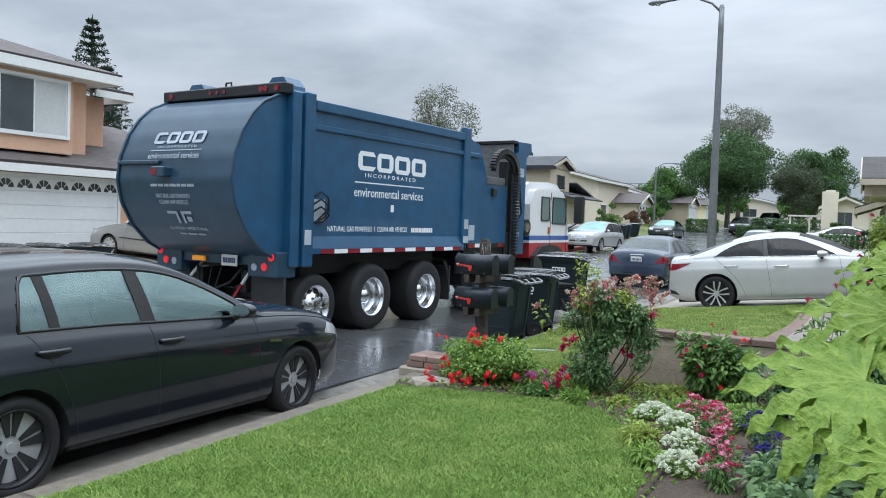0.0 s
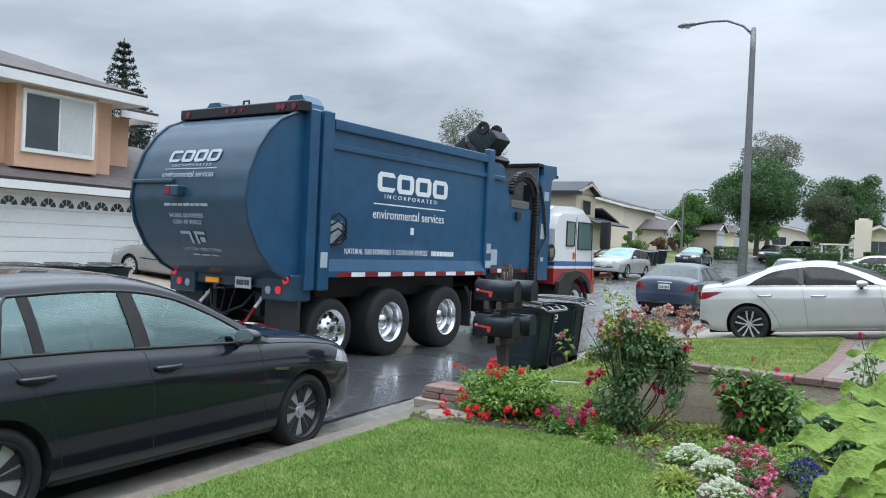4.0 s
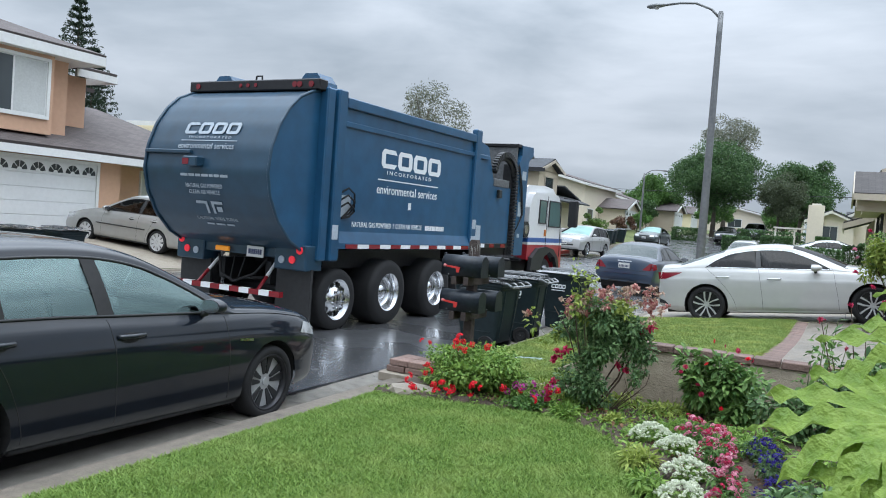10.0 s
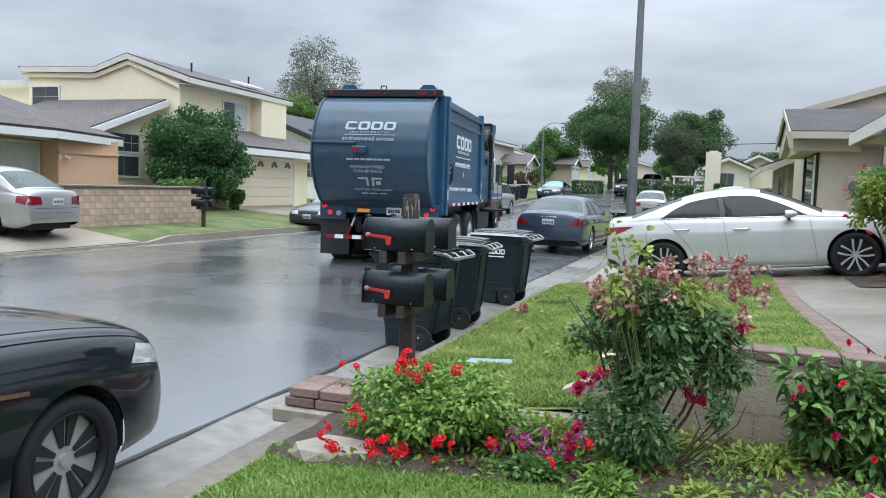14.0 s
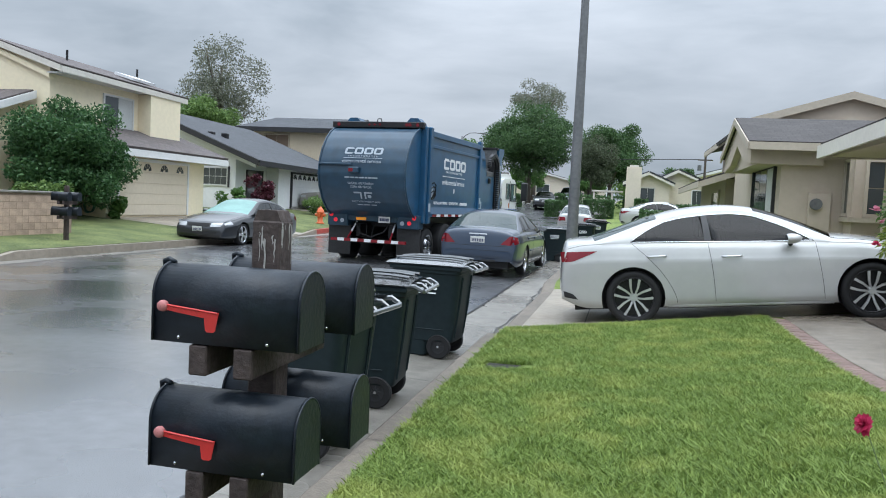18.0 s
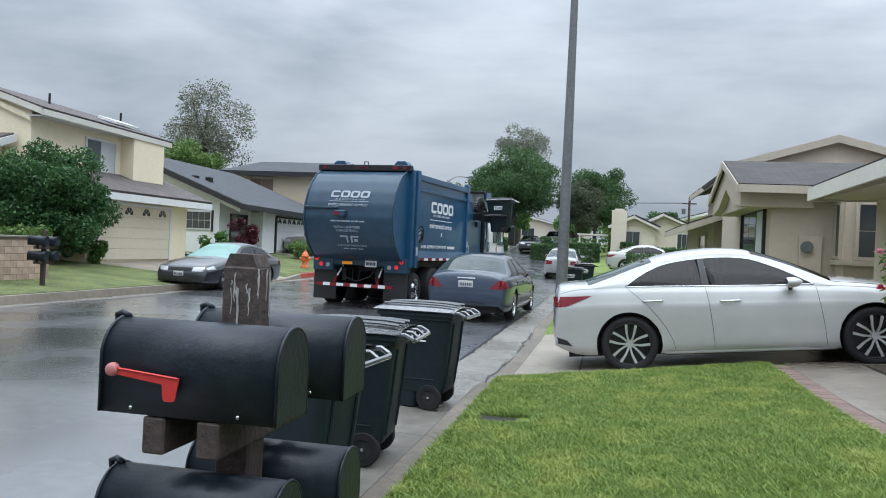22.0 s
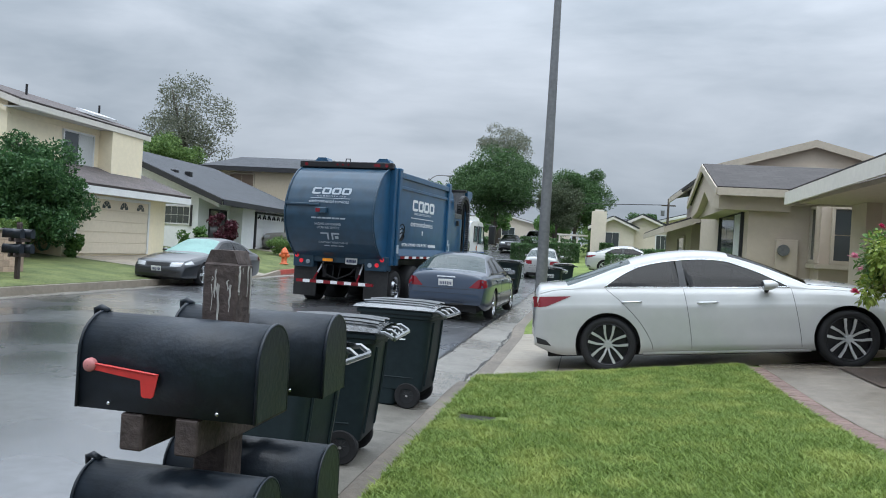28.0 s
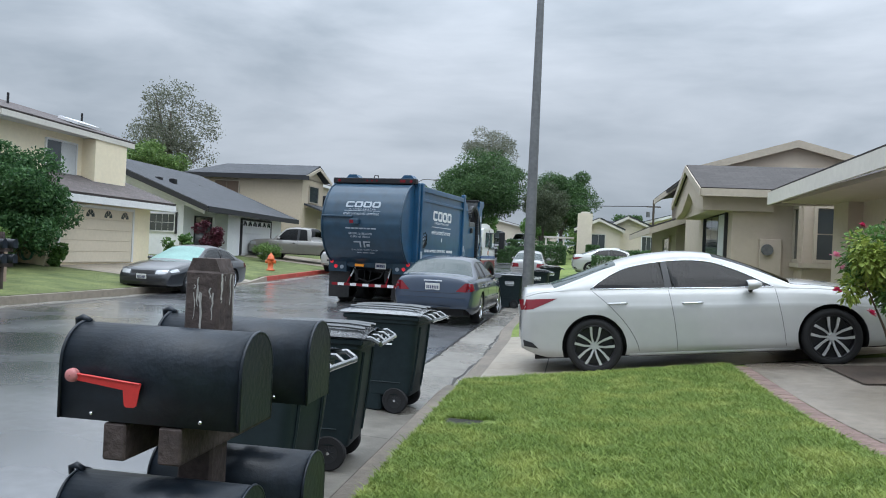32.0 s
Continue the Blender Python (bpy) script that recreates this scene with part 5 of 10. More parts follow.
    words("lettering", "NATURAL GAS POWERED", 0.08, tail(-0.02, 1.89), M_LETTER_D, t, fit=0.66)
    words("lettering", "CLEAN AIR VEHICLE", 0.08, tail(-0.02, 1.81), M_LETTER_D, t, fit=0.56)
    for k, x in enumerate((-0.13, 0.14)):
        bm = B()
        box(bm, x - 0.1, x + 0.1, 0.06, 0.10, 0, 0.003)
        box(bm, x + (0.06 if k == 0 else -0.1), x + (0.1 if k == 0 else -0.06), -0.08, 0.06, 0, 0.003)
        if k:
            box(bm, x - 0.02, x + 0.07, -0.05, 0.02, 0, 0.003)
        bmesh.ops.transform(bm, matrix=tail(0, 1.61), verts=bm.verts[:])
        part("pictogram", bm, M_LETTER_D, t)
    words("lettering", "CAUTION  WIDE TURNS", 0.07, tail(0.04, 1.47), M_LETTER_D, t, fit=0.74)
    bars(t, tail(0.04, 1.40), 0.5, 0.03, 3, M_LETTER_D)
    # cab
    bm = B()
    prof = [(7.04, 0.95), (7.04, 2.38), (7.12, 2.50), (7.30, 2.58), (8.22, 2.62), (8.74, 2.58), (8.93, 2.46), (9.03, 2.2), (9.10, 1.72), (9.14, 0.72), (8.67, 0.72), (8.60, 0.95), (8.47, 1.1), (8.17, 1.17), (7.87, 1.1), (7.70, 0.95)]
    for (z0, z1, mt, nm, ext) in ((1.41, 2.7, M_CABW, "cab_shell", 0.0), (1.33, 1.43, M_CABB, "blue_stripe", 0.004), (1.275, 1.33, M_CABW, "white_stripe", 0.004), (0.5, 1.275, M_CABR, "cab_skirt", 0.0)):
        bm = B()
        prism(bm, prof, "x", -1.16 - ext, 1.16 + ext)
        for zz, up in ((z0, True), (z1, False)):
            geom = bm.verts[:] + bm.edges[:] + bm.faces[:]
            cut = bmesh.ops.bisect_plane(bm, geom=geom, plane_co=(0, 0, zz), plane_no=(0, 0, 1), clear_inner=up, clear_outer=not up)
            bmesh.ops.holes_fill(bm, edges=[e for e in cut["geom_cut"] if isinstance(e, bmesh.types.BMEdge)])
        if z1 > 2.5:
            bmesh.ops.bevel(bm, geom=[e for e in bm.edges if all(v.co.z > 1.6 for v in e.verts) and abs(e.verts[0].co.x) > 1 and e.verts[0].co.x * e.verts[1].co.x > 0], offset=0.16, segments=4, affect="EDGES")
        part(nm, bm, mt, t)
    for sx in (1, -1):
        for y0, y1, z0, z1 in ((7.58, 7.98, 1.76, 2.27), (8.16, 8.90, 1.70, 2.28)):
            bm = B()
            poly = [(y0, z0), (y1, z0), (y1 - (0.0 if y1 < 8.02 else 0.1), z1), (y0, z1)]
            prism(bm, poly, "x", sx * 1.158, sx * 1.172)
            w = part("cab_window", bm, M_GLASS_G, t)
            bm = B()
            path(bm, [(sx * 1.17, y, z) for y, z in poly + poly[:1]], 0.02, 5)
            part("window_seal", bm, M_PLASTIC, w)
        bm = B()
        path(bm, [(sx * 1.166, 8.07, 2.38), (sx * 1.166, 8.07, 0.95)], 0.006, 4)
        path(bm, [(sx * 1.166, 8.92, 2.3), (sx * 1.166, 8.98, 1.0)], 0.006, 4)
        part("door_gap", bm, M_INNER, t)
        bm = B()
        path(bm, [(sx * 1.17, 9.04, 2.4), (sx * 1.42, 9.08, 2.38), (sx * 1.42, 9.08, 1.75), (sx * 1.17, 9.07, 1.6)], 0.018, 6)
        box(bm, sx * 1.42 - 0.11, sx * 1.42 + 0.11, 9.0, 9.14, 1.72, 2.36, 0.03)
        part("mirror", bm, M_PLASTIC, t)
        bm = B()
        path(bm, [(sx * 1.12, 8.17 + 0.62 * math.cos(a), 0.52 + 0.62 * math.sin(a)) for a in lin(0.1, math.pi - 0.1, 12)], 0.05, 6)
        part("wheel_arch", bm, M_PLASTIC, t)
        bm = B()
        prism(bm, [(7.10, 0.72), (7.14, 1.0), (7.5, 1.20), (7.95, 1.24), (8.40, 1.18), (8.70, 1.0), (8.8, 0.72), (8.72, 0.72), (8.5, 1.0), (8.17, 1.12), (7.85, 1.02), (7.62, 0.72)], "x", sx * 1.165, sx * 1.25)
        part("fender", bm, M_PLASTIC, t, "black front fender")
        bm = B()
        box(bm, sx * 1.172 - 0.012, sx * 1.172 + 0.012, 7.94, 8.02, 1.47, 1.62, 0.01)
        part("marker_lamp", bm, mat("amber_lens", (0.45, 0.13, 0.02), 0.3, var=0.1, scale=20), t)
    bm = B()
    prism(bm, [(-1.02, 1.66), (1.02, 1.66), (0.96, 2.36), (-0.96, 2.36)], "y", 9.02, 9.18)
    part("windscreen", bm, M_GLASS, t)
    # gear behind the cab
    bm = B()
    tube(bm, (0.9, 6.83, 1.1), (0.9, 6.83, 2.62), 0.12, seg=14)
    tube(bm, (0.9, 6.83, 2.62), (0.9, 6.83, 2.72), 0.17, 0.14, 14)
    part("air_cleaner", bm, M_PLASTIC, t)
    bm = B()
    tube(bm, (1.06, 6.84, 1.60), (1.20, 6.84, 1.60), 0.17, seg=18)
    spare = part("filter_can", bm, M_DARKM, t)
    bm = B()
    tube(bm, (1.195, 6.84, 1.60), (1.21, 6.84, 1.60), 0.1, seg=16)
    part("cover_plate", bm, M_CHROME, spare)
    bm = B()
    box(bm, -0.9, 0.8, 6.65, 7.05, 0.9, 2.1, 0.03)
    part("gas_tank_housing", bm, M_STEELB, t)
    bm = B()
    for dy in (0, 0.12, 0.24):
        tube(bm, (0.9, 6.84 + dy, 3.18), (0.9, 6.87 + dy, 3.30), 0.03, seg=6)
    box(bm, 0.6, 1.15, 6.86, 7.10, 3.12, 3.18)
    part("roof_camera_bracket", bm, M_STEELB, t)
    return t


def truck_wheel(parent, at, r, w, style, sx):
    """Heavy wheel: a wide tyre, and a rim that is domed with hand holes or deep dished."""
    bm = B()
    h, rr = w / 2, r * (0.66 if style == "truck" else 0.58)
    lathe(bm, [(rr, -h), (r * 0.8, -h * 1.02), (r - 0.02, -h * 0.92), (r, -h * 0.7), (r, h * 0.7), (r - 0.02, h * 0.92), (r * 0.8, h * 1.02), (rr, h)], 36)
    tw = part("wheel", bm, M_RUBBER, parent, "black tyre", smooth=True)
    tw.location = at
    o = sx * h
    bm = B()
    if style == "truck":
        lathe(bm, [(rr, o), (rr - 0.012, o * 0.96), (rr * 0.86, o * 0.55), (rr * 0.62, o * 0.62), (rr * 0.5, o * 0.95), (rr * 0.36, o * 1.1), (0.001, o * 1.12)], 30)
    else:
        lathe(bm, [(rr, o), (rr - 0.015, o * 0.97), (rr * 0.93, o * 0.5), (rr * 0.9, o * 0.22), (rr * 0.55, o * 0.2), (rr * 0.42, o * 0.22), (rr * 0.36, o * 0.55), (0.001, o * 0.58)], 30)
    part("rim", bm, M_CHROME, tw, smooth=True)
    for k in range(10):
        bm = B()
        a = 2 * math.pi * k / 10
        if style == "truck":
            p = (o * 0.62, rr * 0.74 * math.cos(a), rr * 0.74 * math.sin(a))
            tube(bm, p, (p[0] + sx * 0.012, p[1], p[2]), 0.032, seg=10)
            part("hand_hole", bm, M_DARKM, tw)
    for k in range(10):
        bm = B()
        a = 2 * math.pi * (k + 0.5) / 10
        x = o * (0.95 if style == "truck" else 0.24)
        tube(bm, (x, rr * 0.47 * math.cos(a), rr * 0.47 * math.sin(a)), (x + sx * 0.04, rr * 0.47 * math.cos(a), rr * 0.47 * math.sin(a)), 0.016, seg=6)
        part("wheel_nut", bm, M_CHROME, tw)


def build_arm(parent):
    """The telescopic lift arm; its origin is the grip, its beam runs back towards the mast."""
    bm = B()
    box(bm, -0.22, 0.02, -0.09, 0.09, -0.10, 0.10, 0.012)
    box(bm, -0.06, 0.06, -0.36, 0.36, -0.16, 0.16, 0.012)
    arm = part("lift_head", bm, M_STEELB, parent, "black gripper head of the lift")
    for s in (-1, 1):
        bm = B()
        path(bm, [(0.0, s * 0.34, 0.0), (0.22, s * 0.42, 0.02), (0.48, s * 0.42, 0.02), (0.66, s * 0.26, 0.02)], [0.06, 0.055, 0.05, 0.03], 6)
        part("gripper", bm, M_STEELB, arm)
    for k in range(3):
        bm = B()
        path(bm, [(-0.2, -0.05 + 0.05 * k, 0.1), (-0.16, -0.05 + 0.05 * k, 0.24), (-0.06, -0.05 + 0.05 * k, 0.26), (-0.02, -0.05 + 0.05 * k, 0.14)], 0.016, 5)
        part("hose", bm, M_RUBBER, arm)
    beam = part("lift_beam", box(B(), -1.5, -0.1, -0.09, 0.09, -0.10, 0.10, 0.012), M_STEELB, parent, "black telescopic lift beam")
    for k in range(3):
        part("hose", path(B(), [(-1.2, -0.05 + 0.05 * k, 0.1), (-0.8, -0.05 + 0.05 * k, 0.2), (-0.15, -0.05 + 0.05 * k, 0.14)], 0.016, 5), M_RUBBER, beam)
    return arm, beam


truck = build_truck()
lift_arm, lift_beam = build_arm(truck)
hose_loop = next(o for o in truck.children if o.name.startswith("hose_loop"))

# ---------------------------------------------------------------- bins, post boxes, poles, hydrant
M_BIN = mat("dark_green_bin_plastic", (0.012, 0.021, 0.024), 0.5, spec=0.28, var=0.2, scale=6, bump=0.05, bscale=40)
M_LID = mat("wet_bin_lid", (0.085, 0.094, 0.10), 0.18, spec=1.0, coat=1.0, var=0.2, scale=6)
M_MAILBOX = mat("black_enamel", (0.0115, 0.0165, 0.0235), 0.38, var=0.4, scale=9, bump=0.10, bscale=60, spec=0.40, wet=0.08)
M_FLAG = mat("red_flag_plastic", (0.50, 0.035, 0.03), 0.4, var=0.12, scale=15)
M_POST = mat("weathered_brown_wood", (0.056, 0.041, 0.037), 0.75, var=0.4, scale=14, bump=0.35, bscale=55)
M_DROP = mat("bird_droppings", (0.33, 0.32, 0.30), 0.8, var=0.3, scale=20)
M_BRICK = mat("red_cap_brick", (0.165, 0.108, 0.09), 0.75, var=0.3, scale=12, bump=0.4, rand=0.25)
M_STUCCO_W = mat("painted_block", (0.33, 0.275, 0.215), 0.85, var=0.2, scale=5, bump=0.4, bscale=60)
M_HYD = mat("hydrant_orange", (0.62, 0.13, 0.04), 0.45, var=0.15, scale=9)


def build_bin(name="wheeled_bin", label="dark green wheeled bin with a closed wet lid"):
    """A wheeled bin: its front looks along -x, its wheels and bar are on the +x side."""
    t = thing(name, pose(0, 0, 0), label, "bin", "wheeled bins along the kerb")
    bm = B()
    # the tub overhangs its wheels; a narrower foot stands before them
    for secs, c in ((((0.165, -0.235, 0.275, 0.235), (0.18, -0.25, 0.285, 0.25), (0.55, -0.31, 0.325, 0.283), (0.86, -0.355, 0.35, 0.305), (0.875, -0.372, 0.365, 0.322), (0.93, -0.372, 0.365, 0.322)), 0.065), (((0.012, -0.22, 0.0, 0.225), (0.03, -0.235, 0.015, 0.24), (0.175, -0.25, 0.025, 0.247)), 0.05)):
        rings = []
        for z, x0, x1, hw in secs:
            ring = []
            for cx, cy, a0 in ((x1 - c, hw - c, 0), (x0 + c, hw - c, 1), (x0 + c, -hw + c, 2), (x1 - c, -hw + c, 3)):
                ring += [bm.verts.new((cx + c * math.cos((a0 + q / 4) * math.pi / 2), cy + c * math.sin((a0 + q / 4) * math.pi / 2), z)) for q in range(5)]
            rings.append(ring)
        n = len(rings[0])
        for a, b in zip(rings, rings[1:]):
            for k in range(n):
                bm.faces.new((a[k], a[(k + 1) % n], b[(k + 1) % n], b[k])).smooth = True
        bm.faces.new(rings[0][::-1])
    # moulded ribs down the rear face and a raised panel line
    for v in (-0.17, 0.17):
        path(bm, [(0.288, v, 0.22), (0.328, v, 0.55), (0.352, v, 0.84)], 0.014, 6)
    path(bm, [(-0.20, -0.262, 0.30), (0.20, -0.262, 0.30)], 0.006, 5)
    body = part("tub", bm, M_BIN, t)
    body.data.set_sharp_from_angle(angle=radians(35))
    bm = B()
    box(bm, -0.385, 0.38, -0.335, 0.335, 0.90, 0.945, 0.012)
    part("rim", bm, M_BIN, body)
    bm = B()
    g = grid(bm, lambda u, v: (u, v, 0.955 + 0.055 * (1 - (abs(v) / 0.36) ** 3) * (1 - (abs(u) / 0.5) ** 4)), lin(-0.42, 0.40, 9), lin(-0.35, 0.35, 9))
    bmesh.ops.solidify(bm, geom=bm.faces[:], thickness=0.02)
    lid = part("lid", bm, M_LID, t, "wet grey-black lid", smooth=False)
    for v in (-0.18, 0.0, 0.18):
        bm = B()
        path(bm, [(u, v, 0.972 + 0.055 * (1 - (abs(v) / 0.36) ** 3) * (1 - (abs(u) / 0.5) ** 4)) for u in lin(-0.36, 0.36, 6)], 0.012, 5)
        part("rib", bm, M_LID, lid)
    bm = B()
    path(bm, [(0.34, -0.29, 0.945), (0.43, -0.30, 0.955), (0.485, -0.29, 0.925), (0.495, -0.27, 0.915), (0.495, 0.27, 0.915), (0.485, 0.29, 0.925), (0.43, 0.30, 0.955), (0.34, 0.29, 0.945)], 0.017, 7)
    for v in (-0.1, 0.1):
        path(bm, [(0.34, v, 0.955), (0.44, v, 0.955), (0.495, v, 0.915)], 0.014, 6)
    part("handle_bar", bm, M_LID, t)
    for v in (-0.235, 0.235):
        bm = B()
        lathe(bm, [(0.07, -0.026), (0.115, -0.028), (0.125, -0.018), (0.125, 0.018), (0.115, 0.028), (0.07, 0.026)], 24, pose(0.15, v, 0.125, 0, 0, 90))
        w = part("wheel", bm, M_RUBBER, t)
        bm = B()
        tube(bm, (0.15, v - 0.012, 0.125), (0.15, v + 0.012, 0.125), 0.078, seg=20)
        for k in range(8):
            a = k * math.pi / 4
            part("spoke", tube(B(), (0.15 + 0.02 * math.cos(a), v, 0.125 + 0.02 * math.sin(a)), (0.15 + 0.072 * math.cos(a), v, 0.125 + 0.072 * math.sin(a)), 0.016, 0.013, seg=5), M_PLASTIC, w)
        part("hub", bm, M_PLASTIC, w)
        part("axle_cap", tube(B(), (0.15, v - 0.030, 0.125), (0.15, v + 0.030, 0.125), 0.012, seg=10), M_CHROME, w)
    bm = B()
    tube(bm, (0.15, -0.22, 0.125), (0.15, 0.22, 0.125), 0.014, seg=8)
    part("axle", bm, M_DARKM, t)
    m = Matrix(((1, 0, 0, 0.0), (0, 0, -1, -0.304), (0, 1, 0, 0.74), (0, 0, 0, 1))) @ Matrix.Rotation(-0.1, 4, "X")
    emblem(t, m, 0.26, M_LETTER)
    bm = B()
    box(bm, -0.12, 0.12, -0.075, -0.062, 0, 0.003)
    bmesh.ops.transform(bm, matrix=m, verts=bm.verts[:])
    part("rule_line", bm, M_LETTER, t)
    return t


def build_mailboxes(m, label, n_rows=2):
    """A post with two arms of post boxes: two boxes to a level, one before and one behind the post."""
    t = thing("mailbox_stand", m, label, "mailbox")
    bm = B()
    box(bm, -0.068, 0.022, -0.045, 0.045, -0.3, 1.27, 0.006)
    prism(bm, [(-0.066, 1.268), (0.020, 1.268), (0.007, 1.30), (-0.053, 1.30)], "y", -0.04, 0.04)
    post = part("post", bm, M_POST, t, "weathered brown post streaked with white")
    rnd = random.Random(4)
    for k in range(15):
        u, z1, run = rnd.uniform(-0.037, 0.037), rnd.uniform(1.21, 1.268), rnd.uniform(0.012, 0.10) * (1.4 if k < 3 else 0.8)
        n = 6
        w = rnd.uniform(0.0012, 0.0030) * (1.3 if k < 3 else 1)
        pts = []
        for j in range(n):
            uu = u + rnd.uniform(-0.0022, 0.0022)
            pts.append((uu - 0.023, -0.0452, z1 - run * j / (n - 1)) if k % 2 == 0 else (0.0222, uu, z1 - run * j / (n - 1)))
        part("white_streak", path(B(), pts, [w * rnd.uniform(0.4, 1.2) for _ in range(n - 1)] + [w * 0.4], 6), M_DROP, post)
    for lv, z in enumerate((0.935, 0.588)):
        for x in (-0.112, 0.02):
            bm = B()
            box(bm, x - 0.027, x + 0.027, -0.25, 0.27, z - 0.086, z - 0.004, 0.004)
            part("cross_arm", bm, M_POST, t)
        for y in (-0.165, 0.165):
            mailbox(t, (-0.035 if y < 0 else 0.0, y, z), y < 0)
    return t


def mailbox(parent, at, flag=True):
    L, w, h = 0.425, 0.17, 0.122
    prof = [(-w / 2, 0.0), (w / 2, 0.0), (w / 2, h)] + [(w / 2 * math.cos(a), h + w / 2 * math.sin(a)) for a in lin(0.18, math.pi - 0.18, 20)] + [(-w / 2, h)]
    bm = B()
    prism(bm, prof, "x", -L / 2, L / 2)
    for f in bm.faces:
        f.smooth = abs(f.normal.x) < 0.5 and f.normal.z > -0.5
    b = part("mailbox", bm, M_MAILBOX, parent, "black metal mailbox with a domed top")
    b.location = at
    # door and back panel, each inside a thin rolled bead
    for x, d, nm in ((-L / 2, -1, "door"), (L / 2, 1, "back_panel")):
        bm = B()
        prism(bm, [(y * 0.965, 0.003 + z * 0.972) for y, z in prof], "x", min(x, x + d * 0.004), max(x, x + d * 0.004))
        p = part(nm, bm, M_MAILBOX, b)
        part("rolled_bead", path(B(), [(x + d * 0.001, y, z) for y, z in prof[1:] + prof[:1]], 0.0042, 6), M_MAILBOX, p, smooth=True)
    bm = B()
    path(bm, [(-L / 2 + 0.01, 0, h + w / 2), (-L / 2 - 0.010, 0, h + w / 2 + 0.010), (-L / 2 - 0.022, 0, h + w / 2 + 0.004), (-L / 2 - 0.020, 0, h + w / 2 - 0.012)], 0.008, 8)
    part("latch", bm, M_MAILBOX, b, smooth=True)
    for x in (-0.135, 0.125):
        bm = B()
        bmesh.ops.create_icosphere(bm, subdivisions=2, radius=0.0048, matrix=Matrix.Translation((x, -w / 2, 0.014)) @ Matrix.Diagonal((1, 0.6, 1, 1)))
        part("screw", bm, M_CHROME, b, smooth=True)
    if flag:
        y = -w / 2 - 0.009
        f = part("flag", prism(B(), [(-0.178, 0.104), (-0.013, 0.090), (-0.022, 0.040), (-0.028, 0.036), (-0.046, 0.036), (-0.051, 0.040), (-0.055, 0.073), (-0.178, 0.088)], "y", y, y + 0.003), M_FLAG, b, "lowered red flag")
        part("flag_fold", path(B(), [(-0.172, y, 0.101), (-0.016, y, 0.088)], 0.0028, 6), M_FLAG, f)
        bm = B()
        lathe(bm, [(0.001, -0.008), (0.008, -0.0075), (0.0145, -0.004), (0.0155, 0.0), (0.0155, 0.008)], 18, Matrix.Translation((-0.180, y, 0.097)) @ Matrix.Rotation(radians(90), 4, "Z"))
        part("flag_pivot", bm, mat("faded_red_plastic", (0.46, 0.17, 0.165), 0.45), f, smooth=True)


def street_lamp(m, h, reach, label, r=0.125):
    t = thing("street_lamp", m, label, "street lamp")
    bm = B()
    n = 14
    path(bm, [(0, 0, z) for z in lin(-0.1, h, n)], [r + (0.068 - r) * k / (n - 1) for k in range(n)], 16)
    pole = part("pole", bm, M_GALV, t, smooth=True)
    bm = B()
    tube(bm, (0, 0, h - 0.02), (0, 0, h + 0.05), 0.07, 0.05, 14)
    part("cap", bm, M_GALV, pole)
    arm = [(0, 0, h - 0.15), (-0.25, 0, h + 0.12), (-reach * 0.45, 0, h + 0.30), (-reach * 0.75, 0, h + 0.33), (-reach, 0, h + 0.30)]
    bm = B()
    path(bm, arm, 0.032, 8)
    part("arm", bm, M_GALV, t, smooth=True)
    bm = B()
    x = -reach
    rings = [(0.05, 0.03, 0.0), (-0.05, 0.07, 0.0), (-0.25, 0.11, -0.01), (-0.42, 0.10, -0.02), (-0.50, 0.04, -0.02)]
    rr = []
    for dx, w, dz in rings:
        rr.append([bm.verts.new((x + dx, w * math.cos(a), h + 0.30 + dz + 0.6 * w * math.sin(a))) for a in (2 * math.pi * k / 10 for k in range(10))])
    for a, b in zip(rr, rr[1:]):
        for k in range(10):
            bm.faces.new((a[k], a[(k + 1) % 10], b[(k + 1) % 10], b[k]))
    bm.faces.new(rr[0])
    bm.faces.new(rr[-1][::-1])
    bmesh.ops.recalc_face_normals(bm, faces=bm.faces[:])
    head = part("lamp_head", bm, M_GALV, t, smooth=True)
    bm = B()
    tube(bm, (x - 0.24, 0, h + 0.2), (x - 0.24, 0, h + 0.26), 0.05, 0.09, 12)
    part("lens", bm, M_HEAD, head)
    return t


bin_proto = build_bin()
bin_proto.matrix_world = pose(-4.46, 11.22, STREET - 0.02, 0, 0, 3)
copy_thing(bin_proto, pose(-4.42, 9.95, STREET - 0.02, 0, 0, -4))
bin_lift = copy_thing(bin_proto, pose(-4.27, 13.2, STREET - 0.02, 0, 0, -4))
tagged(bin_lift, "dark green wheeled bin that the truck empties first, by the kerb")
bin_far = copy_thing(bin_proto, pose(-4.43, 28.4, STREET + rise(28.4), 0, 0, 5))
tagged(bin_far, "dark green wheeled bin emptied beyond the parked blue saloon")
copy_thing(bin_proto, pose(-3.9, 33.0, z_road(-4.7, 33) + 0.0, 0, 0, -6))
tagged(copy_thing(bin_proto, pose(-3.6, 36.0, z_road(-4.7, 36) + 0.05, 0, 0, 8)), "dark wheeled bin on the kerb up the street")
for k, (x, y, a) in enumerate(((-14.22, 9.0, 180), (-14.25, 9.85, 176), (-14.2, 10.8, 184))):
    tagged(copy_thing(bin_proto, pose(x, y, STREET - 0.02, 0, 0, a)), "dark wheeled bin in the far gutter by the drive")
tagged(copy_thing(bin_proto, pose(-15.3, 31.2, z_left(-15.3, 31.2), 0, 0, 180)), "dark wheeled bin behind the parked grey saloon")
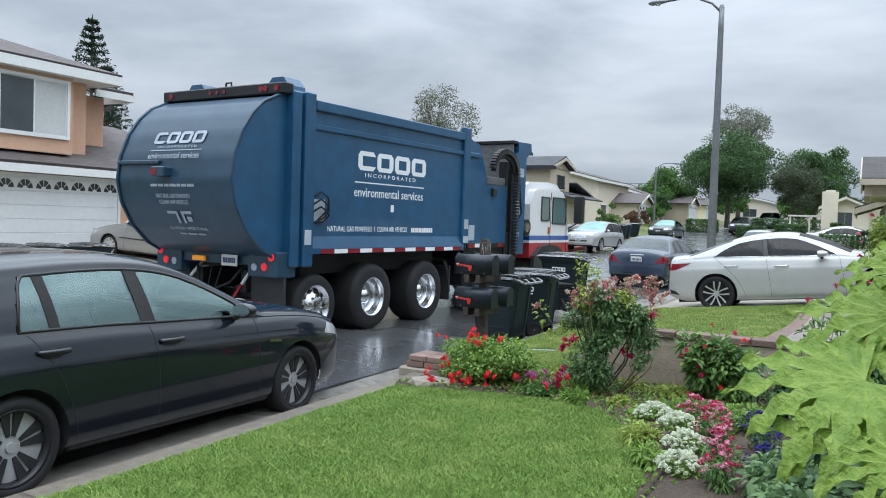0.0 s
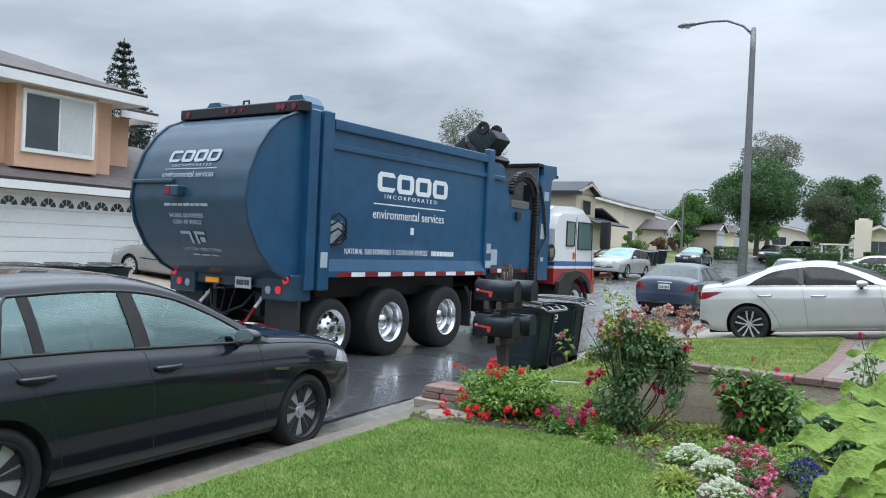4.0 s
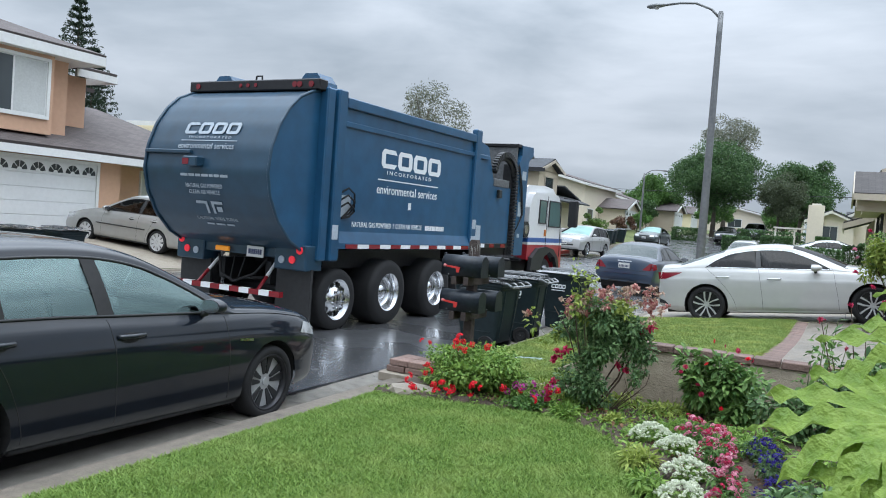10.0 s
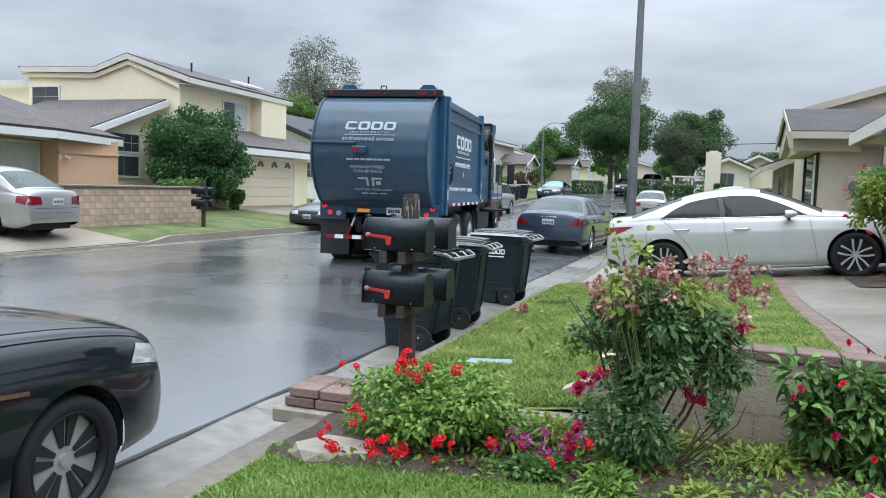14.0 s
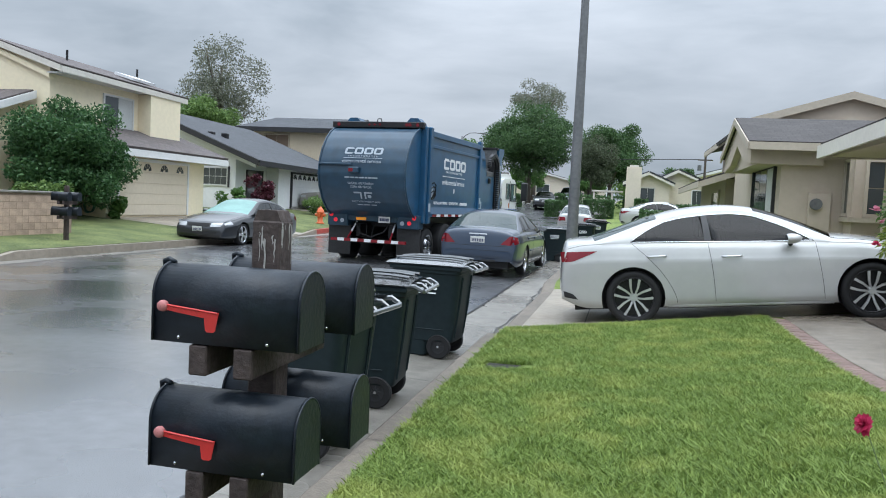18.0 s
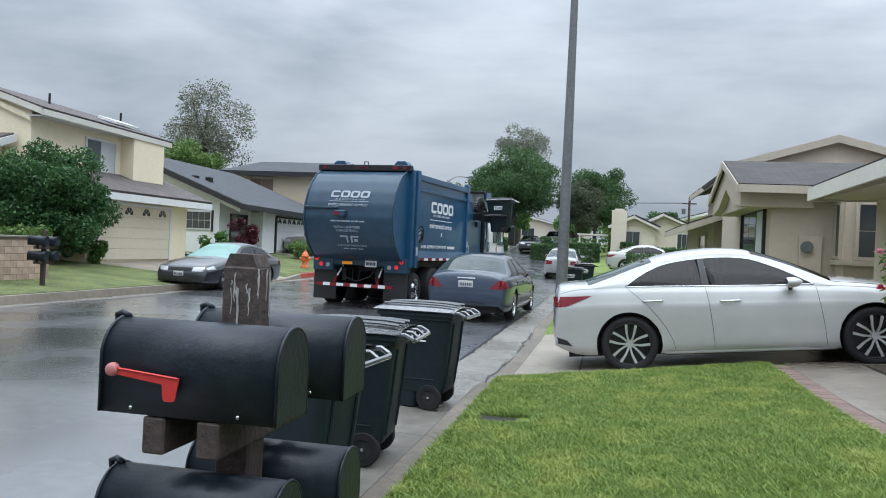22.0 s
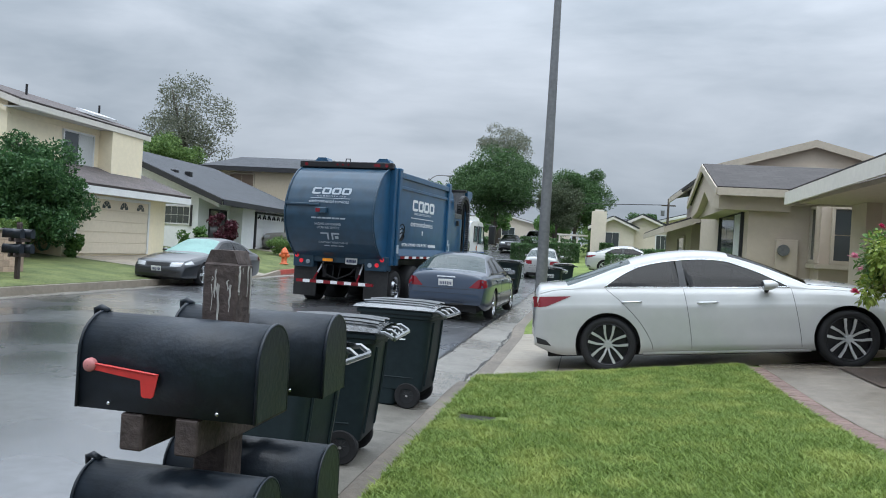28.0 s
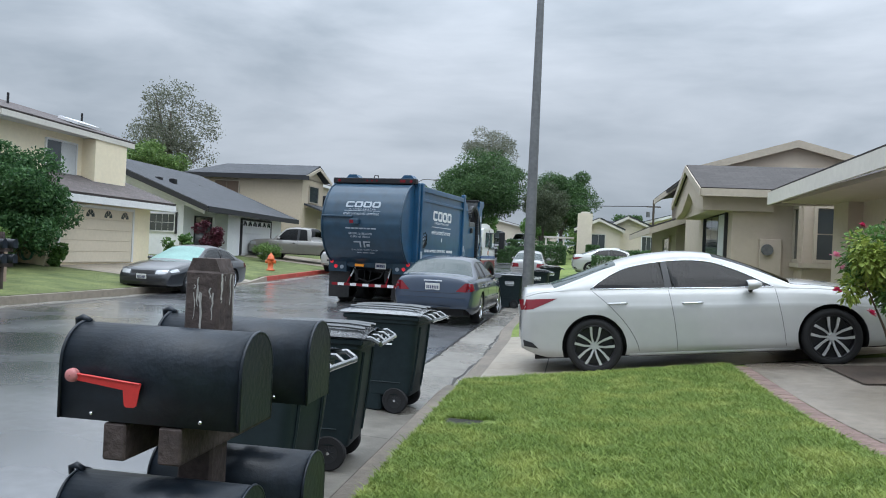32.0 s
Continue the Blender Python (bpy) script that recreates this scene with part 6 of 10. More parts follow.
for x, y in ((-14.9, 54), (-14.9, 55), (-14.8, 57)):
    tagged(copy_thing(bin_proto, pose(x, y, z_left(x, y), 0, 0, 180)), "dark wheeled bin on the kerb far up the street")

build_mailboxes(pose(-3.515, 7.52, -0.06, 0, 0, 0), "brown wooden post with four black mailboxes, red flags down")
build_mailboxes(pose(-15.55, 21.5, z_left(-15.55, 21.5), 0, 0, 184), "dark wooden post with black mailboxes beside the garden wall")
street_lamp(pose(-3.60, 21.89, -0.05), 7.40, 1.45, "tall grey steel street lamp with a curved arm beside the drive")
street_lamp(pose(-14.6, 62.0, z_left(-14.8, 62), 0, 0, 180), 5.2, 1.3, "grey street lamp far up the street", 0.09)


def build_hydrant():
    x, y = -15.6, 37.6
    t = thing("fire_hydrant", pose(x, y, z_left(x, y)), "orange-red fire hydrant on the grass verge", "hydrant")
    bm = B()
    lathe(bm, [(0.0, 0.0), (0.19, 0.0), (0.19, 0.04), (0.12, 0.06), (0.12, 0.45), (0.17, 0.47), (0.17, 0.52), (0.15, 0.54), (0.13, 0.62), (0.07, 0.69), (0.04, 0.70), (0.04, 0.75), (0.0, 0.75)], 18, pose(0, 0, 0, 0, -90, 0))
    bmesh.ops.recalc_face_normals(bm, faces=bm.faces[:])
    part("barrel", bm, M_HYD, t, smooth=True)
    for d in ((1, 0), (-1, 0), (0, -1)):
        bm = B()
        tube(bm, (0.08 * d[0], 0.08 * d[1], 0.38), (0.22 * d[0], 0.22 * d[1], 0.38), 0.075, seg=12)
        part("outlet", bm, M_HYD, t)


build_hydrant()

# ---------------------------------------------------------------- houses
S_ORANGE = mat("peach_stucco", (0.60, 0.37, 0.25), 0.85, var=0.05, scale=2.5, bump=0.15, bscale=50)
S_CREAM = mat("cream_stucco", (0.84, 0.74, 0.54), 0.85, var=0.05, scale=2.5, bump=0.15, bscale=50)
S_WHITE = mat("white_stucco", (0.78, 0.79, 0.80), 0.85, var=0.05, scale=2.5, bump=0.15, bscale=50)
S_PALE = mat("pale_beige_stucco", (0.66, 0.58, 0.485), 0.85, var=0.05, scale=2.5, bump=0.15, bscale=50)
S_BEIGE = mat("beige_stucco", (0.48, 0.405, 0.33), 0.85, var=0.05, scale=2.5, bump=0.15, bscale=50)
M_TRIM = mat("white_trim", (0.70, 0.70, 0.69), 0.55, var=0.06, scale=4)
M_TRIM_B = mat("beige_trim", (0.47, 0.41, 0.33), 0.6, var=0.08, scale=4)
M_TRIM_D = mat("black_trim", (0.025, 0.025, 0.028), 0.5, var=0.1, scale=4)
M_GDOOR = mat("white_garage_door", (0.66, 0.67, 0.67), 0.5, var=0.05, scale=3)
M_GDOOR_C = mat("cream_garage_door", (0.66, 0.58, 0.45), 0.5, var=0.05, scale=3)
M_BLIND = mat("pale_blinds", (0.50, 0.51, 0.50), 0.7, var=0.1, scale=6)


def shingles(name, c):
    m = mat(name, c, 0.8, var=0.3, scale=6, bump=0.2, bscale=50)
    nt = m.node_tree
    N, L = nt.nodes.new, nt.links.new
    b = nt.nodes["Principled BSDF"]
    br, tc, mp = N("ShaderNodeTexBrick"), N("ShaderNodeTexCoord"), N("ShaderNodeMapping")
    br.inputs["Scale"].default_value = 1.0
    br.inputs["Brick Width"].default_value, br.inputs["Row Height"].default_value = 0.32, 0.14
    br.inputs["Mortar Size"].default_value = 0.012
    br.inputs["Color1"].default_value = (*(k * 0.75 for k in c), 1)
    br.inputs["Color2"].default_value = (*(k * 1.3 for k in c), 1)
    br.inputs["Mortar"].default_value = (*(k * 0.45 for k in c), 1)
    L(tc.outputs["UV"], br.inputs["Vector"])
    mix = N("ShaderNodeMix")
    mix.data_type, mix.blend_type = "RGBA", "MIX"
    mix.inputs["Factor"].default_value = 0.6
    old = b.inputs["Base Color"].links[0].from_socket
    L(old, mix.inputs["A"])
    L(br.outputs["Color"], mix.inputs["B"])
    L(mix.outputs["Result"], b.inputs["Base Color"])
    return m


R_BROWN = shingles("brown_grey_shingles", (0.105, 0.088, 0.085))
R_GREY = shingles("grey_shingles", (0.062, 0.066, 0.074))
R_BEIGE = shingles("mottled_brown_shingles", (0.058, 0.051, 0.049))


class House:
    """Collects the parts of one house; all places are in the world, the thing's origin is at its base."""

    def __init__(self, base, label, wall, trim, roof):
        self.o = Vector(base)
        self.t = thing("house", Matrix.Translation(base), label, "house")
        self.wall, self.trim, self.roof = wall, trim, roof

    def add(self, name, bm, mt, parent=None, label=""):
        bmesh.ops.translate(bm, vec=-self.o, verts=bm.verts[:])
        return part(name, bm, mt, parent or self.t, label)

    def block(self, x0, x1, y0, y1, z0, z1, mt=None, name="wall"):
        return self.add(name, box(B(), x0, x1, y0, y1, z0, z1), mt or self.wall)

    def slope(self, a, b, c, d, th=0.14, name="roof", mt=None):
        """A roof slab through the four corners a b (eave) c d (top), with shingle rows along the eave."""
        a, b, c, d = (Vector(p) for p in (a, b, c, d))
        n = (b - a).cross(d - a).normalized()
        if n.z < 0:
            n = -n
        bm = B()
        lo = [bm.verts.new(p) for p in (a, b, c, d)]
        hi = [bm.verts.new(p + n * th) for p in (a, b, c, d)]
        fs = [bm.faces.new(hi), bm.faces.new(lo[::-1])]
        for i in range(4):
            fs.append(bm.faces.new((lo[i], lo[(i + 1) % 4], hi[(i + 1) % 4], hi[i])))
        bmesh.ops.recalc_face_normals(bm, faces=bm.faces[:])
        uv = bm.loops.layers.uv.new("UVMap")
        u = (b - a).normalized()
        v = n.cross(u)
        for f in bm.faces:
            for l in f.loops:
                l[uv].uv = ((l.vert.co - a).dot(u), (l.vert.co - a).dot(v))
        return self.add(name, bm, mt or self.roof)

    def tri(self, a, b, c, th=0.14):
        return self.slope(a, b, Vector(c) + (Vector(b) - Vector(a)).normalized() * 0.02, c, th)

    def fascia(self, p, q, h=0.2, d=0.05, mt=None, name="fascia"):
        p, q = Vector(p), Vector(q)
        bm = B()
        e = (q - p)
        side = Vector((e.y, -e.x, 0)).normalized() * d
        vs = []
        for s in (Vector((0, 0, 0)), side):
            for pt in (p, q):
                vs += [bm.verts.new(pt + s), bm.verts.new(pt + s + Vector((0, 0, h)))]
        for f in ((0, 1, 3, 2), (4, 6, 7, 5), (0, 2, 6, 4), (1, 5, 7, 3), (0, 4, 5, 1), (2, 3, 7, 6)):
            bm.faces.new([vs[i] for i in f])
        bmesh.ops.recalc_face_normals(bm, faces=bm.faces[:])
        return self.add(name, bm, mt or self.trim)

    def poly(self, pts, axis, a, b, mt=None, name="wall"):
        return self.add(name, prism(B(), pts, axis, a, b), mt or self.wall)

    def window(self, x, y0, y1, z0, z1, out=1, axis="x", cols=2, rows=1, mt=None, frame=None, fw=0.06, blind=None, bars=0.02):
        """A window on a wall that looks along the axis (out: +1 or -1): frame, panes, sill."""
        def bx(bm, u0, u1, w0, w1, d0, d1):
            a, b = sorted((x + out * d0, x + out * d1))
            return box(bm, a, b, u0, u1, w0, w1) if axis == "x" else box(bm, u0, u1, a, b, w0, w1)
        bm = B()
        for u0, u1, w0, w1 in ((y0 - fw, y1 + fw, z0 - fw, z0), (y0 - fw, y1 + fw, z1, z1 + fw), (y0 - fw, y0, z0, z1), (y1, y1 + fw, z0, z1)):
            bx(bm, u0, u1, w0, w1, -0.06, 0.05)
        fr = self.add("window", bm, frame or self.trim)
        dy, dz = (y1 - y0) / cols, (z1 - z0) / rows
        for i in range(cols):
            for j in range(rows):
                bm = B()
                bx(bm, y0 + i * dy + bars / 2, y0 + (i + 1) * dy - bars / 2, z0 + j * dz + bars / 2, z0 + (j + 1) * dz - bars / 2, 0.0, 0.012)
                pm = mt or M_PANE
                if blind is not None and i in blind:
                    pm = M_BLIND
                part("pane", self._shift(bm), pm, fr)
        bm = B()
        bx(bm, y0, y1, z0, z1, -0.01, 0.004)
        part("mullions", self._shift(bm), frame or self.trim, fr)
        return fr

    def _shift(self, bm):
        bmesh.ops.translate(bm, vec=-self.o, verts=bm.verts[:])
        return bm

    def garage(self, x, y0, y1, z0, z1, out=1, mt=None, lites=8, style="arch"):
        """A sectional door: panels in rows, and small arched lights in the top row."""
        mt = mt or M_GDOOR
        bm = B()
        box(bm, x - 0.05, x + 0.01 * out, y0, y1, z0, z1)
        d = self.add("garage_door", bm, mt)
        n = 5
        h = (z1 - z0) / n
        for k in range(n):
            bm = B()
            box(bm, x, x + 0.03 * out, y0 + 0.01, y1 - 0.01, z0 + k * h + 0.008, z0 + (k + 1) * h - 0.008, 0.006)
            part("panel", self._shift(bm), mt, d)
        w = (y1 - y0) / lites
        for k in range(lites):
            c = y0 + (k + 0.5) * w
            z = z1 - h * 0.82
            if style == "arch":
                for j in range(4):
                    a0, a1 = math.pi * (j + 0.08) / 4, math.pi * (j + 0.92) / 4
                    r0, r1 = 0.08, min(0.24, w * 0.42)
                    bm = B()
                    pts = [(c + r0 * math.cos(a0), z + r0 * math.sin(a0)), (c + r1 * math.cos(a0), z + r1 * 1.1 * math.sin(a0)), (c + r1 * math.cos((a0 + a1) / 2), z + r1 * 1.1 * math.sin((a0 + a1) / 2)), (c + r1 * math.cos(a1), z + r1 * 1.1 * math.sin(a1)), (c + r0 * math.cos(a1), z + r0 * math.sin(a1))]
                    prism(bm, pts, "x", x + 0.026, x + 0.036)
                    part("pane", self._shift(bm), M_PANE, d)
        for q in ((y0 - 0.1, y0, z0, z1 + 0.1), (y1, y1 + 0.1, z0, z1 + 0.1), (y0, y1, z1, z1 + 0.1)):
            bm = B()
            box(bm, x - 0.02, x + 0.05, *q)
            part("door_frame", self._shift(bm), self.trim, d)
        return d


def house_peach():
    g = 0.3
    h = House((-24, 15, g), "peach stucco two-storey house with white garage door and brown roofs", S_ORANGE, M_TRIM, R_BROWN)
    h.block(-30, -20.55, 10.6, 17.5, g - 0.5, 2.45)
    h.garage(-20.52, 12.15, 16.58, g + 0.02, 2.27)
    h.block(-30, -21.3, 17.5, 21.0, g - 0.5, 2.45)
    h.block(-30, -20.55, 21.2, 23.7, g - 0.5, 2.45)
    h.block(-20.62, -20.5, 21.2, 23.72, 1.98, 2.05, name="stucco_band")
    h.window(-21.27, 18.95, 21.1, g + 0.3, 2.25, cols=14, blind=tuple(range(14)), frame=M_TRIM, bars=0.012)
    # lower roof and its fascia
    E, Rz, Rx = -20.05, 4.35, -24.6
    C = (-20.75, 24.1, 2.50)
    h.slope((E, 10.0, 2.55), (E, 20.7, 2.55), (Rx, 19.6, Rz), (Rx, 10.0, Rz))
    h.tri((E, 20.7, 2.55), C, (Rx, 19.6, Rz))
    h.slope(C, (-30.5, 24.1, 2.50), (-29, 19.6, Rz), (Rx, 19.6, Rz))
    h.fascia((E, 10.0, 2.38), (E, 20.7, 2.38), 0.22)
    h.fascia((E, 20.7, 2.38), (C[0], C[1], 2.33), 0.22)
    h.fascia((C[0], C[1], 2.33), (-30, 24.1, 2.33), 0.22)
    h.block(-30, E - 0.02, 10.0, 20.65, 2.40, 2.45, mt=M_TRIM, name="soffit")
    h.block(-30, -20.78, 20.65, 24.05, 2.36, 2.41, mt=M_TRIM, name="soffit")
    # upper storey
    h.block(-30, -21.0, 7.0, 15.8, 2.4, 5.3)
    h.block(-30, -22.0, 15.7, 17.2, 2.4, 5.05)
    h.block(-30, -24.2, 17.1, 18.7, 2.4, 4.75)
    h.block(-21.05, -20.55, 12.55, 15.02, 3.0, 5.25, name="bay")
    h.window(-20.53, 12.8, 14.8, 3.5, 5.02, cols=2, blind=(1,), bars=0.06, fw=0.09)
    top, rx, rz = 5.42, -25.4, 7.15
    h.slope((-20.25, 5.5, top), (-20.25, 16.45, top), (rx, 11.5, rz), (rx, 8.1, rz))
    h.tri((-20.25, 16.45, top), (-30.5, 16.45, top), (rx, 11.5, rz))
    h.fascia((-20.25, 5.5, top - 0.2), (-20.25, 16.45, top - 0.2), 0.27)
    h.fascia((-20.25, 16.45, top - 0.2), (-30, 16.45, top - 0.2), 0.27)
    h.block(-30, -20.27, 5.5, 16.4, top - 0.2, top - 0.12, mt=M_TRIM, name="soffit")
    h.slope((-21.4, 16.4, 5.15), (-21.4, 17.85, 5.15), (-25, 17.0, 5.9), (-25, 16.4, 5.9))
    h.fascia((-21.4, 16.4, 4.98), (-21.4, 17.85, 4.98), 0.22)
    h.fascia((-21.4, 17.85, 4.98), (-26, 17.85, 4.98), 0.22)
    h.block(-27, -23.9, 17.2, 18.7, 4.7, 4.9, mt=M_TRIM, name="fascia")
    h.slope((-23.7, 17.0, 4.9), (-23.7, 18.85, 4.9), (-27, 18.0, 5.4), (-27, 17.0, 5.4))
    # lamp by the garage, porch lamps
    bm = B()
    box(bm, -20.55, -20.42, 11.85, 11.98, 1.75, 2.0, 0.02)
    h.add("wall_lamp", bm, M_DARKM)
    for dy in (-0.09, 0.09):
        h.add("flood_lamp", tube(B(), (-20.5, 21.3 + dy, 1.9), (-20.38, 21.3 + 2 * dy, 1.82), 0.03, 0.05, 10), M_WHITE)


M_TRIM_C = mat("cream_trim", (0.62, 0.59, 0.53), 0.55, var=0.06, scale=4)


def house_cream():
    g = 0.32
    h = House((-24, 29, g), "cream stucco two-storey house with white trim and brown shingles", S_CREAM, M_TRIM, R_BROWN)
    # upper body: low parapet then the main eave
    ax, az, ev = -23.03, 5.93, 4.98
    h.block(-28.1, -24.4, 24.9, 27.1, g - 0.5, 3.2)
    h.poly([(-28.1, g - 0.5), (-28.1, 5.42), (-24.6, 5.3), (ax, az - 0.1), (-20.75, 5.05), (-20.75, g - 0.5)], "y", 27.1, 33.9)
    h.block(-31.5, -28.1, 27.4, 33.9, g - 0.5, 4.95)
    h.fascia((-31.8, 27.2, 4.9), (-28.1, 27.2, 4.9), 0.22)
    # gable that looks down the street: flat stretch, two rakes with a second band below
    for dz, dy, hh, mt in ((0.0, 26.93, 0.2, M_TRIM_C), (-0.19, 27.03, 0.17, S_CREAM)):
        h.fascia((-28.3, dy, 5.40 + dz), (-24.62, dy, 5.30 + dz), hh, mt=mt)
        h.fascia((-24.62, dy, 5.30 + dz), (ax, dy, az - 0.15 + dz), hh, mt=mt)
        h.fascia((ax, dy, az - 0.15 + dz), (-20.2 if dz == 0 else -20.7, dy, ev - 0.13 + dz), hh, mt=mt)
    h.fascia((-20.2, 26.9, ev - 0.14), (-20.2, 34.2, ev - 0.22), 0.2, mt=M_TRIM_C)
    h.fascia((-20.2, 34.2, ev - 0.22), (ax, 34.2, az - 0.35), 0.2)
    h.slope((-20.15, 26.88, ev + 0.05), (-20.15, 34.24, ev - 0.03), (ax, 34.24, az - 0.12), (ax, 26.88, az + 0.02), 0.06)
    h.slope((-24.62, 34.24, 5.38), (-24.62, 26.88, 5.46), (ax, 26.88, az + 0.02), (ax, 34.24, az - 0.12), 0.06)
    h.slope((-28.4, 34.2, 5.50), (-28.4, 26.89, 5.56), (-24.62, 26.89, 5.46), (-24.62, 34.2, 5.38), 0.06)
    h.block(-20.8, -20.22, 26.98, 34.0, ev - 0.17, ev - 0.13, mt=M_TRIM, name="soffit")
    h.block(-20.8, -20.72, 27.2, 33.8, 4.62, 4.69, name="stucco_band")
    h.window(-20.73, 29.75, 31.35, 3.3, 4.5, cols=2, blind=(1,))
    h.block(-20.8, -20.2, 31.75, 33.75, 3.0, 4.80, name="bay")
    h.window(27.08, -27.85, -26.5, 4.05, 4.8, out=-1, axis="y", cols=2, rows=2)
    # skylight and vent pipes
    h.slope((-20.9, 31.6, 5.30), (-20.9, 33.0, 5.29), (-21.7, 33.0, 5.53), (-21.7, 31.6, 5.54), 0.1, "skylight", M_WHITE)
    for x, y in ((-22.0, 29.4), (-21.9, 33.3)):
        h.add("vent_pipe", tube(B(), (x, y, 5.3), (x, y, 6.0), 0.04, seg=8), M_DARKM)
    # garage wing
    h.block(-21.2, -19.2, 27.9, 33.95, g - 0.5, 2.45)
    h.garage(-19.17, 28.5, 32.65, g, 2.2, mt=M_GDOOR_C, lites=4)
    h.slope((-18.6, 27.4, 2.52), (-18.6, 34.75, 2.52), (-20.8, 34.75, 3.3), (-20.8, 27.4, 3.3))
    h.fascia((-18.6, 27.4, 2.33), (-18.6, 34.75, 2.33), 0.24)
    h.fascia((-18.6, 34.75, 2.33), (-20.8, 34.75, 2.33), 0.24)
    h.block(-20.8, -18.62, 27.4, 34.7, 2.36, 2.44, mt=M_TRIM, name="soffit")
    # entry wing with arched window
    h.poly([(23.6, g - 0.5), (23.6, 2.85), (26.95, 4.0), (27.05, 3.9), (27.05, g - 0.5)], "x", -24.5, -21.73)
    h.slope((-21.24, 23.04, 2.77), (-21.24, 26.98, 4.17), (-27, 26.98, 4.17), (-27, 23.04, 2.77), 0.1)
    h.fascia((-21.2, 23.04, 2.6), (-21.2, 27.0, 4.0), 0.24)
    h.slope((-20.6, 27.0, 3.75), (-20.6, 29.0, 3.25), (-20.8, 29.0, 3.25), (-20.8, 27.0, 3.75), 0.1)
    h.window(-21.7, 24.5, 26.0, 1.36, 2.06, cols=2)
    h.window(-21.7, 24.5, 26.0, 2.23, 2.85, cols=4, rows=2, fw=0.04)


def house_white():
    g = 0.55
    h = House((-25, 41, g), "white stucco single-storey house with black trim, grey shingles", S_WHITE, M_TRIM_D, R_GREY)
    h.poly([(-30.5, g - 0.8), (-30.5, 2.9), (-25.6, 5.0), (-20.6, 3.12), (-20.6, g - 0.8)], "y", 39.2, 49.5)
    h.block(-20.7, -19.9, 42.4, 49.5, g - 0.8, 2.6)
    h.garage(-19.87, 44.0, 47.8, g + 0.1, 2.4, lites=6)
    E = -19.1
    h.slope((E, 38.6, 2.72), (E, 50.2, 2.62), (-25.6, 50.2, 5.1), (-25.6, 38.6, 5.2), 0.1)
    h.slope((-31.5, 50.2, 2.72), (-31.5, 38.6, 2.72), (-25.6, 38.6, 5.2), (-25.6, 50.2, 5.1), 0.1)
    h.fascia((E, 38.6, 2.56), (E, 50.2, 2.46), 0.24)
    h.fascia((-25.6, 38.55, 5.02), (E, 38.55, 2.56), 0.26)
    h.fascia((-25.6, 38.9, 4.82), (E - 0.3, 38.9, 2.46), 0.18, mt=M_WHITE)
    h.window(39.18, -22.26, -21.03, 1.62, 2.4, out=-1, axis="y", cols=4, rows=2, frame=M_TRIM, fw=0.05)
    h.window(-20.57, 40.3, 41.9, 1.1, 2.35, cols=2, frame=M_TRIM_D)
    h.block(-20.98, -20.90, 39.13, 39.2, 1.5, 2.5, mt=M_TRIM_D, name="shutter")
    h.block(-19.92, -19.84, 43.86, 43.98, g, 2.5, mt=M_TRIM_D, name="trim_board")
    for x, y in ((-22.5, 40.2), (-22.2, 41.0), (-22.9, 45.0)):
        h.add("roof_vent", box(B(), x - 0.15, x + 0.15, y - 0.15, y + 0.15, 3.4, 4.2, 0.03), M_DARKM)


def house_tan():
    g = 1.0
    h = House((-25, 56, g), "tan two-storey house with a low grey hipped roof", mat("tan_stucco", (0.52, 0.44, 0.335), 0.85, var=0.05, scale=2.5, bump=0.15, bscale=50), M_TRIM_B, R_GREY)
    h.block(-26.9, -19.6, 52.0, 56.0, g - 1, 5.45)
    h.slope((-27.3, 51.5, 5.45), (-19.2, 51.5, 5.45), (-19.2, 54.0, 6.3), (-25.6, 54.0, 6.3), 0.1)
    h.slope((-19.2, 56.5, 5.45), (-27.3, 56.5, 5.45), (-25.6, 54.0, 6.3), (-19.2, 54.0, 6.3), 0.1)
    h.fascia((-27.3, 51.5, 5.25), (-19.0, 51.5, 5.25), 0.26, mt=M_TRIM_D)
    h.poly([(52.0, 5.4), (56.0, 5.4), (54.0, 6.1)], "x", -19.75, -19.6)
    h.fascia((-19.2, 51.5, 5.32), (-19.2, 54.0, 6.07), 0.2)
    h.fascia((-19.2, 54.0, 6.07), (-19.2, 56.5, 5.32), 0.2)
    h.block(-19.7, -19.4, 52.5, 55.8, 3.6, 3.75, name="stucco_band")
    h.window(-19.57, 53.2, 54.9, 4.0, 5.0, cols=2)
    h.window(51.97, -26.6, -26.0, 3.9, 5.0, out=-1, axis="y", cols=1)
    h.window(51.97, -25.4, -23.8, 3.9, 5.1, out=-1, axis="y", cols=2, mt=mat("brown_blind", (0.16, 0.11, 0.08), 0.7), blind=())
    h.slope((-18.2, 52.4, 3.3), (-18.2, 60.0, 3.3), (-19.7, 60, 3.8), (-19.7, 52.4, 3.8), 0.1)
    h.block(-28.0, -19.6, 56.0, 60.0, g - 1, 3.6)
    h.slope((-19.0, 60.3, 3.6), (-28, 60.3, 3.6), (-28, 56.0, 4.5), (-19.0, 56.0, 4.5), 0.1)
    h.block(-19.7, -19.55, 55.0, 59.5, g, 3.0, mt=M_GDOOR_C, name="garage_front")
    for x in (-24.6, -22.4):
        h.add("roof_vent", box(B(), x - 0.3, x + 0.3, 53.6, 54.1, 5.9, 6.25, 0.03), M_DARKM)


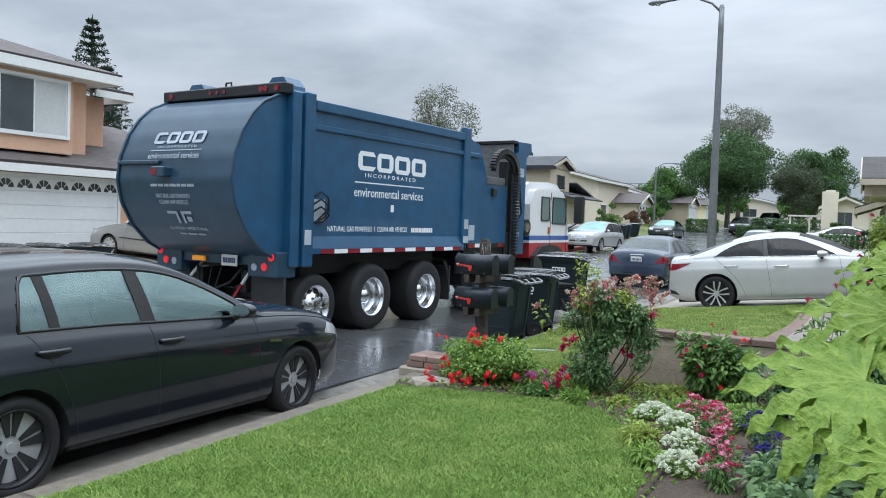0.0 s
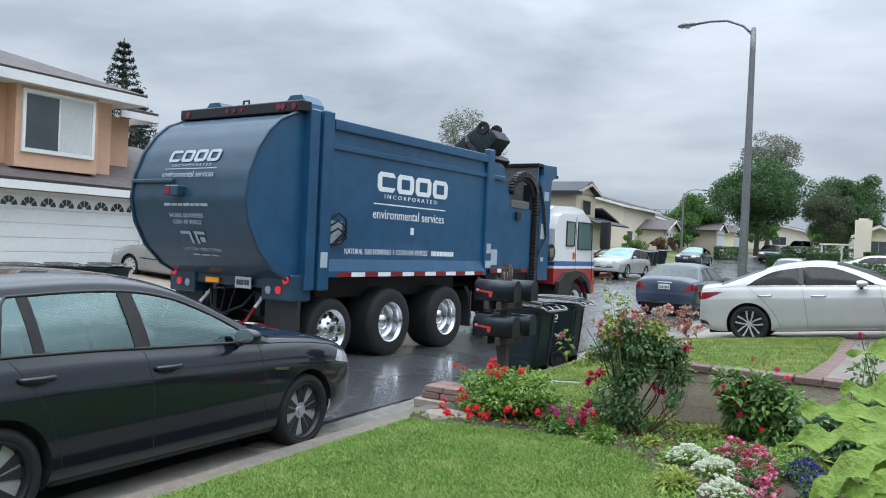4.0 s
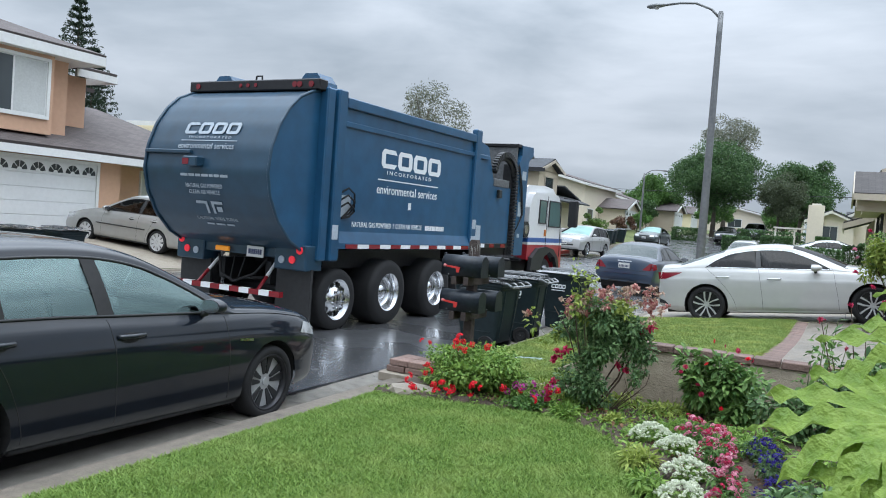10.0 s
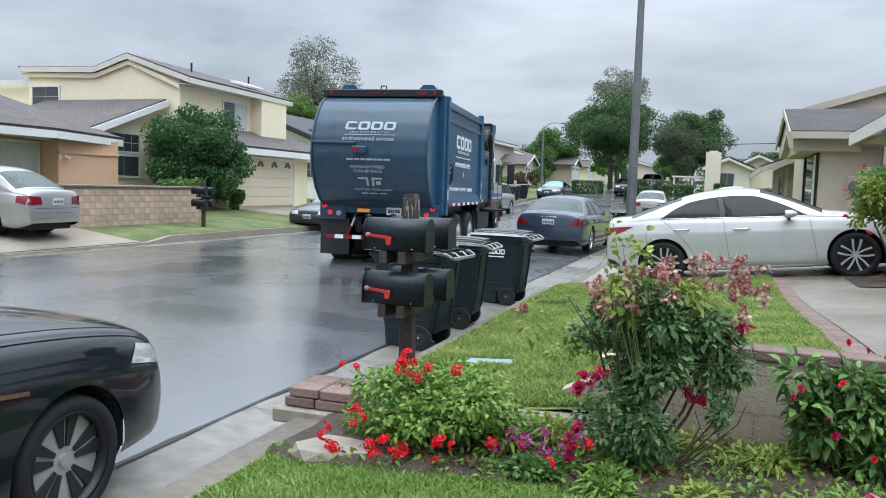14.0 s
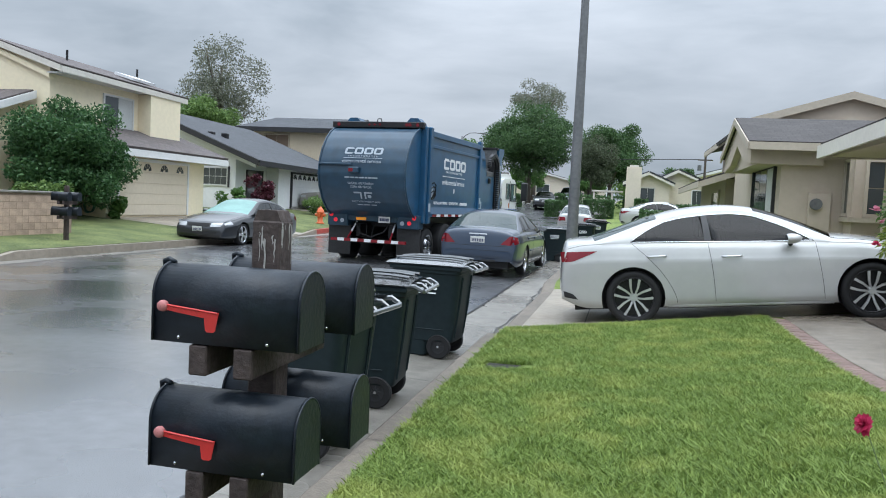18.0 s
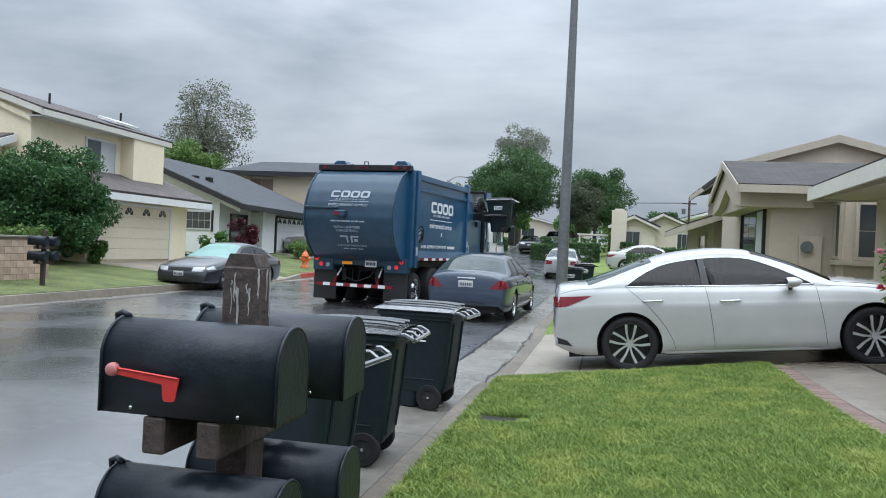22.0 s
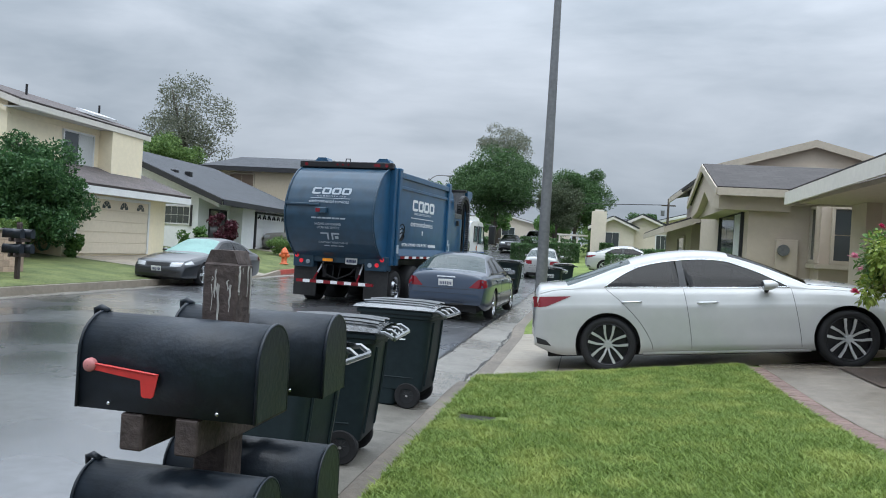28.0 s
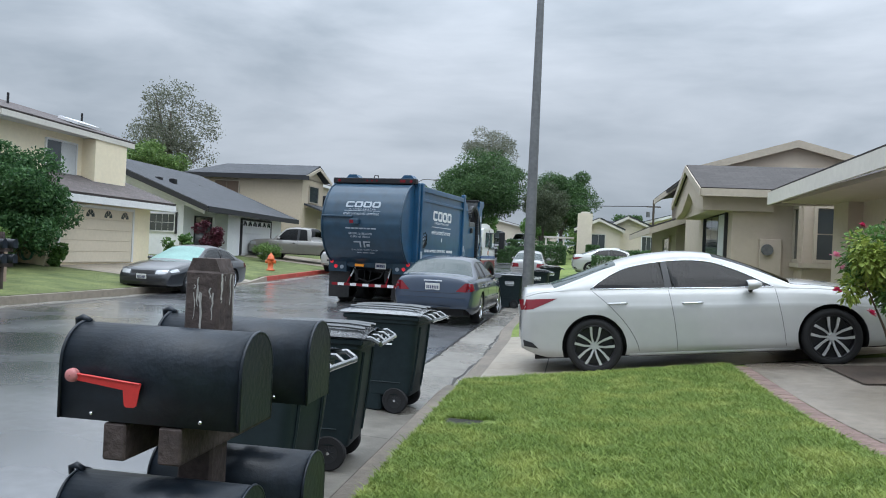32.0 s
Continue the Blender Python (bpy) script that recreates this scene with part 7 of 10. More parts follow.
def house_beige():
    g = 0.30
    h = House((5, 25, g), "beige stucco house with a gabled bay and brown shingles", S_BEIGE, M_TRIM_B, R_BEIGE)
    # street-side block with the big window
    h.block(0.62, 9.0, 23.2, 30.5, g - 0.6, 2.75)
    h.window(0.60, 23.75, 26.6, 0.75, 2.42, out=-1, cols=3, blind=(0,), frame=M_TRIM_D, fw=0.07, bars=0.05)
    # projecting gable over it
    h.block(0.12, 1.4, 23.0, 27.4, 2.42, 2.82, name="bulkhead")
    h.poly([(22.95, 2.42), (22.95, 2.80), (24.2, 3.2), (25.2, 3.5), (26.2, 3.2), (27.45, 2.80), (27.45, 2.42), (26.3, 2.55), (25.2, 2.95), (24.1, 2.55)], "x", -0.04, 0.14)
    h.slope((-0.12, 22.75, 2.78), (6.5, 22.75, 2.78), (6.5, 25.2, 3.53), (-0.12, 25.2, 3.53), 0.1)
    h.slope((6.5, 27.65, 2.78), (-0.12, 27.65, 2.78), (-0.12, 25.2, 3.53), (6.5, 25.2, 3.53), 0.1)
    h.fascia((-0.12, 22.70, 2.69), (6.4, 22.70, 2.69), 0.16)
    h.fascia((-0.15, 22.72, 2.69), (-0.15, 25.2, 3.45), 0.16)
    h.fascia((-0.15, 25.2, 3.45), (-0.15, 27.68, 2.69), 0.16)
    # side with meter and bay window
    h.block(1.9, 3.6, 22.6, 23.4, g - 0.3, 2.75, name="bay")
    h.window(22.58, 2.15, 2.62, 1.45, 2.5, out=-1, axis="y", cols=1, rows=2, frame=M_TRIM_B)
    h.window(1.88, 22.75, 23.1, 1.45, 2.5, out=-1, axis="x", cols=1, frame=M_TRIM_B)
    h.block(1.8, 3.7, 22.5, 23.3, 1.28, 1.38, mt=M_TRIM_B, name="sill")
    bm = B()
    box(bm, 1.18, 1.62, 23.1, 23.2, 1.0, 1.85, 0.01)
    meter = h.add("meter_cabinet", bm, S_BEIGE)
    bm = B()
    tube(bm, (1.32, 23.02, 1.62), (1.32, 23.12, 1.62), 0.12, seg=16)
    part("meter_dial", h._shift(bm), M_GALV, meter)
    # garage roof that comes forward to the walk
    h.slope((1.05, 14.5, 2.72), (1.05, 21.6, 2.62), (6.5, 21.6, 4.3), (6.5, 14.5, 4.4))
    h.fascia((1.0, 21.6, 2.46), (1.0, 14.5, 2.56), 0.24, mt=M_TRIM_C)
    h.fascia((3.0, 21.62, 2.5), (1.0, 21.62, 2.46), 0.22)
    h.block(2.35, 9.0, 14.5, 21.4, g - 0.4, 2.75)
    h.block(1.2, 9.0, 14.5, 21.5, 2.5, 2.58, name="soffit")
    h.block(2.1, 2.4, 20.6, 21.4, g - 0.4, 2.6, name="pier")
    # upper storey behind
    h.poly([(1.2, 2.5), (1.2, 3.99), (3.1, 4.55), (5.2, 3.98), (9.0, 3.98), (9.0, 2.5)], "y", 28.1, 34.0)
    h.fascia((0.6, 27.95, 3.76), (3.1, 27.95, 4.50), 0.2)
    h.fascia((3.1, 27.95, 4.50), (5.3, 27.95, 3.90), 0.2)
    h.fascia((5.3, 27.95, 3.88), (9.0, 27.95, 3.88), 0.2)
    h.slope((0.6, 28.0, 3.84), (3.1, 28.0, 4.58), (3.1, 36.0, 4.58), (0.6, 36.0, 3.84), 0.1)
    h.slope((5.3, 28.0, 3.98), (3.1, 28.0, 4.58), (3.1, 36.0, 4.58), (5.3, 36.0, 3.98), 0.1)
    h.poly([(2.0, 3.64), (3.1, 4.05), (4.4, 3.64)], "y", 28.04, 28.15, mt=M_TRIM_B, name="gable_panel")
    h.add("vent_pipe", tube(B(), (4.6, 22.0, 3.0), (4.6, 22.0, 4.4), 0.05, seg=8), M_DARKM)


def house_next():
    g = 0.45
    h = House((5, 37, g), "beige two-storey house with a low porch roof", S_BEIGE, M_TRIM_B, R_BEIGE)
    h.block(0.6, 9, 32.5, 41.0, g - 0.6, 2.5)
    h.block(1.4, 9, 33.0, 41.0, 2.4, 4.0)
    h.window(1.38, 33.6, 34.6, 2.9, 3.8, out=-1, cols=2)
    h.slope((0.7, 32.2, 3.95), (0.7, 41.5, 3.95), (4.5, 41.5, 4.75), (4.5, 32.2, 4.75), 0.1)
    h.fascia((0.7, 41.5, 3.8), (0.7, 32.2, 3.8), 0.2)
    h.fascia((0.7, 32.2, 3.8), (4.5, 32.2, 4.6), 0.2)
    h.slope((-0.3, 31.6, 2.3), (-0.3, 41.5, 2.3), (1.5, 41.5, 2.95), (1.5, 31.6, 2.95), 0.1)
    h.fascia((-0.3, 31.6, 2.15), (1.5, 31.6, 2.8), 0.2)
    h.fascia((-0.3, 41.5, 2.15), (-0.3, 31.6, 2.15), 0.2)
    h.window(0.58, 34.0, 36.0, 0.9, 2.1, out=-1, cols=2)


def house_chimney():
    g = 1.3
    h = House((3, 64, g), "pale beige single-storey house with a broad chimney and two gables", S_PALE, M_TRIM_C, R_GREY)
    o = -0.75
    h.block(-2.65, -1.65, 59.9, 61.2, g - 0.8, 4.3, name="chimney")
    h.block(-2.45, -1.85, 60.2, 60.9, 4.3, 4.42, mt=M_TRIM_C, name="chimney_cap")
    h.poly([(o - 1.8, g - 0.8), (o - 1.8, 3.3), (o - 0.4, 3.9), (o + 1.0, 3.3), (o + 1.0, g - 0.8)], "y", 60.4, 68)
    h.poly([(o + 0.2, g - 0.8), (o + 0.2, 3.5), (o + 1.6, 4.2), (o + 3.4, 3.5), (o + 5.5, 3.5), (o + 5.5, g - 0.8)], "y", 62.0, 70)
    for a, b, y0 in (((-2.1, 3.2), (-0.4, 3.95), 60.0), ((1.3, 3.2), (-0.4, 3.95), 60.0), ((-0.1, 3.4), (1.6, 4.25), 61.6), ((4.6, 3.0), (1.6, 4.25), 61.6)):
        h.slope((o + a[0], y0, a[1]), (o + b[0], y0, b[1]), (o + b[0], 70, b[1]), (o + a[0], 70, a[1]), 0.12)
        h.fascia((o + a[0], y0, a[1] - 0.15), (o + b[0], y0, b[1] - 0.15), 0.2)
    h.window(60.37, o - 0.9, o, 1.9, 2.9, out=-1, axis="y", cols=2)
    h.window(61.97, o + 2.6, o + 3.8, 1.9, 2.9, out=-1, axis="y", cols=4, frame=M_TRIM)
    h.block(o - 4.3, o - 2.1, 63.4, 65.5, 2.62, 2.72, mt=M_TRIM_C, name="patio_cover")
    for x in (o - 4.2, o - 2.9):
        h.block(x, x + 0.12, 63.5, 63.62, g - 0.5, 2.64, mt=M_TRIM_C, name="patio_post")


def far_house(x, y, w, d, z, eave, ridge, wall, roof, label, side=1):
    """A far house: walls, gable roof with its ridge along the street, fascia, windows and a garage door."""
    h = House((x, y, z), label, wall, M_TRIM, roof)
    x0, x1, y0, y1 = x - w / 2, x + w / 2, y - d / 2, y + d / 2
    h.poly([(x0, z - 1), (x0, z + eave), (x, z + ridge - 0.1), (x1, z + eave), (x1, z - 1)], "y", y0, y1)
    for s in (-1, 1):
        xe = x + s * (w / 2 + 0.4)
        h.slope((xe, y0 - 0.4, z + eave - 0.1), (xe, y1 + 0.4, z + eave - 0.1), (x, y1 + 0.4, z + ridge), (x, y0 - 0.4, z + ridge))
        h.fascia((xe, y0 - 0.4, z + eave - 0.25), (xe, y1 + 0.4, z + eave - 0.25), 0.22)
        h.fascia((xe, y0 - 0.45, z + eave - 0.25), (x, y0 - 0.45, z + ridge - 0.15), 0.22)
    # garage wing with its own low roof
    xw = x1 + 2.4 if side > 0 else x0 - 2.4
    a, b = sorted((xw, x1 - 0.5 if side > 0 else x0 + 0.5))
    yc = y1 - 3.05
    h.poly([(y1 - 5.6, z - 1), (y1 - 5.6, z + 2.35), (yc, z + 3.1), (y1 - 0.5, z + 2.35), (y1 - 0.5, z - 1)], "x", a, b)
    for s in (-1, 1):
        ye = yc + s * 2.95
        h.slope((a - 0.4, ye, z + 2.2), (b + 0.4, ye, z + 2.2), (b + 0.4, yc, z + 3.2), (a - 0.4, yc, z + 3.2), 0.1)
        h.fascia((xw + side * 0.4, ye, z + 2.05), (xw + side * 0.4, yc, z + 3.05), 0.2)
    xf = x1 + 0.02 if side > 0 else x0 - 0.02
    h.window(xf, y0 + 1.0, y0 + 2.6, z + 0.9, z + 2.0, out=side, cols=2)
    h.garage(xw + 0.02 * side, y1 - 5.2, y1 - 0.9, z, z + 2.1, out=side, lites=4)
    h.window(y0 - 0.02, x - 1.2, x + 0.6, z + 0.9, z + 2.0, out=-1, axis="y", cols=2)


house_peach()
house_cream()
house_white()
house_tan()
house_beige()
house_next()
house_chimney()
far_house(-26.0, 71, 11, 10, 1.3, 4.2, 5.6, S_PALE, R_BROWN, "pale two-storey house further up the street")
far_house(-25, 86, 12, 10, 1.85, 2.6, 4.4, S_BEIGE, R_BROWN, "beige single-storey house with a low gable, far up the street")
far_house(-26, 101, 12, 12, 2.15, 2.6, 4.4, S_CREAM, R_BROWN, "pale single-storey house at the far bend")
far_house(-14, 122, 12, 9, 2.5, 2.2, 3.6, S_PALE, R_BROWN, "low pale house that closes the street")
far_house(8, 82, 11, 12, 1.75, 2.6, 4.2, S_CREAM, R_GREY, "pale house beyond the chimney house", -1)


def house_unseen():
    """An unseen house, added behind the walker to darken what the black car reflects."""
    g = 0.0
    h = House((8, -3, g), "plain beige stucco house added out of view behind the near lawn, for the car's reflections", S_BEIGE, M_TRIM, R_BEIGE)
    h.block(5.0, 14.0, -13.0, 5.6, g - 0.4, 3.0)
    h.slope((4.4, -13.5, 2.95), (4.4, 6.1, 2.95), (9.5, 6.1, 4.9), (9.5, -13.5, 4.9))
    h.slope((14.6, 6.1, 2.95), (14.6, -13.5, 2.95), (9.5, -13.5, 4.9), (9.5, 6.1, 4.9))
    h.fascia((4.4, 6.1, 2.8), (4.4, -13.5, 2.8), 0.22)
    h.window(4.97, -3.0, -0.8, 0.9, 2.2, out=-1, cols=2)
    h.window(4.97, 1.6, 3.8, 0.9, 2.2, out=-1, cols=2)


house_unseen()


def utility_pole():
    t = thing("utility_pole", pose(3.75, 75, 1.9), "brown wooden utility pole with a crossarm beyond the roofs", "utility pole")
    part("pole", tube(B(), (0, 0, -0.5), (0, 0, 4.6), 0.12, 0.09, 10), mat("pole_wood", (0.07, 0.055, 0.045), 0.8, var=0.3), t)
    part("crossarm", box(B(), -0.6, 0.6, -0.05, 0.05, 3.95, 4.05), MATS["pole_wood"], t)
    part("transformer", tube(B(), (-0.45, 0, 3.1), (-0.45, 0, 3.55), 0.16, seg=12), M_GALV, t)
    for dx in (-0.5, 0.5):
        part("insulator", tube(B(), (dx, 0, 3.9), (dx, 0, 4.05), 0.05, seg=8), M_WHITE, t)
        part("cable", path(B(), [(dx, 0, 4.05), (-12 + dx, 1, 3.75), (-25 + dx, 2, 3.85), (-40, 3, 4.3)], 0.018, 5), M_DARKM, t)


utility_pole()

# ---------------------------------------------------------------- trees and plants
M_BARK = mat("grey_bark", (0.10, 0.085, 0.07), 0.85, var=0.4, scale=8, bump=0.6)
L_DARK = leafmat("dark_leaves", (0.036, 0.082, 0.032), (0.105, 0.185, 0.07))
L_MID = leafmat("mid_leaves", (0.045, 0.115, 0.03), (0.135, 0.25, 0.065))
L_CITRUS = leafmat("citrus_leaves", (0.026, 0.075, 0.03), (0.09, 0.185, 0.065))
L_LIGHT = leafmat("light_leaves", (0.07, 0.135, 0.04), (0.18, 0.27, 0.08))
L_GUM = leafmat("grey_green_leaves", (0.09, 0.105, 0.075), (0.25, 0.26, 0.20))
L_OLIVE = leafmat("olive_leaves", (0.055, 0.075, 0.045), (0.13, 0.155, 0.09))
L_PURPLE = leafmat("purple_leaves", (0.04, 0.012, 0.018), (0.12, 0.03, 0.045))
L_PINE = leafmat("pine_needles", (0.02, 0.035, 0.025), (0.05, 0.075, 0.05))


def leaves(pts, nrm, size, rng, aspect=0.5, spread=0.9):
    """Small bent leaves, each two triangles' worth, set about the points. Gives verts and faces."""
    n = len(pts)
    a = rng.normal(size=(n, 3))
    a = nrm * (1 - spread) + a * spread
    a /= np.linalg.norm(a, axis=1)[:, None] + 1e-9
    b = rng.normal(size=(n, 3))
    b -= a * (a * b).sum(1)[:, None]
    b /= np.linalg.norm(b, axis=1)[:, None] + 1e-9
    c = np.cross(a, b)
    s = (size * rng.uniform(0.6, 1.35, n))[:, None]
    p0, p1 = pts - b * s, pts + b * s
    p2, p3 = pts + c * s * aspect + a * s * 0.2, pts - c * s * aspect + a * s * 0.2
    v = np.stack([p0, p2, p1, p3], 1).reshape(-1, 3)
    f = np.arange(4 * n).reshape(-1, 4)
    return v, f


def cloud(rng, centre, rad, n, shell=0.55):
    """Points in a lumpy ball, more of them near its skin."""
    d = rng.normal(size=(n, 3))
    d /= np.linalg.norm(d, axis=1)[:, None]
    r = (shell + (1 - shell) * rng.uniform(0, 1, n)) ** 0.8
    return np.array(centre) + d * r[:, None] * np.array(rad), d


def quick(name, v, f, material, parent, kind="", label=""):
    me = bpy.data.meshes.new(name)
    nv, nf, k = len(v), len(f), f.shape[1]
    me.vertices.add(nv)
    me.vertices.foreach_set("co", v.astype(np.float32).ravel())
    me.loops.add(nf * k)
    me.loops.foreach_set("vertex_index", f.astype(np.int32).ravel())
    me.polygons.add(nf)
    me.polygons.foreach_set("loop_start", np.arange(0, nf * k, k, dtype=np.int32))
    me.update(calc_edges=True)
    me.materials.append(material)
    ob = new(name, me)
    ob.parent = parent
    if kind or label:
        tagged(ob, label, kind=kind)
    return ob


def tree(base, height, crown, label, material, seed=1, n=6000, leaf=0.16, trunk=0.18, clumps=26, low=0.35, flat=0.8, name="tree", lean=0.0, gaps=0.0):
    """A tapered trunk with limbs that reach the clumps of a ragged crown."""
    rng = np.random.default_rng(seed)
    t = thing(name, Matrix.Translation(base), label, "tree")
    cz = height * (low + (1 - low) / 2)
    hz = height * (1 - low) / 2
    cs = []
    for k in range(clumps):
        d = rng.normal(size=3)
        d /= np.linalg.norm(d)
        q = rng.uniform(0.3, 0.86)
        cs.append((np.array((d[0] * crown * q + lean, d[1] * crown * q, cz + d[2] * hz * q)), rng.uniform(0.22, 0.40) * crown))
    bm = B()
    top = (lean * 0.8, 0, cz + hz * 0.3)
    path(bm, [(0, 0, -0.1), (lean * 0.1, 0.05, height * low * 0.5), (lean * 0.4, 0, height * low), top], [trunk * 1.25, trunk, trunk * 0.8, trunk * 0.3], 9)
    tk = part("trunk", bm, M_BARK, t, smooth=True)
    for k, (c, r) in enumerate(cs[: min(12, clumps)]):
        bm = B()
        s = Vector((lean * 0.4, 0, height * (low * 0.8 + 0.25 * rng.uniform())))
        e = Vector(c)
        mid = s.lerp(e, 0.5) + Vector((0, 0, 0.1 * height * rng.uniform(-0.3, 0.6)))
        path(bm, [s, mid, e], [trunk * 0.42, trunk * 0.28, trunk * 0.08], 6)
        part("limb", bm, M_BARK, t, smooth=True)
    P, D = [], []
    per = n // clumps
    for c, r in cs:
        p, d = cloud(rng, c, (r, r, r * flat), per, 0.35)
        P.append(p)
        D.append(d)
    v, f = leaves(np.concatenate(P), np.concatenate(D), leaf, rng)
    quick("crown", v, f, material, t, "stuff", "leafy crown")
    return t


def hedge(name, x0, x1, y0, y1, z0, z1, material, label, n=5000, leaf=0.07, seed=3, category="hedge"):
    rng = np.random.default_rng(seed)
    t = thing(name, Matrix.Translation(((x0 + x1) / 2, (y0 + y1) / 2, z0)), label, category)
    u = rng.uniform(-0.5, 0.5, (n, 3))
    ax = rng.integers(0, 3, n)
    sg = rng.choice([-0.5, 0.5], n)
    u[np.arange(n), ax] = sg * rng.uniform(0.8, 1.04, n)
    u[:, 2] += 0.5
    u[:, 2] = np.abs(u[:, 2])
    p = u * np.array([x1 - x0, y1 - y0, z1 - z0])
    p[:, 2] *= 1 - 0.12 * rng.uniform(size=n)
    v, f = leaves(p, np.sign(u) * 1.0, leaf, rng)
    quick("foliage", v, f, material, t, "stuff", "clipped leaves")
    for k in range(5):
        x = (x1 - x0) * (k / 4 - 0.5) * 0.8
        part("stem", path(B(), [(x, 0, -0.05), (x * 1.05, 0.02, (z1 - z0) * 0.8)], [0.04, 0.015], 6), M_BARK, t)
    return t


def turf(name, poly_fn, x0, x1, y0, y1, zf, n, material, label, seed=5, h=0.045, broad=1.0):
    """Grass blades over a patch: one object of stuff."""
    rng = np.random.default_rng(seed)
    x, y = rng.uniform(x0, x1, n), rng.uniform(y0, y1, n)
    keep = poly_fn(x, y)
    x, y = x[keep], y[keep]
    n = len(x)
    z = np.array([zf(a, b) for a, b in zip(x, y)])
    tuft = np.sin(x * 9.1 + 2.3 * np.sin(y * 6.7)) * np.sin(y * 8.3 + 1.9 * np.sin(x * 7.1)) + 0.5 * np.sin(x * 23 + 3 * np.sin(y * 19))
    hh = h * rng.uniform(0.5, 1.4, n) * (0.98 + 0.12 * tuft)
    a = rng.uniform(0, 2 * np.pi, n)
    w = broad * (0.003 + 0.0022 * rng.uniform(size=n))
    lx, ly = rng.normal(0, 0.75, n) * hh, rng.normal(0, 0.75, n) * hh
    p = np.stack([x, y, z], 1)
    d = np.stack([np.cos(a) * w, np.sin(a) * w, 0 * a], 1)
    mid = p + np.stack([lx * 0.35, ly * 0.35, hh * 0.6], 1)
    tip = p + np.stack([lx, ly, hh], 1)
    v = np.stack([p - d, p + d, mid + d * 0.7, mid - d * 0.7, tip], 1).reshape(-1, 3)
    i = np.arange(n)[:, None] * 5
    f = np.concatenate([i + np.array([[0, 1, 2, 3]])])
    tri = i + np.array([[3, 2, 4]])
    ob = soup_fast(name, v, f, tri, material)
    return tagged(ob, label, "grass", kind="stuff")


def soup_fast(name, v, quads, tris, material):
    me = bpy.data.meshes.new(name)
    me.vertices.add(len(v))
    me.vertices.foreach_set("co", v.astype(np.float32).ravel())
    nq, nt = len(quads), len(tris)
    me.loops.add(nq * 4 + nt * 3)
    me.loops.foreach_set("vertex_index", np.concatenate([quads.ravel(), tris.ravel()]).astype(np.int32))
    me.polygons.add(nq + nt)
    me.polygons.foreach_set("loop_start", np.concatenate([np.arange(nq) * 4, nq * 4 + np.arange(nt) * 3]).astype(np.int32))
    me.update(calc_edges=True)
    me.materials.append(material)
    return new(name, me)


# street trees and the far gums
tree((-7.5, 112, 2.3), 4.6, 3.2, "low green garden tree beyond the bend", L_MID, 31, 9000, 0.15, 0.16, 26, 0.12)
tree((-1.5, 108, 2.3), 4.0, 3.0, "spreading green garden tree beyond the bend", L_LIGHT, 32, 9000, 0.15, 0.16, 26, 0.12)
tree((3.5, 100, 2.2), 4.4, 2.8, "dark green garden tree beyond the far roofs", L_DARK, 33, 9000, 0.14, 0.16, 26, 0.12)
tree((-19.5, 26.6, 0.2), 3.75, 2.15, "rounded dark green citrus tree on the front lawn", L_CITRUS, 11, 60000, 0.058, 0.10, 70, 0.05)
tree((-11.5, 78, 1.73), 9.0, 4.6, "broad dark green street tree with drooping leaves", L_DARK, 12, 52000, 0.10, 0.22, 64, 0.26)
tree((-4.2, 82, 1.78), 8.2, 3.8, "dense dark green tree behind the street lamp", L_DARK, 13, 40000, 0.10, 0.2, 56, 0.2)
tree((-5.7, 76, 1.7), 5.9, 2.6, "dull olive tree between two larger trees", L_OLIVE, 14, 22000, 0.075, 0.12, 40, 0.26)
tree((-14.2, 105, 2.18), 15.0, 4.2, "tall airy gum tree with a thin crown", L_GUM, 15, 7000, 0.12, 0.25, 30, 0.62)
tree((-19.6, 88, 1.98), 6.5, 3.3, "rounded green tree further up the street", L_MID, 16, 24000, 0.11, 0.25, 34, 0.15)
tree((-36.5, 66, 1.4), 13.9, 4.0, "tall grey-green gum tree with see-through foliage", L_GUM, 17, 12000, 0.10, 0.3, 80, 0.30)
tree((-34.4, 60, 1.0), 8.0, 3.5, "fresh green tree behind the white house", L_LIGHT, 18, 34000, 0.1, 0.2, 44, 0.25)
tree((-28.5, 58, 1.0), 5.5, 1.4, "young green tree behind the roofs", L_LIGHT, 19, 1500, 0.12, 0.1, 12, 0.4)
tree((-14.0, 96, 1.98), 4.2, 2.4, "shrubby tree at the far bend", L_MID, 20, 4000, 0.16, 0.12, 16, 0.2)


def pine(base, h, label):
    t = thing("norfolk_pine", Matrix.Translation(base), label, "tree")
    bm = B()
    path(bm, [(0, 0, 0), (0, 0, h)], [0.25, 0.04], 8)
    part("trunk", bm, M_BARK, t)
    rng = np.random.default_rng(8)
    P, D = [], []
    for k in range(15):
        z = h * (0.45 + 0.55 * k / 15)
        r = (h - z) * 0.34 + 0.25
        for a in np.linspace(0, 2 * np.pi, 7)[:-1] + k:
            q = rng.uniform(0.1, 1, 60)
            p = np.stack([np.cos(a) * q * r, np.sin(a) * q * r, z + 0.12 * q * r + rng.normal(0, 0.07, 60)], 1) + rng.normal(0, 0.06, (60, 3))
            P.append(p)
    P = np.concatenate(P)
    v, f = leaves(P, P * 0 + (0, 0, 1), 0.13, rng, 0.35)
    quick("crown", v, f, L_PINE, t, "stuff", "tiered needles")


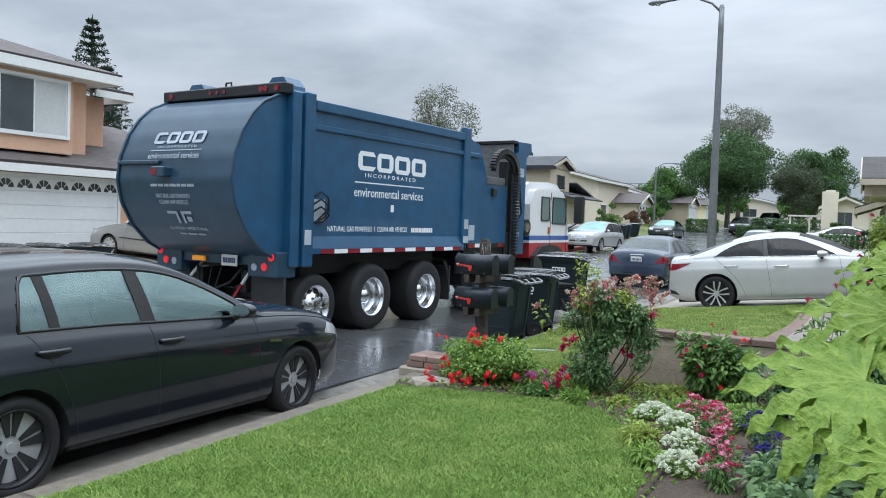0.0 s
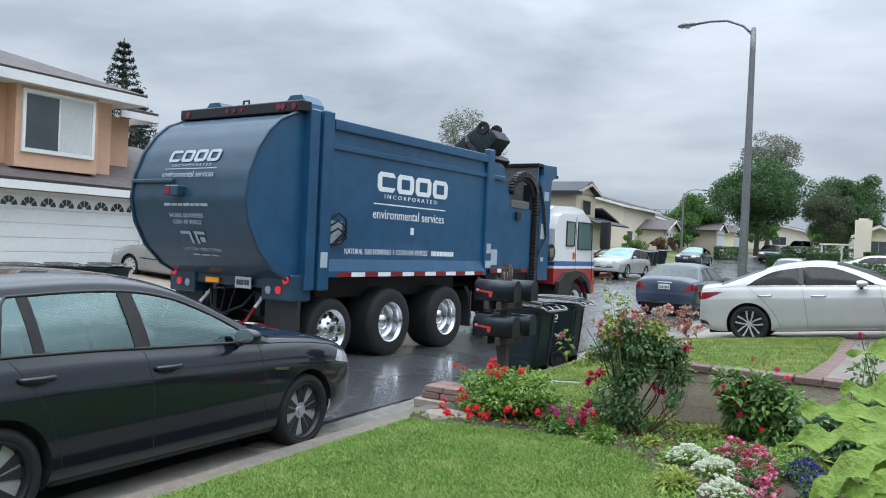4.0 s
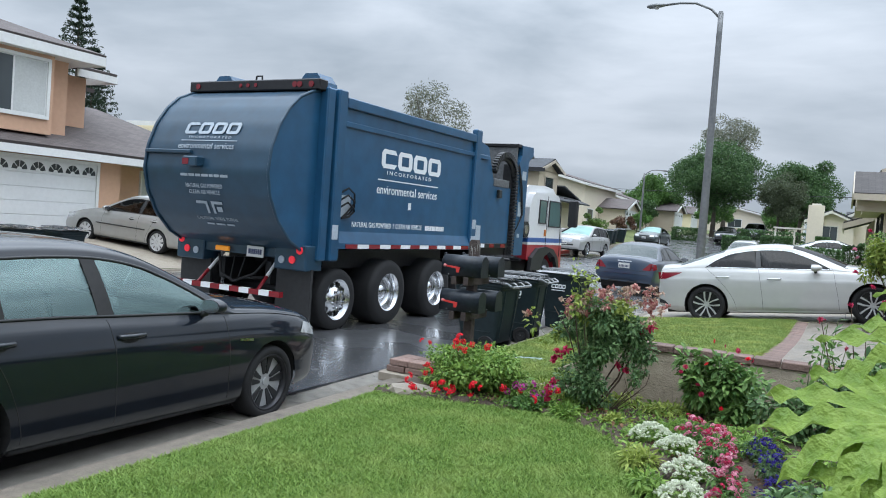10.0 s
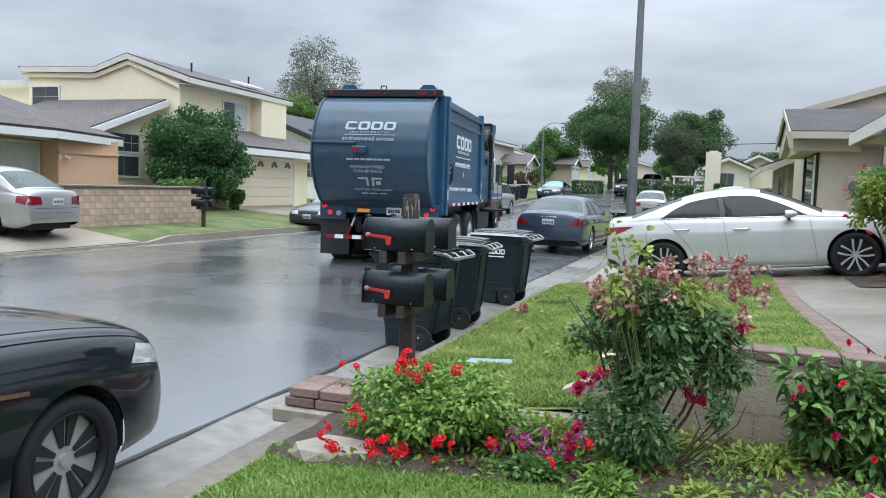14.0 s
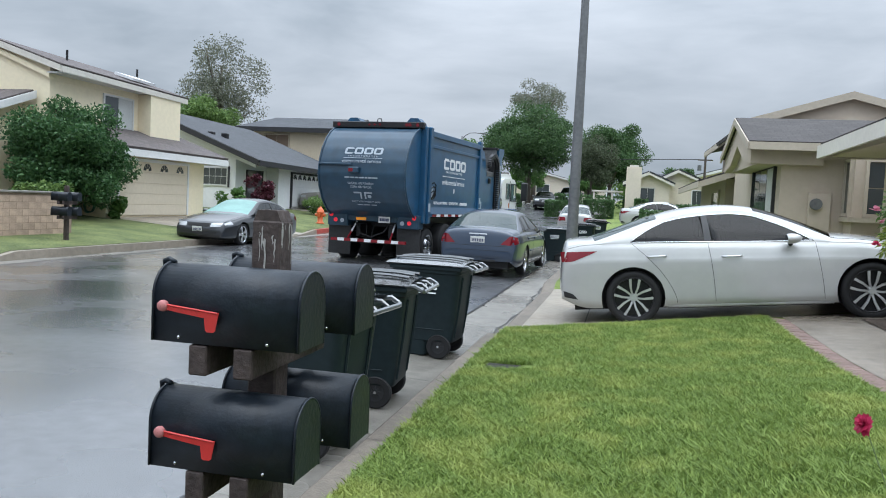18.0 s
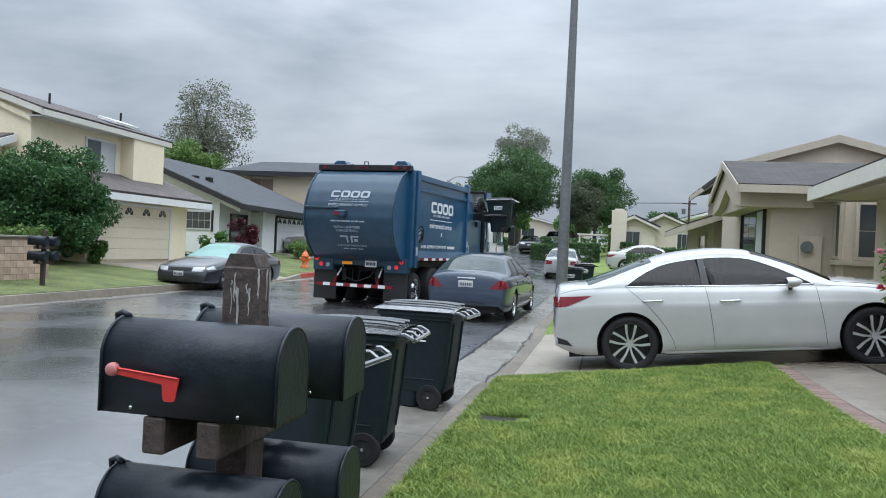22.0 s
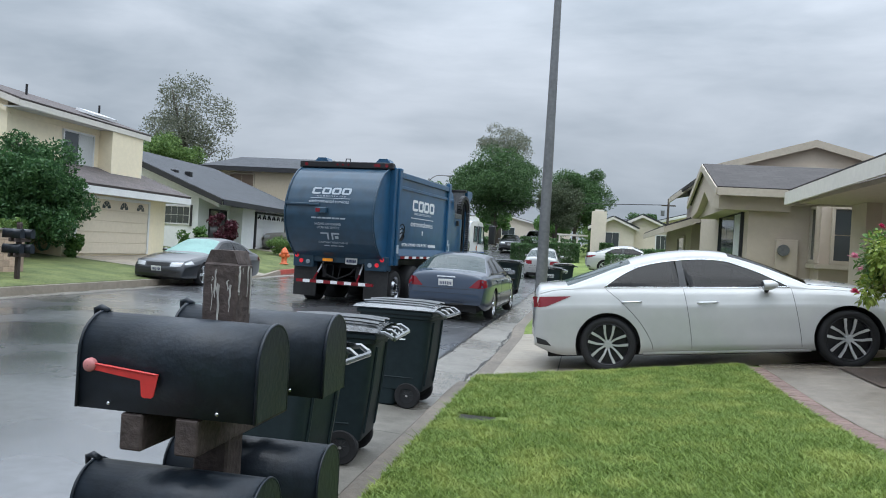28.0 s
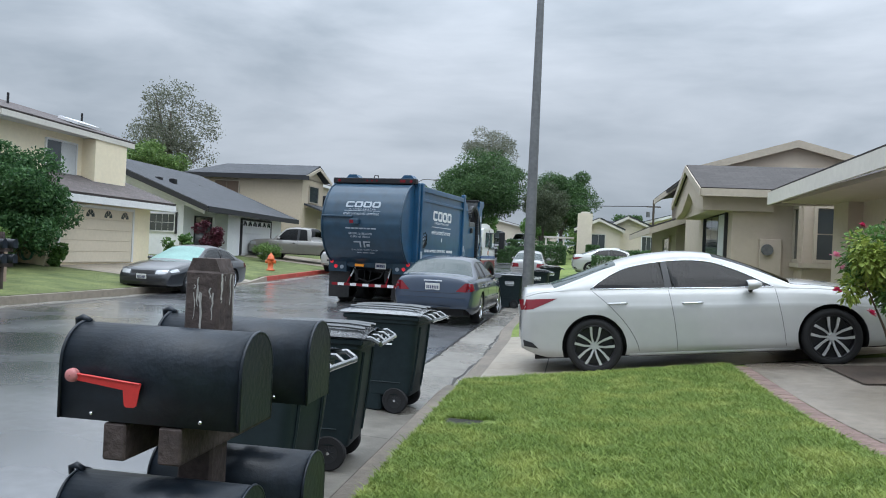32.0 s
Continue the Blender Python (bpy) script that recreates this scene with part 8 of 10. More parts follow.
pine((-52.6, 40, 0.5), 15.8, "tall tiered pine behind the peach house")
pine((-52.8, 41.6, 0.5), 12.4, "smaller tiered pine beside a taller one")
hedge("hedge", -8.3, -2.2, 70.0, 71.2, 1.2, 2.5, L_DARK, "clipped green hedge along the bend", 4500, 0.09, 21)
hedge("hedge", -13.5, -11.0, 69.0, 70.0, 1.15, 2.3, L_DARK, "clipped dark hedge far off", 3000, 0.09, 22)
hedge("shrub", -1.9, -0.4, 42.0, 43.0, 0.4, 1.4, L_DARK, "clipped dark box shrub by the beige house", 2500, 0.06, 23, "shrub")
hedge("shrub", -0.3, 0.8, 40.6, 41.6, 0.4, 1.6, L_DARK, "clipped dark box shrub by the porch", 2500, 0.06, 24, "shrub")
hedge("shrub", -2.0, -1.15, 58.8, 59.6, 0.75, 2.15, L_DARK, "clipped dark shrub before the chimney house", 2500, 0.08, 34, "shrub")
hedge("hedge", -5.25, -3.35, 56.6, 57.8, 0.70, 1.98, L_DARK, "clipped dark green hedge before the patio", 5000, 0.07, 36)
hedge("hedge", -7.75, -6.0, 57.0, 58.0, 0.70, 1.80, L_DARK, "clipped dark green hedge by the far drive", 4500, 0.07, 37)
hedge("shrub", 0.6, 2.2, 57.6, 58.6, 0.7, 1.9, L_DARK, "clipped dark shrub before the far gable", 2500, 0.08, 35, "shrub")
tree((-19.0, 38.6, 0.35), 1.9, 0.95, "purple-leaved shrub under the windows", L_PURPLE, 25, 2600, 0.07, 0.04, 16, 0.1, name="shrub")
tree((-18.8, 35.6, 0.35), 1.2, 0.8, "green fern-like shrub at the garage corner", L_MID, 26, 1800, 0.07, 0.03, 12, 0.05, name="shrub")
tree((-17.6, 42.2, 0.40), 0.9, 0.9, "flowering low shrub by the drive", L_LIGHT, 27, 1800, 0.06, 0.03, 12, 0.05, name="shrub")
tree((-18.4, 24.0, 0.2), 1.5, 0.8, "light green shrub behind the garden wall", L_LIGHT, 28, 2200, 0.06, 0.03, 14, 0.05, name="shrub")
tree((-18.9, 28.2, 0.2), 0.9, 0.5, "low shrub at the foot of the citrus tree", L_MID, 29, 1500, 0.06, 0.03, 10, 0.05, name="shrub")
tree((-16.9, 57.5, 0.85), 2.6, 1.1, "light green garden shrub before the pale house", L_LIGHT, 71, 1800, 0.09, 0.04, 12, 0.12, name="shrub")
tree((-16.6, 64.5, 1.2), 1.9, 1.2, "rusty brown shrub by the far drive", leafmat("rusty_leaves", (0.07, 0.04, 0.03), (0.2, 0.11, 0.07)), 72, 1800, 0.09, 0.04, 12, 0.08, name="shrub")
tree((-17.0, 71.0, 1.5), 2.2, 1.3, "green shrub further up the yards", L_MID, 73, 1800, 0.1, 0.04, 12, 0.08, name="shrub")
tree((-18.0, 79.0, 1.8), 3.0, 1.6, "small dark tree before the far roofs", L_DARK, 74, 2200, 0.12, 0.06, 14, 0.15)

def garden_hose():
    t = thing("garden_hose", pose(-19.72, 27.80, 0.66), "coiled pale green garden hose on the cream house's wall", "hose")
    rnd = random.Random(12)
    for k in range(6):
        r, cx, cz = rnd.uniform(0.22, 0.29), rnd.uniform(-0.02, 0.02), rnd.uniform(-0.05, 0.02)
        part("coil", path(B(), [(cx + 0.8 * r * math.cos(a), -0.02 * k, cz + r * math.sin(a)) for a in lin(0, 2 * math.pi, 22)], 0.013, 6), mat("green_hose_rubber", (0.10, 0.26, 0.17), 0.5, var=0.1), t, smooth=True)
    part("hook", path(B(), [(0, 0.08, 0.26), (0, -0.12, 0.26), (0, -0.13, 0.30)], 0.012, 6), M_GALV, t)


garden_hose()

# ---------------------------------------------------------------- the near garden
def veined(m):
    """Uneven blade: fine relief and a second, darker green in blotches."""
    nt = m.node_tree
    N, L = nt.nodes.new, nt.links.new
    b = nt.nodes["Principled BSDF"]
    tc, ns, bp, n2, mx = N("ShaderNodeTexCoord"), N("ShaderNodeTexNoise"), N("ShaderNodeBump"), N("ShaderNodeTexNoise"), N("ShaderNodeMix")
    ns.inputs["Scale"].default_value, n2.inputs["Scale"].default_value = 22, 6
    bp.inputs["Strength"].default_value, bp.inputs["Distance"].default_value = 0.55, 0.03
    for n in (ns, n2):
        L(tc.outputs["Object"], n.inputs["Vector"])
    L(ns.outputs["Fac"], bp.inputs["Height"])
    L(bp.outputs["Normal"], b.inputs["Normal"])
    mx.data_type, mx.blend_type = "RGBA", "MULTIPLY"
    rp = next(n for n in nt.nodes if n.type == "VALTORGB")
    L(rp.outputs["Color"], mx.inputs["A"])
    cr = N("ShaderNodeValToRGB")
    cr.color_ramp.elements[0].position, cr.color_ramp.elements[0].color = 0.35, (0.62, 0.72, 0.6, 1)
    cr.color_ramp.elements[1].position = 0.62
    L(n2.outputs["Fac"], cr.inputs["Fac"])
    L(cr.outputs["Color"], mx.inputs["B"])
    mx.inputs["Factor"].default_value = 1.0
    L(mx.outputs["Result"], b.inputs["Base Color"])
    return m


L_ROSE = leafmat("rose_leaves", (0.055, 0.12, 0.05), (0.21, 0.33, 0.14))
L_YOUNG = leafmat("young_rose_leaves", (0.15, 0.22, 0.035), (0.34, 0.40, 0.10))
L_FATSIA = veined(leafmat("lime_leaf", (0.17, 0.27, 0.045), (0.27, 0.37, 0.08), 0.35))
L_DAHLIA = leafmat("dahlia_leaves", (0.06, 0.14, 0.04), (0.19, 0.31, 0.09))
L_WEED = leafmat("weed_leaves", (0.08, 0.17, 0.03), (0.25, 0.38, 0.085))
P_PINK = leafmat("dusky_pink_petals", (0.24, 0.045, 0.055), (0.68, 0.40, 0.34))
P_DRY = leafmat("faded_petals", (0.17, 0.07, 0.055), (0.74, 0.58, 0.45))
P_CRIMSON = leafmat("crimson_petals", (0.30, 0.01, 0.045), (0.58, 0.05, 0.13))
P_SCARLET = leafmat("scarlet_petals", (0.58, 0.008, 0.022), (0.84, 0.028, 0.05))
P_MAGENTA = leafmat("magenta_petals", (0.26, 0.015, 0.16), (0.55, 0.08, 0.36))
P_ROSE = leafmat("rose_pink_petals", (0.46, 0.08, 0.18), (0.78, 0.40, 0.48))
P_WHITE = leafmat("cream_white_petals", (0.55, 0.60, 0.42), (0.82, 0.84, 0.74))
P_INDIGO = leafmat("deep_blue_petals", (0.018, 0.012, 0.12), (0.07, 0.05, 0.32))
M_STEM = mat("green_stem", (0.09, 0.13, 0.04), 0.6, var=0.3, scale=20)
M_TWIG = mat("brown_twig", (0.075, 0.05, 0.035), 0.8, var=0.35, scale=20)


def unit(a):
    return a / (np.linalg.norm(a, axis=1)[:, None] + 1e-9)


def blades(pts, out, length, width, rng, droop=0.25, fold=0.25):
    """Pointed leaves with a folded rib, growing outwards from the points. Gives verts and triangles."""
    n = len(pts)
    d = unit(out + rng.normal(0, 0.45, (n, 3)))
    up = np.tile((0.0, 0.0, 1.0), (n, 1)) + rng.normal(0, 0.35, (n, 3))
    s = unit(np.cross(d, up))
    nn = np.cross(s, d)
    l = (length * rng.uniform(0.6, 1.3, n))[:, None]
    w = (width * rng.uniform(0.7, 1.2, n))[:, None]
    sag = np.array([[0, 0, -1.0]]) * l * droop
    v = np.stack([pts, pts + d * l * 0.35 + s * w + sag * 0.2 + nn * w * fold, pts + d * l * 0.72 + s * w * 0.7 + sag * 0.6 + nn * w * fold, pts + d * l + sag * 1.2,
                  pts + d * l * 0.72 - s * w * 0.7 + sag * 0.6 + nn * w * fold, pts + d * l * 0.35 - s * w + sag * 0.2 + nn * w * fold, pts + d * l * 0.5 + sag * 0.35], 1).reshape(-1, 3)
    f = (np.arange(n)[:, None] * 7 + np.array([[0, 1, 6, 1, 2, 6, 2, 3, 6, 3, 4, 6, 4, 5, 6, 5, 0, 6]])).reshape(-1, 3)
    return v, f


def foliage(parent, clumps, n, length, width, material, seed, label="leaves", shell=0.3, droop=0.25, name="foliage"):
    rng = np.random.default_rng(seed)
    P, D = [], []
    vol = np.array([c[1][0] * c[1][1] + c[1][0] * c[1][2] for c in clumps])
    for (c, r), q in zip(clumps, vol / vol.sum()):
        p, d = cloud(rng, c, r, max(6, int(n * q)), shell)
        P.append(p)
        D.append(d)
    v, f = blades(np.concatenate(P), np.concatenate(D), length, width, rng, droop)
    return quick(name, v, f, material, parent, "stuff", label)


def lumps(rng, c, r, k, size=(0.35, 0.6)):
    """Clumps that fill a lumpy body round c with half-widths r."""
    out = []
    for _ in range(k):
        d = rng.normal(size=3)
        d = d / np.linalg.norm(d) * rng.uniform(0.2, 0.8)
        s = rng.uniform(*size)
        out.append((np.array(c) + d * np.array(r), np.array(r) * s))
    return out


def bloom_mesh(name, kind, material, seed):
    """One flower, about 1 unit across, opening towards +z."""
    rng = np.random.default_rng(seed)
    V, F = [], []
    def petal(a, tilt, l, w, cup, r0=0.02):
        ca, sa = math.cos(a), math.sin(a)
        base = len(V)
        for u, ww in ((0.0, 0.35), (0.55, 1.0), (1.0, 0.62)):
            rr = r0 + l * (math.sin(tilt) * u + 0.10 * cup * u * u)
            z = l * math.cos(tilt) * u - cup * 0.25 * l * u * u
            for s in (-1, 0, 1):
                t = s * w * ww
                k = rr - (0.12 * l if s == 0 else 0)
                V.append((ca * k - sa * t, sa * k + ca * t, z + rng.uniform(-0.02, 0.02)))
        for i in (0, 3):
            for j in (0, 1):
                F.append((base + i + j, base + i + j + 1, base + i + j + 4, base + i + j + 3))
    if kind == "rose":
        for ring, (n, tilt, l, w, cup) in enumerate(((4, 0.25, 0.42, 0.16, 0.2), (5, 0.75, 0.46, 0.20, 0.5), (7, 1.25, 0.50, 0.22, 0.9))):
            for k in range(n):
                petal(2 * math.pi * (k + 0.4 * ring) / n + rng.uniform(-0.2, 0.2), tilt + rng.uniform(-0.2, 0.25), l * rng.uniform(0.85, 1.1), w, cup)
    elif kind == "dry":
        # spent: a tight crumpled heart in a skirt of limp hanging petals
        for k in range(9):
            petal(rng.uniform(0, 6.3), rng.uniform(0.1, 0.8), rng.uniform(0.22, 0.36), rng.uniform(0.08, 0.14), rng.uniform(0.2, 1.4), 0.04)
        for k in range(13):
            petal(rng.uniform(0, 6.3), rng.uniform(1.1, 2.5), rng.uniform(0.26, 0.50), rng.uniform(0.07, 0.15), rng.uniform(1.2, 2.6), 0.08)
        V[:] = [(x * (1 + rng.normal(0, 0.08)), y * (1 + rng.normal(0, 0.08)), z + rng.normal(0, 0.022)) for x, y, z in V]
    elif kind == "dahlia":
        for ring, (n, tilt, l) in enumerate(((6, 0.3, 0.3), (9, 0.8, 0.42), (12, 1.3, 0.5))):
            for k in range(n):
                petal(2 * math.pi * (k + 0.5 * ring) / n, tilt + rng.uniform(-0.1, 0.1), l, 0.075, 0.4)
    elif kind == "head":
        for _ in range(26):
            d = rng.normal(size=3)
            d /= np.linalg.norm(d)
            d[2] = abs(d[2]) * 0.8 - 0.1
            c = d * 0.4
            base = len(V)
            a = np.cross(d, (0.3, 0.5, 0.8))
            a /= np.linalg.norm(a)
            b = np.cross(d, a)
            for q in range(5):
                t = 2 * math.pi * q / 5
                V.append(tuple(c + 0.14 * (math.cos(t) * a + math.sin(t) * b) + d * 0.05))
            V.append(tuple(c))
            F.extend((base + q, base + (q + 1) % 5, base + 5) for q in range(5))
    me = bpy.data.meshes.new(name)
    me.from_pydata(V, [], F)
    me.materials.append(material)
    return me


def set_blooms(parent, meshes, spots, rng, size, name="bloom", label="", up=0.6):
    for k, p in enumerate(spots):
        ob = new(name, meshes[k % len(meshes)])
        ob.parent = parent
        d = Vector(rng.normal(0, 0.6, 3)) + Vector((0, -0.35, up))
        s = size * rng.uniform(0.75, 1.2)
        ob.matrix_local = Matrix.Translation(p) @ d.to_track_quat("Z", "Y").to_matrix().to_4x4() @ Matrix.Diagonal((s, s, s, 1))
        if label:
            tagged(ob, label)


def join_blooms(parent, meshes, spots, rng, size):
    """The many small flower heads of one clump, as one mass."""
    V, F, n = [], [], 0
    data = []
    for me in meshes:
        data.append((np.array([v.co[:] for v in me.vertices]), np.array([p.vertices[:] for p in me.polygons])))
    mats = [me.materials[0] for me in meshes]
    for k, mt in enumerate(dict.fromkeys(mats)):
        V, F, n = [], [], 0
        for i, p in enumerate(spots):
            if mats[i % len(mats)] != mt:
                continue
            v, f = data[i % len(data)]
            d = Vector(rng.normal(0, 0.5, 3)) + Vector((0, -0.2, 1.2))
            m = np.array(d.to_track_quat("Z", "Y").to_matrix()) * size * rng.uniform(0.75, 1.2)
            V.append(v @ m.T + np.array(p))
            F.append(f + n)
            n += len(v)
        quick("flower_heads", np.concatenate(V), np.concatenate(F), mt, parent, "stuff", "mass of small flower heads")


def twig(parent, pts, r, material=None, name="stem"):
    bm = B()
    path(bm, pts, [r * (1 - 0.65 * k / (len(pts) - 1)) for k in range(len(pts))], 5)
    return part(name, bm, material or M_TWIG, parent)


ROSES = [bloom_mesh("bloom", "dry", P_PINK, 1), bloom_mesh("bloom", "dry", P_DRY, 2), bloom_mesh("bloom", "dry", P_DRY, 3), bloom_mesh("bloom", "rose", P_PINK, 19), bloom_mesh("bloom", "dry", P_PINK, 4), bloom_mesh("bloom", "dry", P_DRY, 5)]
CRIMSON = [bloom_mesh("bloom", "rose", P_CRIMSON, 6), bloom_mesh("bloom", "dry", P_CRIMSON, 7)]
DAHLIAS = [bloom_mesh("bloom", "dahlia", P_CRIMSON, 8), bloom_mesh("bloom", "dahlia", P_CRIMSON, 9), bloom_mesh("bloom", "dahlia", P_SCARLET, 8)]
HEADS_RED = [bloom_mesh("bloom", "head", P_SCARLET, 10)]
HEADS_MAG = [bloom_mesh("bloom", "head", P_MAGENTA, 11)]
HEADS_PINK = [bloom_mesh("bloom", "head", P_ROSE, 12), bloom_mesh("bloom", "head", P_CRIMSON, 13), bloom_mesh("bloom", "head", P_ROSE, 14)]
HEADS_WHITE = [bloom_mesh("bloom", "head", P_WHITE, 15), bloom_mesh("bloom", "head", P_WHITE, 16)]
HEADS_BLUE = [bloom_mesh("bloom", "head", P_INDIGO, 17)]


def rose_bush():
    rng = np.random.default_rng(31)
    bx, by = -1.8, 6.38
    t = thing("rose_bush", pose(bx, by, -0.04), "leafy rose bush with many fading dusky pink blooms", "rose bush")
    for k in range(11):
        a = rng.uniform(0, 6.3)
        e = Vector((rng.uniform(-0.5, 0.35), rng.uniform(-0.2, 0.25), rng.uniform(0.62, 0.95)))
        s = Vector((-0.1 + 0.06 * math.cos(a) + e.x * 0.12, 0.06 * math.sin(a), 0))
        m1 = s.lerp(e, 0.35) + Vector((rng.normal(0, 0.05), rng.normal(0, 0.04), 0.08))
        m2 = s.lerp(e, 0.7) + Vector((rng.normal(0, 0.05), rng.normal(0, 0.04), 0.05))
        twig(t, [s, m1, m2, e], 0.009)
    # crown, the skirt that hangs before the stems, and thin outer sprays
    body = lumps(rng, (-0.04, 0, 0.70), (0.47, 0.32, 0.26), 30, (0.16, 0.30))
    foliage(t, body, 5600, 0.038, 0.013, L_ROSE, 32)
    foliage(t, lumps(rng, (-0.14, -0.08, 0.30), (0.30, 0.2, 0.30), 16, (0.25, 0.45)), 2700, 0.034, 0.011, L_ROSE, 39)
    foliage(t, lumps(rng, (0.22, -0.02, 0.5), (0.16, 0.15, 0.30), 12, (0.14, 0.3)), 620, 0.036, 0.011, L_ROSE, 38)
    foliage(t, lumps(rng, (-0.42, 0.05, 0.62), (0.16, 0.2, 0.16), 8, (0.14, 0.3)), 110, 0.036, 0.011, L_YOUNG, 46)
    for k in range(6):
        e = Vector((0.2 + 0.05 * k - 0.08 * (k % 3), rng.uniform(-0.1, 0.1), 0.2 + 0.07 * k))
        mid = e * 0.5 + Vector((0.06, 0, 0.02))
        tw = twig(t, [(0.02, -0.02, 0.02), mid, mid.lerp(e, 0.5) + Vector((0.03, 0.01, 0.0)), e], 0.0045)
        part("side_twig", path(B(), [mid, mid + Vector((0.07, 0.02, 0.05))], [0.003, 0.0015], 5), M_TWIG, tw)
    # the long young shoots that stand above the bush
    for x, y, z in ((-0.20, -0.23, 1.13), (-0.25, -0.20, 1.22), (-0.13, -0.16, 1.10), (-0.17, -0.25, 1.02), (-0.24, -0.26, 0.98), (-0.66, 0.0, 0.74), (-0.10, -0.22, 1.16)):
        twig(t, [(x * 0.5, y, 0.55), (x * 0.8, y, z * 0.8), (x, y, z)], 0.0028, M_STEM)
        foliage(t, [((x * 0.96, y, z * 0.93), (0.05, 0.05, 0.11))], 22, 0.042, 0.014, L_YOUNG, int(abs(x * 100)) + 40, "pale young leaves")
    spots = []
    for c, r, n in (((-0.24, -0.14, 0.87), (0.13, 0.16, 0.08), 38), ((-0.08, -0.08, 0.95), (0.14, 0.18, 0.07), 28), ((0.14, -0.02, 0.99), (0.18, 0.18, 0.07), 32), ((0.34, 0.0, 0.92), (0.08, 0.12, 0.14), 24), ((-0.70, -0.02, 0.745), (0.03, 0.03, 0.02), 3)):
        spots += [tuple(np.array(c) + rng.uniform(-1, 1, 3) * np.array(r)) for _ in range(n)]
    set_blooms(t, ROSES, spots, rng, 0.054)
    for x, y, z in ((-0.27, 0.60, 0.95), (-0.20, 0.58, 0.93)):
        twig(t, [(-0.12, 0.25, 0.45), (x * 0.8, y * 0.8, z * 0.8), (x, y, z)], 0.0028, M_STEM)
        set_blooms(t, CRIMSON, [(x, y, z)], rng, 0.035, label="crimson bud")
    foliage(t, lumps(rng, (-0.06, 0.02, 0.86), (0.34, 0.28, 0.14), 16, (0.16, 0.3)), 460, 0.044, 0.015, L_YOUNG, 47, "pale young leaves")
    set_blooms(t, CRIMSON, [(-0.34, -0.22, 0.50), (-0.30, -0.23, 0.47), (-0.36, -0.2, 0.44), (-0.27, -0.23, 0.53), (0.27, 0.0, 0.72), (0.32, -0.02, 0.76), (0.24, 0.02, 0.70), (-0.40, -0.2, 0.22), (-0.38, -0.22, 0.17), (-0.36, -0.2, 0.27), (-0.39, -0.22, 0.12), (0.10, -0.05, 0.45), (0.16, -0.02, 0.4)], rng, 0.07, label="crimson bloom")


def red_shrub():
    rng = np.random.default_rng(33)
    t = thing("geranium_bed", pose(-2.95, 6.42, -0.05), "low leafy geranium clump with scarlet flower heads", "shrub")
    body = lumps(rng, (0.10, 0, 0.19), (0.74, 0.42, 0.27), 44, (0.18, 0.32))
    foliage(t, body, 9000, 0.034, 0.011, L_WEED, 34, "fresh green leaves")
    for k in range(9):
        e = Vector((rng.uniform(-0.4, 0.4), rng.uniform(-0.25, 0.25), rng.uniform(0.25, 0.42)))
        twig(t, [(e.x * 0.4, e.y * 0.4, 0), e * 0.6, e], 0.006, M_STEM)
    set_blooms(t, HEADS_RED, [(cx + rng.normal(0, 0.035), cy + rng.normal(0, 0.03), cz + rng.normal(0, 0.04)) for cx, cy, cz, m in ((-0.12, -0.1, 0.44, 5), (-0.33, -0.2, 0.36, 2), (-0.25, -0.38, 0.22, 4), (-0.08, -0.42, 0.12, 7), (0.18, -0.4, 0.12, 4), (0.14, -0.1, 0.38, 1), (-0.02, -0.12, 0.42, 3)) for _ in range(m)] + [(-0.42, -0.4, 0.12), (-0.38, -0.42, 0.08), (-0.40, -0.4, 0.16), (-0.36, -0.4, 0.06)], rng, 0.07)
    t = thing("verbena_clump", pose(-2.32, 6.12, -0.05), "small clump of magenta and scarlet flowers", "flowers")
    foliage(t, lumps(rng, (0, 0, 0.07), (0.28, 0.14, 0.09), 8, (0.3, 0.5)), 900, 0.04, 0.012, L_MID, 35)
    set_blooms(t, HEADS_MAG + HEADS_RED + HEADS_MAG, [(rng.uniform(-0.22, 0.22), rng.uniform(-0.12, 0.08), rng.uniform(0.1, 0.24)) for _ in range(15)], rng, 0.065)


def dahlia_bush():
    rng = np.random.default_rng(36)
    t = thing("dahlia", pose(-0.98, 6.62, -0.03), "bushy green dahlia with small red double blooms", "flowering plant")
    foliage(t, lumps(rng, (0, 0, 0.34), (0.40, 0.26, 0.33), 34, (0.16, 0.32)), 3000, 0.068, 0.017, L_DAHLIA, 37, droop=0.22)
    for k in range(8):
        e = Vector((rng.uniform(-0.26, 0.3), rng.uniform(-0.15, 0.15), rng.uniform(0.45, 0.62)))
        twig(t, [(e.x * 0.3, e.y * 0.3, 0), e * 0.6, e], 0.006, M_STEM)
    set_blooms(t, DAHLIAS, [(-0.24, -0.15, 0.47), (-0.27, -0.16, 0.43), (-0.08, -0.2, 0.52), (0.02, -0.1, 0.66), (0.12, -0.1, 0.64), (-0.05, -0.1, 0.69), (0.16, -0.2, 0.55), (-0.1, -0.24, 0.30), (0.2, -0.2, 0.60), (-0.13, -0.22, 0.36), (0.22, -0.1, 0.58), (0.05, -0.25, 0.22)], rng, 0.046)


